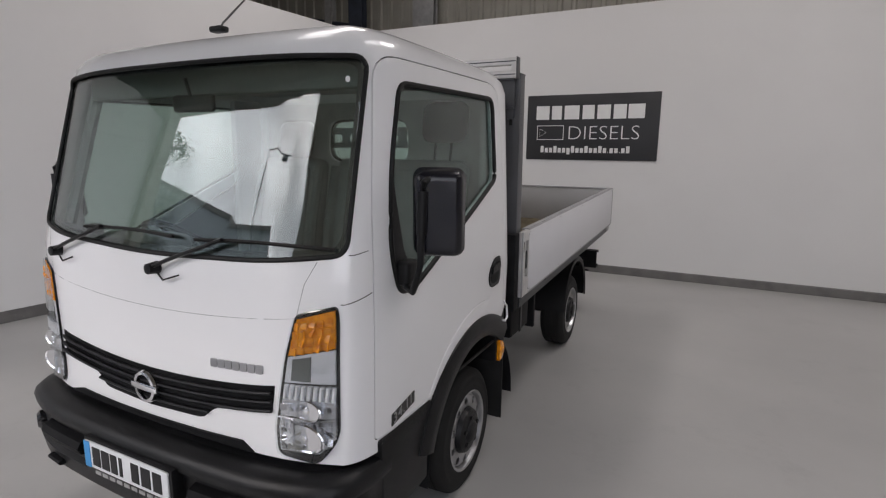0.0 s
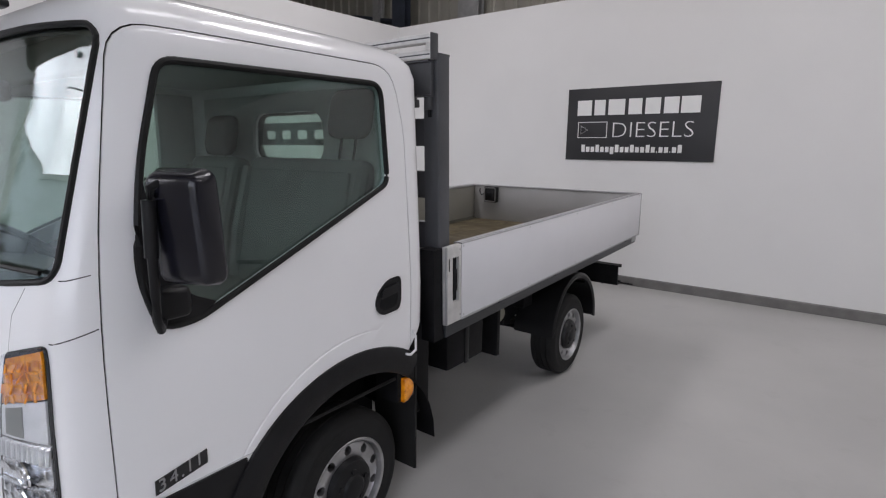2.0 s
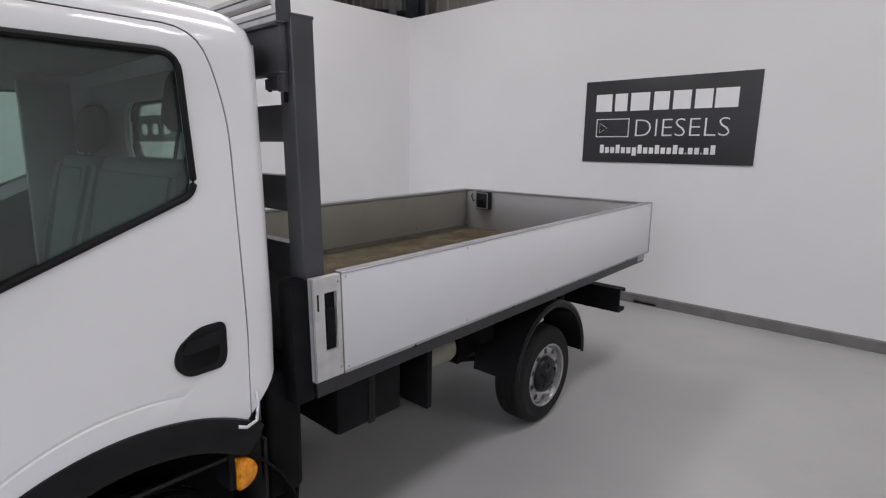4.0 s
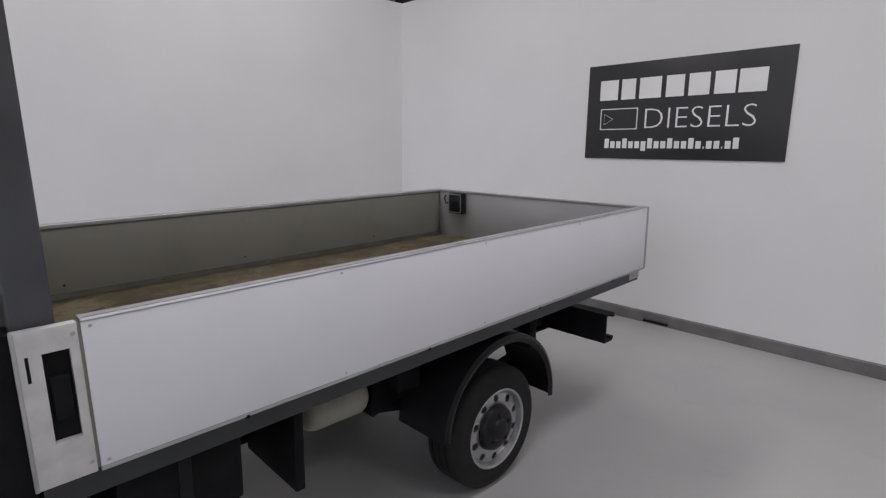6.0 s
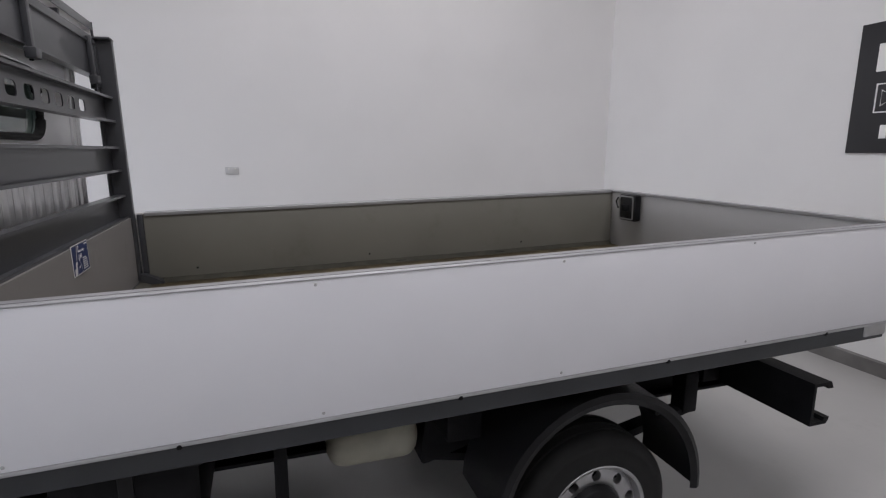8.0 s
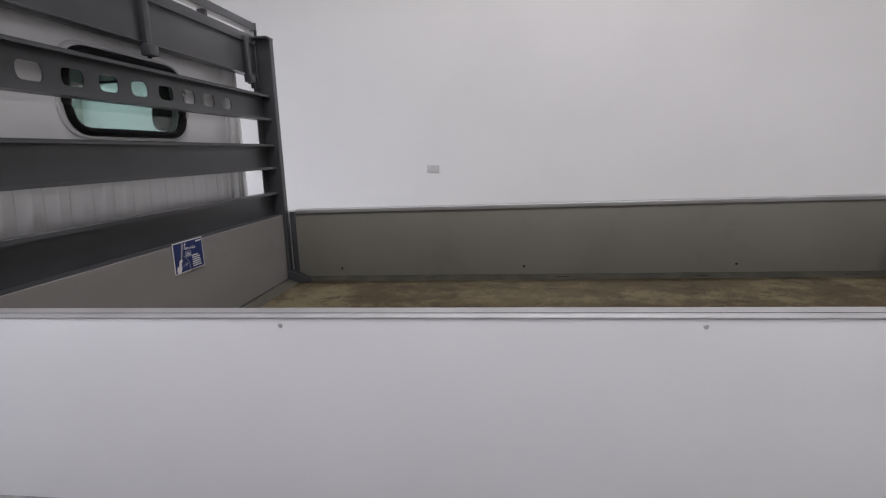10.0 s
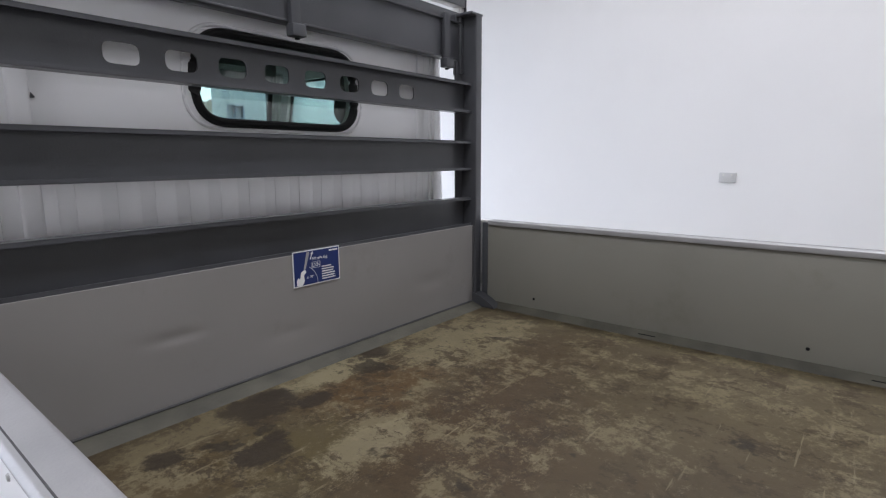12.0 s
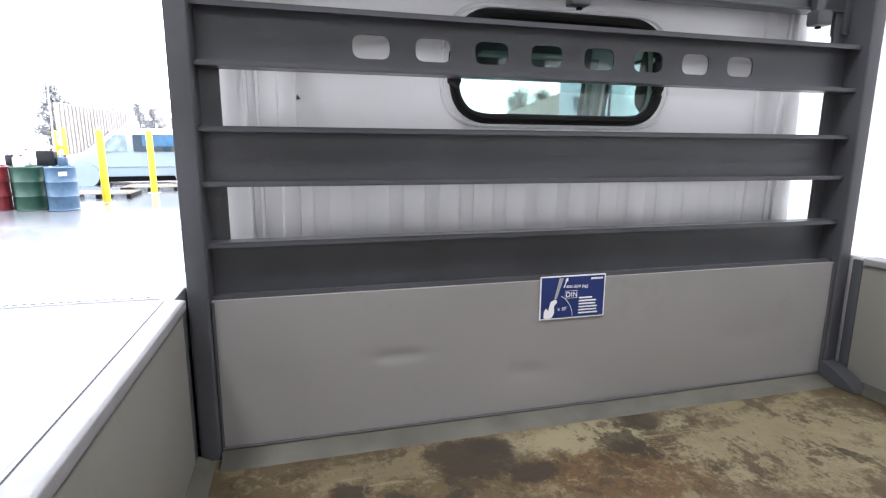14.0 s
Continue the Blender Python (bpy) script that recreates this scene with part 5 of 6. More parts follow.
# tailgate
tg = bed("tailgate", box(-0.953, 0.953, 5.151, 5.173, BB - 0.012, BT - 0.010, 0.002), DOORLIT_ALU, truck, "dull aluminium tailgate, closed")
bed("top_cap", prism(rounded([(5.145, BT - 0.020), (5.145, BT), (5.179, BT), (5.179, BT - 0.020)], 0.004, 3), "x", -0.950, 0.950), ALU, tg, "satin aluminium top rail")
lx = -0.70
bed("tailgate_latch", box(lx - 0.085, lx + 0.085, 5.090, 5.151, BT - 0.200, BT - 0.016, 0.016, segs=3), BLACK_PLASTIC, tg, "black tailgate latch housing")
bed("latch_frame", tube([(lx + a, 5.089, BT - 0.108 + c) for a, c in rounded([(-0.070, -0.078), (0.070, -0.078), (0.070, 0.078), (-0.070, 0.078)], 0.014, 3)], 0.006, 6, closed=True), BADGE, tg, "worn grey latch rim")
bed("latch_face", box(lx - 0.062, lx + 0.062, 5.084, 5.092, BT - 0.176, BT - 0.040, 0.004), BUMPER_PLASTIC, tg)
bed("latch_grip", box(lx - 0.034, lx + 0.034, 5.076, 5.086, BT - 0.132, BT - 0.085, 0.004), CHASSIS, tg)
bed("latch_cable", tube([(-0.80, 5.140, BT - 0.10), (-0.835, 5.120, BT - 0.12), (-0.862, 5.125, BT - 0.075), (-0.870, 5.148, BT - 0.05)], 0.006, 6), CHASSIS, tg, "black latch cable")
for s in (-1, 1):
    bed("corner_post", box(min(s * 0.953, s * 0.998), max(s * 0.953, s * 0.998), 5.173, 5.189, BB, BT - 0.002, 0.003), ALU, tg, "satin aluminium corner post")

# side rails and cross members under the deck
for s in (-1, 1):
    rail = prism(rounded([(s * 0.895, 0.87), (s * 0.985, 0.87), (s * 0.985, 0.944), (s * 0.895, 0.944)], 0.006, 3), "y", 1.90, 5.11)
    sr = bed("side_rail", rail, RAIL_STEEL, truck, "slate grey steel side rail")
    bed("rail_end", box(min(s * 0.89, s * 0.99), max(s * 0.89, s * 0.99), 4.99, 5.118, 0.885, 0.935, 0.006), PALE_STEEL, sr, "bare steel rail end")
for i in range(8):
    y = 2.05 + i * 0.42
    bed("cross_member", prism([(y, 0.845), (y + 0.06, 0.845), (y + 0.06, 0.925), (y, 0.925)], "x", -0.90, 0.90), GREY_STEEL, truck, "slate grey cross member", smooth=False)

# ---- headboard
POST = rounded([(0.866, 1.888), (0.955, 1.888), (0.955, 1.980), (0.909, 1.980), (0.909, 1.898), (0.866, 1.898)], [0.002, 0.008, 0.008, 0.006, 0.002, 0.002], 3)
for s in (-1, 1):
    pp = [(s * x, y) for x, y in POST]
    hp_ = bed("headboard_post", prism(pp, "z", 0.94, 2.268), GREY_STEEL, truck, "slate grey angle-section headboard post")
    bed("post_cap", box(min(s * 0.870, s * 0.957), max(s * 0.870, s * 0.957), 1.886, 1.982, 2.266, 2.278, 0.004), GREY_STEEL, hp_)
    if s < 0:
        bed("post_foot", prism([(1.978, 0.950), (2.095, 0.950), (2.088, 0.962), (2.050, 0.985), (2.010, 1.004), (1.978, 1.012)], "x", s * 0.895, s * 0.950), GREY_STEEL, hp_, "triangular foot gusset")
    # front corner casting and latch plate
    bed("corner_bracket", prism(rounded([(s * 0.89, 1.812), (s * 0.978, 1.812), (s * 0.978, 1.892), (s * 0.89, 1.892)], 0.006, 3), "z", 0.87, 1.345), CHASSIS, hp_, "black steel corner bracket")
    lp = bed("latch_plate", cut(box(min(s * 0.974, s * 1.003), max(s * 0.974, s * 1.003), 1.884, 2.016, 0.942, 1.353, 0.004), [box(min(s * 0.985, s * 1.02), max(s * 0.985, s * 1.02), 1.938, 1.995, 1.055, 1.29)]), RACK_ALU, truck, "satin aluminium dropside latch plate")
    bed("latch_back", box(min(s * 0.958, s * 0.9735), max(s * 0.958, s * 0.9735), 1.984, 2.014, 0.950, 1.345, 0.002), GREY_STEEL, lp, "slate grey inner lining")
    bed("latch_slot", box(min(s * 0.980, s * 0.9865), max(s * 0.980, s * 0.9865), 1.9385, 1.9945, 1.0555, 1.2895), CHASSIS, lp, smooth=False)
    bed("latch_lever", box(min(s * 0.984, s * 1.000), max(s * 0.984, s * 1.000), 1.947, 1.986, 1.11, 1.225, 0.004), CHASSIS, lp, "black latch lever")
    bed("latch_fold", box(min(s * 0.995, s * 1.006), max(s * 0.995, s * 1.006), 1.883, 1.892, 0.942, 1.353, 0.003), PALE_STEEL, lp)
    bed("side_slot", box(min(s * 1.0025, s * 1.0045), max(s * 1.0025, s * 1.0045), 1.905, 1.912, 1.225, 1.29), CHASSIS, lp, smooth=False)
    for z in (0.975, 1.325):
        bed("screw", moved(lathe([(0.0, 0.003), (0.005, 0.002), (0.006, 0.0)], "x", 8), Matrix.Translation((s * 1.003, 2.005, z)) @ Matrix.Rotation(0 if s > 0 else math.pi, 4, "Z")), PALE_STEEL, lp)


def channel(z0, z1, holes=False):
    """Pressed steel slat: a flat web with folded lips, open to the back."""
    web = box(-0.908, 0.908, 1.905, 1.910, z0, z1, 0.0)
    if holes:
        tools = []
        for i in range(8):
            x = -0.526 + 1.052 * i / 7
            zc = (z0 + z1) / 2 - 0.004
            tools.append(prism(rounded([(x - 0.044, zc - 0.027), (x + 0.044, zc - 0.027), (x + 0.044, zc + 0.027), (x - 0.044, zc + 0.027)], 0.022, 5), "y", 1.88, 1.94))
        web = cut(web, tools)
    for z, d in ((z0, 1), (z1, -1)):
        a, b = sorted((z, z + d * 0.004))
        box(-0.908, 0.908, 1.905, 1.955, a, b, bm=web)
        a, b = sorted((z, z + d * 0.012))
        box(-0.908, 0.908, 1.9515, 1.955, a, b, bm=web)
    return web


for z0, holes in ((1.332, False), (1.590, False), (1.848, True)):
    bed("headboard_slat", channel(z0, z0 + 0.133, holes), GREY_STEEL, truck, "slate grey folded steel slat" + (" with eight oblong holes" if holes else ""), smooth=False)

# dented lower panel
b = bmesh.new()
NX, NZ = 90, 48
grid = []
for j in range(NZ + 1):
    row = []
    for i in range(NX + 1):
        x, z = -0.907 + 1.814 * i / NX, 0.955 + 0.378 * j / NZ
        dent = 0.0042 * math.exp(-((x - 0.48) / 0.065) ** 2 - ((z - 1.160) / 0.015) ** 2) + 0.0032 * math.exp(-((x - 0.12) / 0.06) ** 2 - ((z - 1.08) / 0.020) ** 2) + 0.003 * math.exp(-((x + 0.6) / 0.08) ** 2 - ((z - 1.12) / 0.03) ** 2)
        dent += 0.0025 * noise.noise(Vector((x * 3, z * 5, 2)))
        row.append(b.verts.new((x, 1.966 - dent, z)))
    grid.append(row)
for j in range(NZ):
    for i in range(NX):
        b.faces.new((grid[j][i], grid[j][i + 1], grid[j + 1][i + 1], grid[j + 1][i]))
ext = bmesh.ops.extrude_face_region(b, geom=b.faces[:])
bmesh.ops.translate(b, vec=(0, -0.012, 0), verts=[v for v in ext["geom"] if isinstance(v, bmesh.types.BMVert)])
hb = bed("headboard_panel", b, PANEL_ALU, truck, "dented dull aluminium headboard panel")
bed("panel_bead", tube([(-0.906, 1.968, 0.958), (-0.3, 1.970, 0.957), (0.3, 1.969, 0.957), (0.906, 1.968, 0.958)], 0.005, 6), SEAM, hb)
bed("panel_bead", tube([(-0.905, 1.973, 0.971), (0.0, 1.974, 0.970), (0.905, 1.973, 0.971)], 0.004, 6), SEAM, hb)
for s in (-1, 1):
    bed("panel_bead", tube([(s * 0.905, 1.9685, 0.96), (s * 0.905, 1.9685, 1.33)], 0.004, 6), SEAM, hb)
# lashing sticker
stk = bed("load_sticker", box(-0.097, 0.097, 1.9675, 1.9695, 1.224, 1.344), SIGN_WHITE, truck, "blue lashing-point sticker with white print", smooth=False)
bed("blue_field", box(-0.0935, 0.0935, 1.969, 1.9700, 1.2275, 1.3405), STICKER_BLUE, stk, smooth=False)


def sticker_text(body, size, x, z):
    return text_mesh(body, size, 0.0002, Matrix.Translation((x, 1.9703, z)) @ Matrix.Rotation(math.pi, 4, "Z") @ Matrix.Rotation(radians(90), 4, "X"))


bed("print", sticker_text("400 daN (kg)", 0.0125, 0.022, 1.309), SIGN_WHITE, stk, "white print", smooth=False)
bed("print", sticker_text("DIN", 0.020, 0.022, 1.284), SIGN_WHITE, stk, "white print", smooth=False)
bed("print", sticker_text("\u2265 30\u00b0", 0.013, 0.045, 1.248), SIGN_WHITE, stk, "white print", smooth=False)
bed("frame_line", tube([(0.024, 1.9702, 1.281), (-0.012, 1.9702, 1.281), (-0.012, 1.9702, 1.301), (0.024, 1.9702, 1.301)], 0.0006, 4, closed=True), SIGN_WHITE, stk)
for i, w in enumerate((0.040, 0.052, 0.050, 0.056, 0.054, 0.058)):
    z = 1.282 - i * 0.0085
    bed("print_bar", box(-0.018 - w, -0.018, 1.9699, 1.9705, z - 0.004, z), SIGN_WHITE, stk, smooth=False)
bed("print_bar", box(-0.088, -0.052, 1.9699, 1.9705, 1.33, 1.335), SIGN_WHITE, stk, smooth=False)
hook = rounded([(0.085, 1.228), (0.085, 1.247), (0.078, 1.257), (0.072, 1.248), (0.066, 1.274), (0.050, 1.28), (0.046, 1.27), (0.056, 1.262), (0.054, 1.242), (0.062, 1.228)], 0.004, 3)
bed("hook_picture", prism(hook, "y", 1.9699, 1.9705), SIGN_WHITE, stk, smooth=False)
bed("strap_picture", prism([(0.056, 1.28), (0.048, 1.282), (0.030, 1.337), (0.042, 1.338)], "y", 1.9699, 1.9705), PALE_STEEL, stk, smooth=False)
bed("arrow_picture", prism([(0.030, 1.31), (0.026, 1.312), (0.020, 1.329), (0.016, 1.328), (0.017, 1.338), (0.026, 1.332), (0.023, 1.33)], "y", 1.9699, 1.9705), SIGN_WHITE, stk, smooth=False)
arc = [(0.066 - 0.066 * math.sin(a), 1.9702, 1.229 + 0.066 * math.cos(a)) for a in [radians(28 + 62 * i / 10) for i in range(11)]]
bed("arc_picture", tube(arc, 0.0007, 4), SIGN_WHITE, stk)

# ladder rack over the headboard
rack = bed("ladder_rack", box(-0.93, 0.93, 1.862, 1.900, 2.085, 2.240, 0.004), GREY_STEEL, truck, "slate grey roof-height rack above the headboard")
bed("rack_lip", box(-0.93, 0.93, 1.845, 1.910, 2.236, 2.246, 0.003), GREY_STEEL, rack)
bed("rack_lip", box(-0.93, 0.93, 1.850, 1.905, 2.080, 2.088, 0.003), GREY_STEEL, rack)
for z0, z1 in ((2.246, 2.288), (2.318, 2.359)):
    bed("rack_rail", prism(rounded([(1.842, z0), (1.885, z0), (1.885, z1), (1.842, z1)], 0.006, 3), "x", -0.945, 0.945), RACK_ALU, rack, "worn aluminium rack rail")
    bed("rail_back", box(-0.944, 0.944, 1.886, 1.892, z0 + 0.001, z1 - 0.001, 0.001), GREY_STEEL, rack, "slate grey steel backing strip")
    bed("rail_groove", box(-0.94, 0.94, 1.8405, 1.8425, (z0 + z1) / 2 - 0.003, (z0 + z1) / 2 + 0.003), GREY_STEEL, rack, smooth=False)
for x in (-0.93, 0.93):
    bed("rack_upright", box(x - 0.015, x + 0.015, 1.8415, 1.884, 2.286, 2.320, 0.003), RACK_ALU, rack, "worn aluminium end upright")
    bed("rack_end", box(min(x * 1.0165, x * 1.022), max(x * 1.0165, x * 1.022), 1.838, 1.895, 2.244, 2.362, 0.002), GREY_STEEL, rack, "slate grey rack end plate")
for x in (-0.48, 0.0, 0.48):
    bed("rack_upright", box(x - 0.014, x + 0.014, 1.846, 1.882, 2.280, 2.320, 0.003), GREY_STEEL, rack)
for x in (-0.78, 0.0, 0.78):
    br = bed("rack_bracket", box(x - 0.018, x + 0.018, 1.900, 1.922, 2.055, 2.262, 0.003), GREY_STEEL, rack)
    bed("bracket_foot", box(x - 0.030, x + 0.024, 1.895, 1.935, 2.035, 2.075, 0.005), GREY_STEEL, rack)
    bed("bracket_bolt", cyl((x - 0.012, 1.905, 2.03), (x - 0.012, 1.905, 2.06), 0.008, 8), CHASSIS, rack)
for s in (-1, 1):
    bed("rack_arm", box(min(s * 0.885, s * 0.925), max(s * 0.885, s * 0.925), 1.865, 1.91, 2.02, 2.27, 0.004), GREY_STEEL, rack)
    bed("arm_pin", cyl((s * 0.905, 1.885, 1.985), (s * 0.905, 1.885, 2.03), 0.009, 8), CHASSIS, rack)

# ---- chassis
for s in (-1, 1):
    prof = [(s * 0.36, 0.52), (s * 0.43, 0.52), (s * 0.43, 0.535), (s * 0.375, 0.535), (s * 0.375, 0.665), (s * 0.43, 0.665), (s * 0.43, 0.68), (s * 0.36, 0.68)]
    part("chassis_rail", prism(prof, "y", 0.5, 5.02), CHASSIS, truck, "black chassis rail", smooth=False)
    for y in (2.3, 3.1, 4.2, 4.8):
        part("bed_mount", box(min(s * 0.36, s * 0.44), max(s * 0.36, s * 0.44), y, y + 0.08, 0.68, 0.88, 0.005), CHASSIS, truck, "black bed mount")
for y in (1.9, 2.8, 3.5, 4.4):
    part("chassis_cross", cyl((-0.38, y, 0.60), (0.38, y, 0.60), 0.05, 12), CHASSIS, truck, "black tubular cross member")
for y in (1.285, 3.82):
    part("axle", cyl((-0.72, y, 0.335), (0.72, y, 0.335), 0.055, 12), CHASSIS, truck, "black axle beam")
part("differential", moved(lathe([(0.0, -0.17), (0.10, -0.15), (0.16, 0.0), (0.10, 0.15), (0.0, 0.17)], "y", 20), Matrix.Translation((0, 3.82, 0.335))), CHASSIS, truck, "black differential housing")
part("engine", box(-0.32, 0.32, 0.75, 1.75, 0.42, 0.72, 0.05, segs=3), CHASSIS, truck, "dark engine and gearbox block")
part("prop_shaft", cyl((0, 1.75, 0.52), (0, 3.75, 0.38), 0.04, 12), CHASSIS, truck, "black propeller shaft")
bb = part("battery_box", box(0.50, 0.88, 2.08, 2.46, 0.59, 0.83, 0.02), CHASSIS, truck, "black plastic battery box")
part("box_lid", box(0.49, 0.89, 2.07, 2.47, 0.82, 0.855, 0.012), BLACK_PLASTIC, bb)
part("box_strap", box(0.878, 0.886, 2.25, 2.29, 0.59, 0.83, 0.003), BLACK_PLASTIC, bb)
part("tank_bracket", box(0.44, 0.86, 2.66, 2.70, 0.50, 0.90, 0.005), CHASSIS, truck, "black steel bracket")
part("air_box", box(0.42, 0.90, 1.74, 1.90, 0.46, 0.98, 0.03, segs=3), CHASSIS, truck, "black intake box behind the cab")
for z in (0.36, 0.5, 0.62):
    part("hose", tube([(0.75, 1.72, z + 0.1), (0.86, 1.78, z), (0.80, 1.9, z - 0.04), (0.6, 2.05, z + 0.05)], 0.022, 8), CHASSIS, truck, "black rubber hose")
part("fuel_tank", box(-0.88, -0.45, 2.0, 3.0, 0.42, 0.78, 0.06, segs=3), CHASSIS, truck, "black fuel tank")
part("silencer", moved(lathe([(0.0, -0.175), (0.035, -0.172), (0.065, -0.160), (0.083, -0.140), (0.09, -0.115), (0.09, 0.115), (0.083, 0.140), (0.065, 0.160), (0.035, 0.172), (0.0, 0.175)], "y", 36), Matrix.Translation((0.55, 3.02, 0.63))), CREAM_TANK, truck, "pale cream cylindrical reservoir under the bed")
part("cable_loop", tube([(0.50 - 0.04 * i / 20, 2.62 + 0.63 * i / 20, 0.84 - 0.20 * math.sin(math.pi * i / 20)) for i in range(21)], 0.004, 8), CHASSIS, truck, "hanging black cable")
for s in (-1, 1):
    ls = part("leaf_spring", prism([(3.25, 0.50), (3.6, 0.42), (3.885, 0.40), (4.2, 0.42), (4.55, 0.50), (4.55, 0.53), (4.2, 0.46), (3.885, 0.44), (3.6, 0.46), (3.25, 0.53)], "x", s * 0.50, s * 0.57), CHASSIS, truck, "black leaf spring")
    part("shock_absorber", cyl((s * 0.52, 3.75, 0.40), (s * 0.48, 3.55, 0.78), 0.035, 12), CHASSIS, truck, "black shock absorber")

# brackets and pipework ahead of the rear axle
for s in (-1, 1):
    part("spring_hanger", prism(rounded([(3.20, 0.50), (3.42, 0.56), (3.40, 0.86), (3.24, 0.86)], 0.03, 3), "x", s * 0.48, s * 0.60), CHASSIS, truck, "black spring hanger bracket")
    part("brake_pipe", tube([(s * 0.50, 2.6, 0.80), (s * 0.55, 3.0, 0.78), (s * 0.58, 3.3, 0.70), (s * 0.60, 3.6, 0.50), (s * 0.62, 3.8, 0.42)], 0.009, 8), CHASSIS, truck, "thin black brake pipe")
    part("spring_shackle", box(min(s * 0.49, s * 0.58), max(s * 0.49, s * 0.58), 4.50, 4.58, 0.50, 0.70, 0.01), CHASSIS, truck, "black spring shackle")
part("valve_block", box(0.56, 0.74, 3.26, 3.40, 0.66, 0.80, 0.012), CHASSIS, truck, "black brake valve block")

# rear wings
for s in (-1, 1):
    b = bmesh.new()
    rows = []
    for i in range(25):
        a = radians(-2 + 180 * i / 24)
        c, sn = math.cos(a), math.sin(a)
        ring = []
        for r, x in ((0.400, 0.925), (0.425, 0.935), (0.445, 0.925), (0.448, 0.80), (0.448, 0.60), (0.436, 0.60), (0.436, 0.80), (0.432, 0.915)):
            ring.append(b.verts.new((s * x, 3.825 + r * c * 1.0, 0.415 + r * sn)))
        rows.append(ring)
    n = len(rows[0])
    for q, w in zip(rows, rows[1:]):
        for j in range(n):
            b.faces.new((q[j], q[(j + 1) % n], w[(j + 1) % n], w[j]))
    b.faces.new(rows[0])
    b.faces.new(rows[-1][::-1])
    wg = part("rear_wing", b, BLACK_PLASTIC, truck, "black plastic rear mudguard")
    part("wing_stay", cyl((s * 0.42, 4.035, 0.72), (s * 0.90, 4.055, 0.74), 0.012, 8), CHASSIS, wg)
    part("wing_bolt", cyl((s * 0.70, 4.275, 0.47), (s * 0.72, 4.32, 0.49), 0.006, 8), CHASSIS, wg)

# rear underrun bar: an open channel across the back
prof = [(4.86, 0.555), (4.96, 0.555), (4.975, 0.585), (4.945, 0.585), (4.935, 0.57), (4.875, 0.57), (4.875, 0.735), (4.935, 0.735), (4.945, 0.720), (4.975, 0.720), (4.96, 0.75), (4.86, 0.75)]
ur = part("underrun_bar", prism(prof, "x", -0.92, 0.92), CHASSIS, truck, "black channel-section rear underrun bar", smooth=False)
for s in (-1, 1):
    part("bar_stay", box(min(s * 0.37, s * 0.43), max(s * 0.37, s * 0.43), 4.76, 4.88, 0.56, 0.74, 0.005), CHASSIS, ur)
    for x in (0.62, 0.76):
        part("bar_bolt", cyl((s * x, 4.90, 0.54), (s * x, 4.90, 0.558), 0.010, 8), CHASSIS, ur)

# ---- wheels
TY = [(0.208, -0.10), (0.215, -0.108), (0.25, -0.112), (0.290, -0.108), (0.318, -0.095), (0.332, -0.080), (0.335, -0.060), (0.335, -0.052), (0.327, -0.050), (0.327, -0.043), (0.335, -0.041), (0.336, -0.004), (0.328, -0.003), (0.328, 0.004), (0.336, 0.005), (0.335, 0.041), (0.327, 0.043), (0.327, 0.050), (0.335, 0.052), (0.335, 0.060), (0.332, 0.080), (0.318, 0.095), (0.305, 0.102), (0.300, 0.106), (0.282, 0.109), (0.278, 0.107), (0.25, 0.112), (0.215, 0.108), (0.208, 0.10), (0.208, -0.10)]


def wheel_meshes(dish):
    tyre = finish("tyre", lathe(TY, "x", 64), RUBBER, True)
    rim = lathe([(0.212, 0.104), (0.218, 0.110), (0.214, 0.113), (0.204, 0.108), (0.200, 0.090), (0.197, 0.076), (0.192, dish + 0.014), (0.182, dish + 0.020), (0.150, dish + 0.024), (0.122, dish + 0.016), (0.100, dish), (0.0, dish), (0.0, dish - 0.012), (0.10, dish - 0.012), (0.180, dish - 0.004), (0.190, 0.03), (0.200, -0.09), (0.21, -0.10), (0.212, 0.104)], "x", 64)
    holes = []
    for i in range(10):
        a = 2 * math.pi * (i + 0.5) / 10
        holes.append(cyl((dish - 0.06, 0.166 * math.cos(a), 0.166 * math.sin(a)), (dish + 0.06, 0.166 * math.cos(a), 0.166 * math.sin(a)), 0.0205, 16))
    rim = finish("wheel", cut(rim, holes), STEEL_RIM, True)
    hub = lathe([(0.0, dish + 0.072), (0.045, dish + 0.072), (0.055, dish + 0.066), (0.062, dish + 0.055), (0.098, dish + 0.052), (0.116, dish + 0.044), (0.127, dish + 0.016), (0.127, dish - 0.004)], "x", 40)
    for i in range(5):
        a = 2 * math.pi * i / 5 + 0.3
        lathe_nut = cyl((dish + 0.04, 0.080 * math.cos(a), 0.075 * math.sin(a)), (dish + 0.062, 0.080 * math.cos(a), 0.075 * math.sin(a)), 0.013, 10)
        join(hub, lathe_nut)
    hub = finish("hub_cap", hub, BLACK_PLASTIC, True)
    disc = finish("brake_drum", lathe([(0.0, 0.0), (0.182, 0.0), (0.182, -0.09), (0.0, -0.09)], "x", 30), CHASSIS, True)
    return tyre, rim, hub, disc


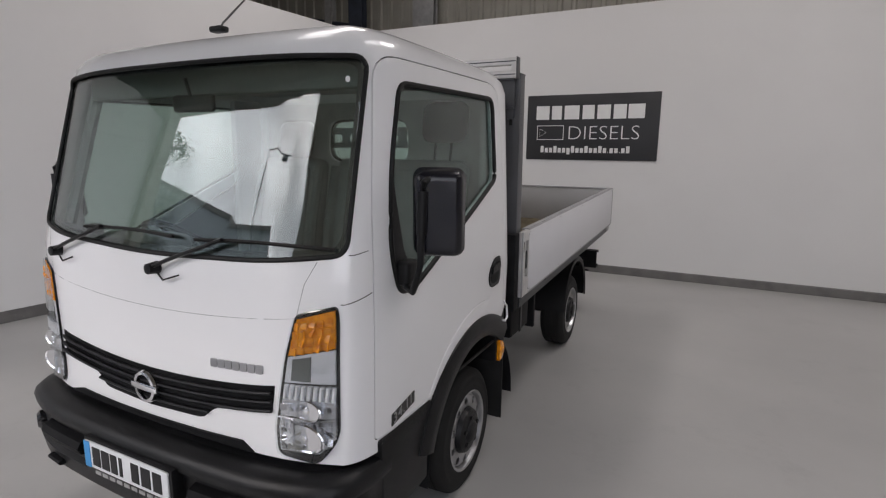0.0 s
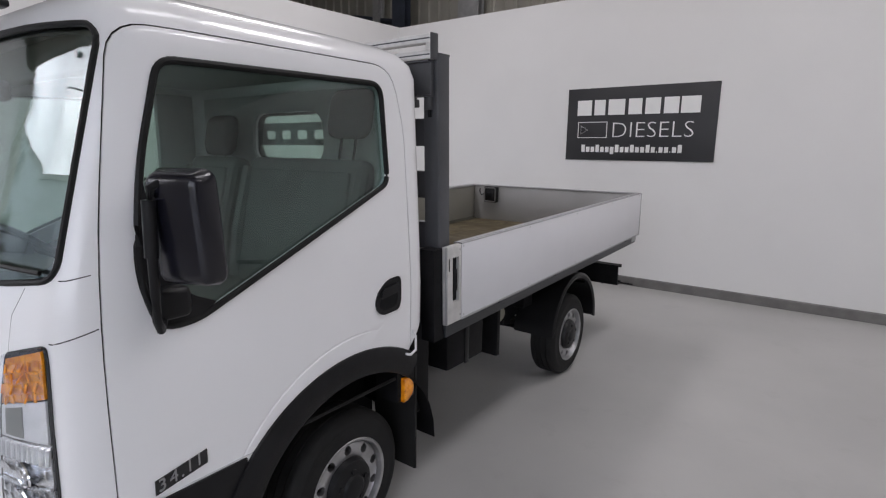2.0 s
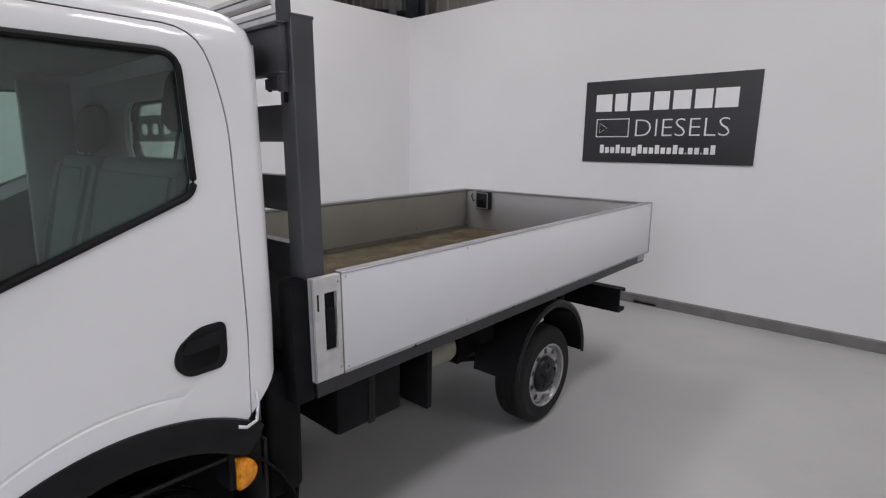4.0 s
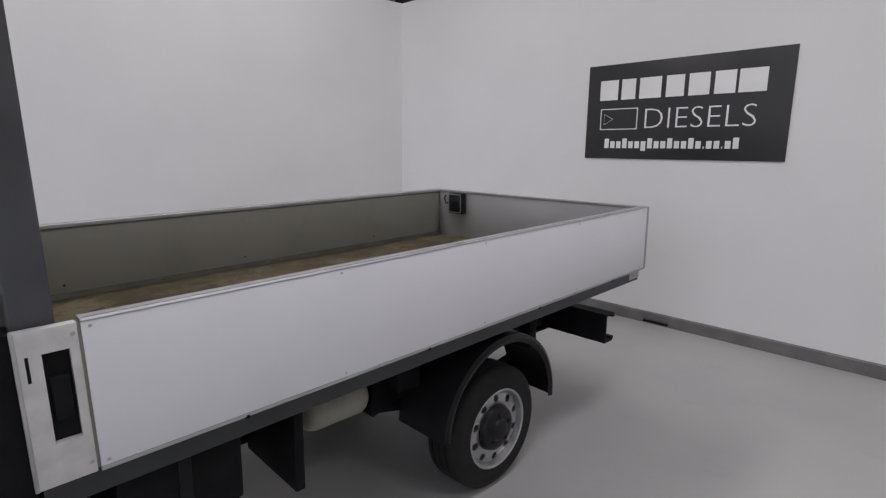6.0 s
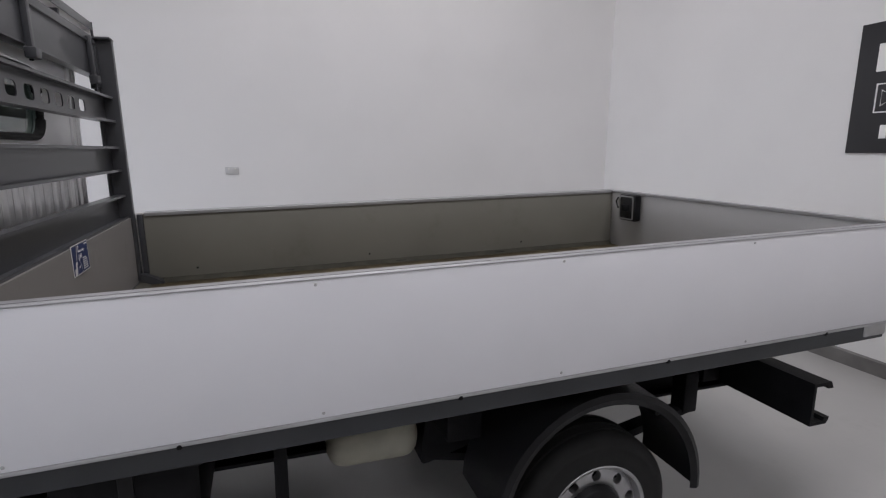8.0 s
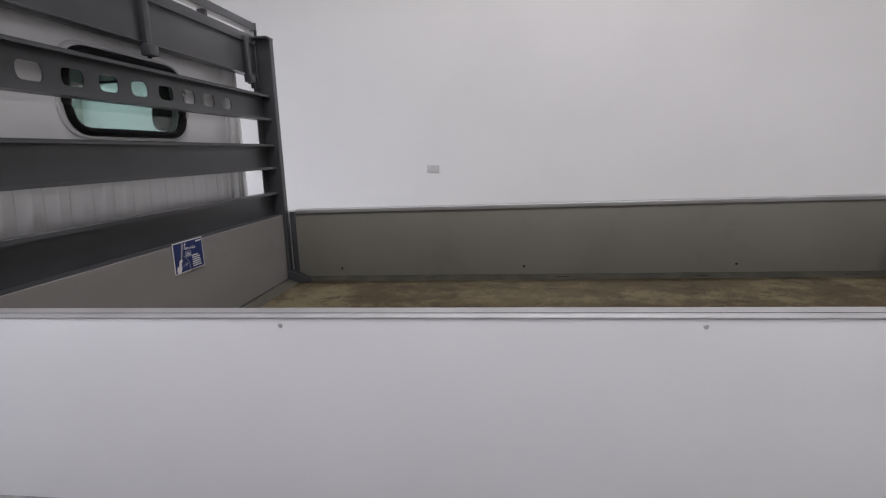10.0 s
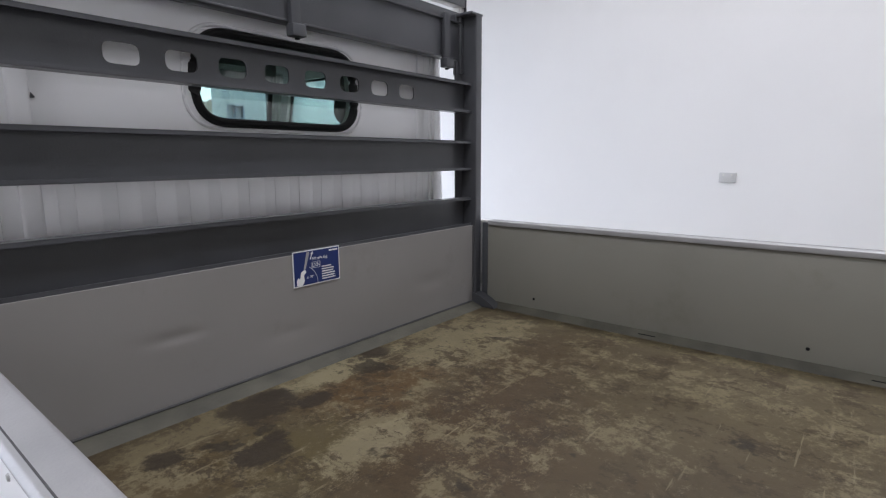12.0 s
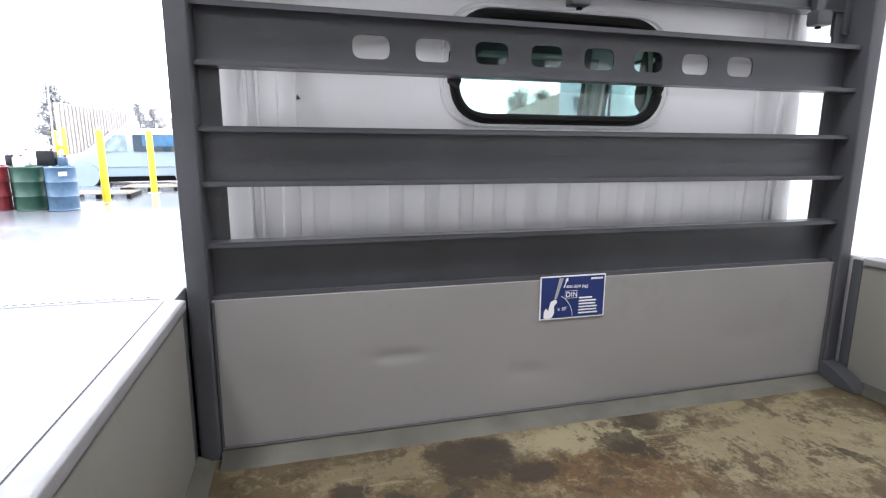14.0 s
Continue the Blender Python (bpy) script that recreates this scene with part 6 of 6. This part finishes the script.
FRONT_SET, REAR_SET = wheel_meshes(0.074), wheel_meshes(0.066)
for s in (1, -1):
    for y, sett, x in ((1.285, FRONT_SET, 0.815), (3.82, REAR_SET, 0.782)):
        m = Matrix.Translation((s * x, y, 0.335)) @ (Matrix.Identity(4) if s > 0 else Matrix.Rotation(math.pi, 4, "Z"))
        tyre, rim, hub, disc = sett
        w = part("wheel", rim, None, truck, "silver steel wheel with ten round holes")
        w.matrix_basis = m
        for nm, me, lb in (("tyre", tyre, "black rubber tyre"), ("hub_cap", hub, "black plastic hub cap"), ("brake_drum", disc, "black brake drum")):
            o = new(nm, me)
            o.parent = w
            tagged(o, lb)

# ---------------------------------------------------------------- the yard outside
yard = box(-300, 300, -400, FY - 0.02, -0.3, -0.004)
thing("ground", yard, CONCRETE, "wet pale concrete yard", "ground", kind="structure", smooth=False)
bm = box(-300, 300, 9.3, 300, -0.3, -0.02)
thing("ground", bm, CONCRETE, "plain ground behind the hall", "ground", kind="structure", smooth=False)


def drum(x, y, mat, label):
    d = root("oil_drum", (x, y, 0), label, "drum", "drums in the yard")
    prof = [(0.0, 0.0), (0.29, 0.0), (0.30, 0.015), (0.287, 0.03), (0.287, 0.29), (0.302, 0.31), (0.287, 0.33), (0.287, 0.60), (0.302, 0.62), (0.287, 0.64), (0.287, 0.90), (0.302, 0.92), (0.30, 0.935), (0.285, 0.935), (0.28, 0.92), (0.0, 0.92)]
    part("drum_body", moved(lathe(prof, "z", 36), Matrix.Translation((x, y, 0))), mat, d)
    part("bung", cyl((x + 0.18, y, 0.92), (x + 0.18, y, 0.95), 0.03, 12), PALE_STEEL, d)
    return d


DR = [(6.46, -10.32, DRUM_GREEN, "green steel oil drum on wet concrete"), (5.78, -10.18, DRUM_BLUE, "blue steel oil drum with a pale label"), (7.14, -10.35, DRUM_RED, "red steel oil drum on wet concrete"), (6.12, -10.86, DRUM_BLUE, "blue steel oil drum behind the others"), (6.78, -10.95, DRUM_GREEN, "green steel oil drum behind the others"), (7.44, -10.95, DRUM_RED, "red steel oil drum behind the others")]
for x, y, mt_, lb in DR:
    drum(x, y, mt_, lb)
thing("drum_label", moved(box(-0.075, 0.075, -0.003, 0.003, -0.045, 0.045, 0.002), Matrix.Translation((5.645, -9.919, 0.80)) @ Matrix.Rotation(radians(27), 4, "Z")), SIGN_WHITE, "pale paper label on a blue drum", "label")


def jerrycan(x, y, z, w, h, mat, label):
    j = root("jerrycan", (x, y, z), label, "canister", "canisters on the drums")
    b = box(x - w / 2, x + w / 2, y - w * 0.3, y + w * 0.3, z, z + h, 0.03, segs=3)
    part("can_body", b, mat, j)
    part("cap", cyl((x - w * 0.28, y, z + h - 0.005), (x - w * 0.28, y, z + h + 0.04), 0.03, 12), DRUM_RED, j)
    part("handle", tube([(x - w * 0.05, y, z + h - 0.01), (x, y, z + h + 0.04), (x + w * 0.3, y, z + h + 0.035), (x + w * 0.36, y, z + h - 0.01)], 0.012, 6), mat, j)


jerrycan(6.24, -10.80, 0.925, 0.36, 0.34, BLACK_PLASTIC, "black plastic jerrycan on a drum")
jerrycan(6.70, -10.80, 0.925, 0.28, 0.34, CAN_WHITE, "milky white canister on a drum")
jerrycan(6.98, -10.95, 0.925, 0.24, 0.24, BLACK_PLASTIC, "dark plastic canister on a drum")
jerrycan(5.95, -10.82, 0.925, 0.20, 0.20, DRUM_BLUE, "small blue canister on a drum")
jerrycan(6.60, -10.34, 0.925, 0.20, 0.22, CAN_WHITE, "milky white canister on a drum")


def bollard(x, y, h, label):
    b = root("bollard", (x, y, 0), label, "bollard", "yellow posts in the yard")
    part("post", moved(lathe([(0.085, -0.05), (0.085, h - 0.06), (0.07, h - 0.02), (0.0, h)], "z", 20), Matrix.Translation((x, y, 0))), YELLOW, b)
    part("foot_plate", box(x - 0.14, x + 0.14, y - 0.14, y + 0.14, -0.01, 0.012, 0.004), PALE_STEEL, b)
    part("cap", moved(lathe([(0.045, h - 0.02), (0.04, h + 0.06), (0.0, h + 0.07)], "z", 14), Matrix.Translation((x, y, 0))), PALE_STEEL, b)


bollard(5.30, -11.30, 1.75, "tall yellow steel protection post")
bollard(4.78, -13.55, 1.75, "tall yellow steel protection post")
# twin posts with a rail behind the drums
gp = root("guard_rail", (10.3, -22.5, 0), "yellow twin-post guard rail", "guard rail")
for k in (0.0, 0.36):
    part("post", box(10.08 + k, 10.22 + k, -22.6, -22.46, 0, 1.85 - k * 0.4, 0.01), YELLOW, gp)
part("rail", box(10.08, 10.58, -22.62, -22.60, 0.95, 1.09, 0.01), YELLOW, gp)
lp_ = root("pole", (10.5, -22.3, 0), "slim pale pole behind the drums", "pole")
part("shaft", cyl((10.5, -22.3, 0), (10.4, -22.3, 3.7), 0.035, 10), PALE_STEEL, lp_)

# pallets on the ground
for k, (x, y) in enumerate(((5.75, -12.6), (5.0, -14.4))):
    p = root("pallet", (x, y, 0), "weathered wooden pallet lying flat", "pallet", "pallets in the yard")
    for i in range(5):
        part("board", box(x - 0.75, x + 0.75, y - 0.5 + i * 0.22, y - 0.4 + i * 0.22, 0.12, 0.14, 0.003), TIMBER, p)
    for i in range(3):
        part("bearer", box(x - 0.75 + i * 0.70, x - 0.65 + i * 0.70, y - 0.5, y + 0.5, 0.0, 0.12, 0.004), CHASSIS, p)


def arch_tool(cx, cz, r, s, a, b):
    """Round cutter for a wheel arch on one flank of a vehicle."""
    ring = [(cx + r * math.cos(2 * math.pi * i / 24), cz + r * math.sin(2 * math.pi * i / 24)) for i in range(24)]
    return prism(ring, "y", min(s * a, s * b), max(s * a, s * b))


def van():
    v = root("van", (5.6, -17.2, 0), "white panel van with dark side windows", "van")
    m = Matrix.Translation((8.36, -16.90, 0)) @ Matrix.Rotation(math.atan2(-0.10, -0.995), 4, "Z") @ Matrix.Diagonal((1, 1, 0.925, 1))
    # drawn along +x: nose at 0, tail at 4.9; half width 0.95
    side = rounded([(0.0, 0.35), (-0.02, 0.75), (0.12, 0.95), (0.95, 1.12), (1.75, 1.86), (2.1, 1.96), (4.75, 1.94), (4.88, 1.75), (4.9, 0.4), (4.7, 0.3), (0.2, 0.28)], [0.1, 0.15, 0.15, 0.2, 0.2, 0.3, 0.2, 0.1, 0.1, 0.1, 0.1], 6)
    b = prism(side, "y", -0.93, 0.93, 0.03)
    for w in b.verts:
        if w.co.z > 1.0:
            w.co.y *= 1 - 0.12 * (w.co.z - 1.0)
    tools = []
    for cx in (0.92, 3.95):
        for s in (-1, 1):
            tools.append(arch_tool(cx, 0.36, 0.44, s, 0.7, 1.1))
    part("van_body", moved(cut(b, tools), m), VAN_DIMMED, v)
    # Dark block closes the gap underneath in place of the van's shadow.
    part("underbody", moved(box(0.35, 4.6, -0.72, 0.72, 0.10, 0.36, 0.02), m), CHASSIS, v, "dark underside block that stands in for the shadow below")
    for s in (-1, 1):
        y0 = s * 0.875
        for pts, mat_, lb in (([(1.30, 1.16), (1.82, 1.72), (2.15, 1.74), (2.15, 1.16)], PALE_GLASS, "pale front door window"), ([(2.35, 1.16), (2.35, 1.74), (4.7, 1.73), (4.7, 1.16)], DARK_GLASS, "long dark rear side window"), ([(2.62, 1.34), (2.62, 1.72), (4.66, 1.71), (4.66, 1.34)], SKY_GLASS, "upper glass coloured as the sky's blue reflection")):
            out_ = 0.035 if mat_ is not SKY_GLASS else 0.039
            g = prism(rounded(pts, 0.05), "y", y0, y0 + s * out_)
            for w in g.verts:
                w.co.y -= s * 0.10 * (w.co.z - 1.25)
            part("side_glass", moved(g, m), mat_, v, lb)
        for cx in (0.92, 3.95):
            wm = m @ Matrix.Translation((cx, s * 0.868, 0.36)) @ Matrix.Rotation(s * math.pi / 2, 4, "Z")
            wh = part("wheel", moved(lathe([(0.0, 0.06), (0.19, 0.07), (0.21, 0.09), (0.21, -0.08), (0.0, -0.08)], "x", 30), wm), STEEL_RIM, v)
            part("tyre", moved(lathe([(0.205, -0.1), (0.33, -0.1), (0.36, -0.07), (0.36, 0.07), (0.33, 0.1), (0.205, 0.1)], "x", 30), wm), RUBBER, wh)
        part("wing_mirror", moved(box(1.42, 1.52, min(s * 0.92, s * 1.10), max(s * 0.92, s * 1.10), 1.15, 1.40, 0.03), m), BLACK_PLASTIC, v)
        part("head_lamp", moved(box(0.0, 0.25, min(s * 0.6, s * 0.92), max(s * 0.6, s * 0.92), 0.72, 0.9, 0.03), m), LAMP_GREY, v)
        part("rub_strip", moved(box(1.4, 3.5, min(s * 0.93, s * 0.945), max(s * 0.93, s * 0.945), 0.62, 0.68, 0.005), m), VAN_DIMMED, v)
    part("windscreen", moved(prism([(1.02, 1.17), (1.72, 1.82), (1.70, 1.85), (0.98, 1.18)], "y", -0.80, 0.80), m), DARK_GLASS, v, smooth=False)


van()


def parked_car():
    c = root("car", (8.0, -7.4, 0), "white car with a black slatted grille", "car")
    m = Matrix.Translation((6.05, -6.5, 0)) @ Matrix.Rotation(radians(-25), 4, "Z")
    side = rounded([(0.0, 0.25), (-0.02, 0.55), (0.06, 0.78), (0.9, 0.95), (1.7, 1.40), (3.0, 1.42), (3.9, 1.0), (4.3, 0.95), (4.35, 0.3)], [0.1, 0.1, 0.12, 0.3, 0.3, 0.3, 0.3, 0.1, 0.1], 6)
    b = prism(side, "y", -0.85, 0.85, 0.05)
    tools = [arch_tool(cx, 0.30, 0.36, s, 0.6, 1.0) for cx in (0.8, 3.4) for s in (-1, 1)]
    part("car_body", moved(cut(b, tools), m), WHITE_PAINT, c)
    for k in range(4):
        part("grille_slat", moved(box(-0.05, 0.02, -0.45, 0.45, 0.36 + k * 0.06, 0.39 + k * 0.06, 0.006), m), CHASSIS, c)
    for s in (-1, 1):
        part("head_lamp", moved(box(-0.02, 0.2, min(s * 0.55, s * 0.84), max(s * 0.55, s * 0.84), 0.6, 0.74, 0.03), m), LAMP_GREY, c)
        for cx in (0.8, 3.4):
            wm = m @ Matrix.Translation((cx, s * 0.75, 0.30)) @ Matrix.Rotation(s * math.pi / 2, 4, "Z")
            part("wheel", moved(lathe([(0.0, 0.06), (0.2, 0.07), (0.30, 0.09), (0.30, -0.08), (0.0, -0.08)], "x", 30), wm), RUBBER, c)
    part("windscreen", moved(prism([(0.98, 0.99), (1.66, 1.38), (1.62, 1.41), (0.94, 1.01)], "y", -0.68, 0.68), m), DARK_GLASS, c, smooth=False)


parked_car()

# boundary fences of upright sheets
def sheet_fence(x0, y0, x1, y1, h, label):
    """Profiled sheets side by side on a line, a rib on each."""
    fence = root("fence", (x0, y0, 0), label, "fence")
    n, turn = int(math.dist((x0, y0), (x1, y1)) / 0.5), Matrix.Rotation(math.atan2(y1 - y0, x1 - x0), 4, "Z")
    for i in range(n):
        at = Matrix.Translation((x0 + (x1 - x0) * i / n, y0 + (y1 - y0) * i / n, 0)) @ turn
        part("fence_sheet", moved(box(0, 0.5, -0.03, 0.0, 0.05, h + 0.02 * math.sin(i)), at), FENCE_CREAM, fence, smooth=False)
        part("fence_rib", moved(box(0, 0.16, -0.09, -0.03, 0.0, h - 0.04), at), FENCE_CREAM, fence, smooth=False)


sheet_fence(11.13, -24.5, 11.47, -36.1, 2.93, "tall cream profiled steel boundary fence")
sheet_fence(13.0, -50.7, 5.0, -48.6, 2.95, "cream profiled steel fence far behind the van")


def tree(x, y, h, spread_, seed, label, bare=False):
    rnd = random.Random(seed)
    t = root("tree", (x, y, 0), label, "tree", "trees beyond the yard")
    b = bmesh.new()
    tube([(x, y, 0), (x + 0.05 * h * rnd.uniform(-1, 1) * 0.3, y, h * 0.5), (x, y, h * 0.95)], 0.05 * h * 0.35, 8, bm=b)
    tips = []
    for i in range(26):
        z = h * (0.22 + 0.74 * i / 26)
        a = rnd.uniform(0, 6.28)
        r = spread_ * (1.0 - 0.75 * (i / 26)) * rnd.uniform(0.6, 1.1)
        p = (x + r * math.cos(a), y + r * math.sin(a), z + r * rnd.uniform(0.1, 0.5))
        tube([(x, y, z), ((x + p[0]) / 2, (y + p[1]) / 2, (z + p[2]) / 2 + 0.1), p], 0.012 * h * 0.4, 5, bm=b)
        tips += [(x + (p[0] - x) * f, y + (p[1] - y) * f, z + (p[2] - z) * f) for f in (0.45, 0.7, 0.9, 1.05)]
    part("trunk", b, BARK, t)
    verts, faces = [], []
    for q in tips:
        for _ in range(30 if bare else 170):
            d = Vector((rnd.gauss(0, 1), rnd.gauss(0, 1), rnd.gauss(0, 0.8)))
            c = Vector(q) + d * 0.17 * spread_ * 0.8
            u = Vector((rnd.uniform(-1, 1), rnd.uniform(-1, 1), rnd.uniform(-1, 1))).normalized() * (rnd.uniform(0.03, 0.09) if bare else rnd.uniform(0.025, 0.06))
            w = u.orthogonal().normalized() * u.length * 0.45
            k = len(verts)
            verts += [c - u, c + w, c + u, c - w]
            faces.append((k, k + 1, k + 2, k + 3))
    me = bpy.data.meshes.new("crown")
    me.from_pydata([tuple(v) for v in verts], [], faces)
    me.materials.append(HAZED_TWIG if bare else LEAF)
    o = new("crown", me)
    o.parent = t
    o.matrix_parent_inverse = Matrix.Translation(t.location).inverted()
    tagged(o, "", kind="stuff")


tree(12.7, -28.3, 4.1, 0.95, 1, "bare winter tree behind the fence", True)
tree(13.0, -30.6, 3.4, 1.0, 2, "bare winter tree behind the fence", True)
tree(15.3, -46.3, 3.5, 1.3, 3, "bare winter tree behind the fence", True)
tree(13.2, -45.7, 4.0, 1.0, 4, "bare winter tree beyond the fence", True)
tree(12.3, -46.5, 3.7, 1.0, 5, "bare winter tree beyond the fence", True)
tree(-10.25, -5.6, 9.0, 1.9, 6, "tall dark conifer in front of the hall")
tree(-11.6, -4.8, 9.0, 2.2, 7, "tall dark conifer in front of the hall")
tree(-15.0, -34, 4.9, 2.3, 8, "dark evergreen tree beyond the yard")
tree(-18.0, -36, 5.2, 2.3, 9, "dark evergreen tree beyond the yard")

# board fences and neighbouring building
def board_fence(x0, y0, x1, y1, h, label):
    ff = root("fence", (x0, y0, 0), label, "fence")
    n, turn = int(math.dist((x0, y0), (x1, y1)) / 0.22), Matrix.Rotation(math.atan2(y1 - y0, x1 - x0), 4, "Z")
    for i in range(n):
        at = Matrix.Translation((x0 + (x1 - x0) * i / n, y0 + (y1 - y0) * i / n, 0)) @ turn
        part("fence_board", moved(box(0, 0.18, -0.04, 0.0, 0, h + 0.04 * math.sin(i * 1.7)), at), TIMBER, ff, smooth=False)


board_fence(-19.0, -36.0, -6.0, -36.0, 3.1, "weathered vertical board fence at the yard's end")
board_fence(-7.05, -12.1, -10.6, -25.5, 3.0, "weathered vertical board fence beside the pale building")

house = root("house", (-13, -16, 0), "pale rendered building with blue-framed windows", "building")
HWIN = [(-7.75, 0.55, 2.50, 0.42), (-9.3, 0.9, 1.0, 1.2), (-10.6, 0.9, 1.0, 1.2)]
wallb = prism([(-7.0, -12.0), (-11.5, -12.0), (-16.0, -20.5), (-11.7, -20.5)], "z", 0, 5.45)
part("house_wall", cut(wallb, [box(x - w_ / 2, x + w_ / 2, -12.2, -11.8, z, z + h_) for x, w_, z, h_ in HWIN]), RENDER_WALL, house, smooth=False)


def pitched(b, low):
    """Lift a prism's top face to a roof pitch that climbs away from the low end."""
    for v in b.verts:
        if v.co.z > 6.0:
            v.co.z += low - 6.5 + 0.20 * (-11.5 - v.co.x) * (1.0 if v.co.y > -15 else 0.7)
    return b


part("house_wall", pitched(prism([(-11.503, -12.0), (-22.0, -12.0), (-26.0, -20.5), (-16.003, -20.5)], "z", 0, 6.5), 5.72), RENDER_WALL, house, smooth=False)
part("roof", prism([(-6.9, -11.9), (-11.45, -11.9), (-16.0, -20.6), (-11.65, -20.6)], "z", 5.452, 5.60), SKIRT, house, "dark flat roof edge", smooth=False)
part("roof", pitched(prism([(-11.46, -11.9), (-22.0, -11.9), (-26.0, -20.6), (-16.0, -20.6)], "z", 6.502, 6.70), 5.725), SKIRT, house, "dark flat roof edge", smooth=False)
for x, w_, z, h_ in HWIN:
    w = part("window", box(x - w_ / 2, x + w_ / 2, -12.16, -12.12, z, z + h_), PALE_GLASS, house, "pale blue-grey window", smooth=False)
    for k in (-w_ / 2, -0.02, w_ / 2 - 0.04):
        part("window_frame", box(x + k, x + k + 0.04, -12.13, -11.98, z, z + h_), DRUM_BLUE, w, smooth=False)
    for k in (0.0, h_ - 0.04):
        part("window_frame", box(x - w_ / 2, x + w_ / 2, -12.125, -11.975, z + k, z + k + 0.04), DRUM_BLUE, w, smooth=False)
# street lamp in front of the hall
LX, LY = -5.75, -7.2
sl = root("street_lamp", (LX, LY, 0), "slim dark street lamp with one arm", "street lamp")
part("pole", tube([(LX, LY, 0), (LX, LY, 3), (LX, LY, 5.85)], 0.03, 10), STEELWORK, sl)
part("arm", tube([(LX, LY, 5.82), (LX + 0.7, LY - 0.1, 5.86), (LX + 1.9, LY - 0.3, 5.70)], 0.018, 8), STEELWORK, sl)
part("lamp_head", box(LX + 1.70, LX + 1.82, LY - 0.32, LY - 0.24, 5.56, 5.70, 0.025), STEELWORK, sl)
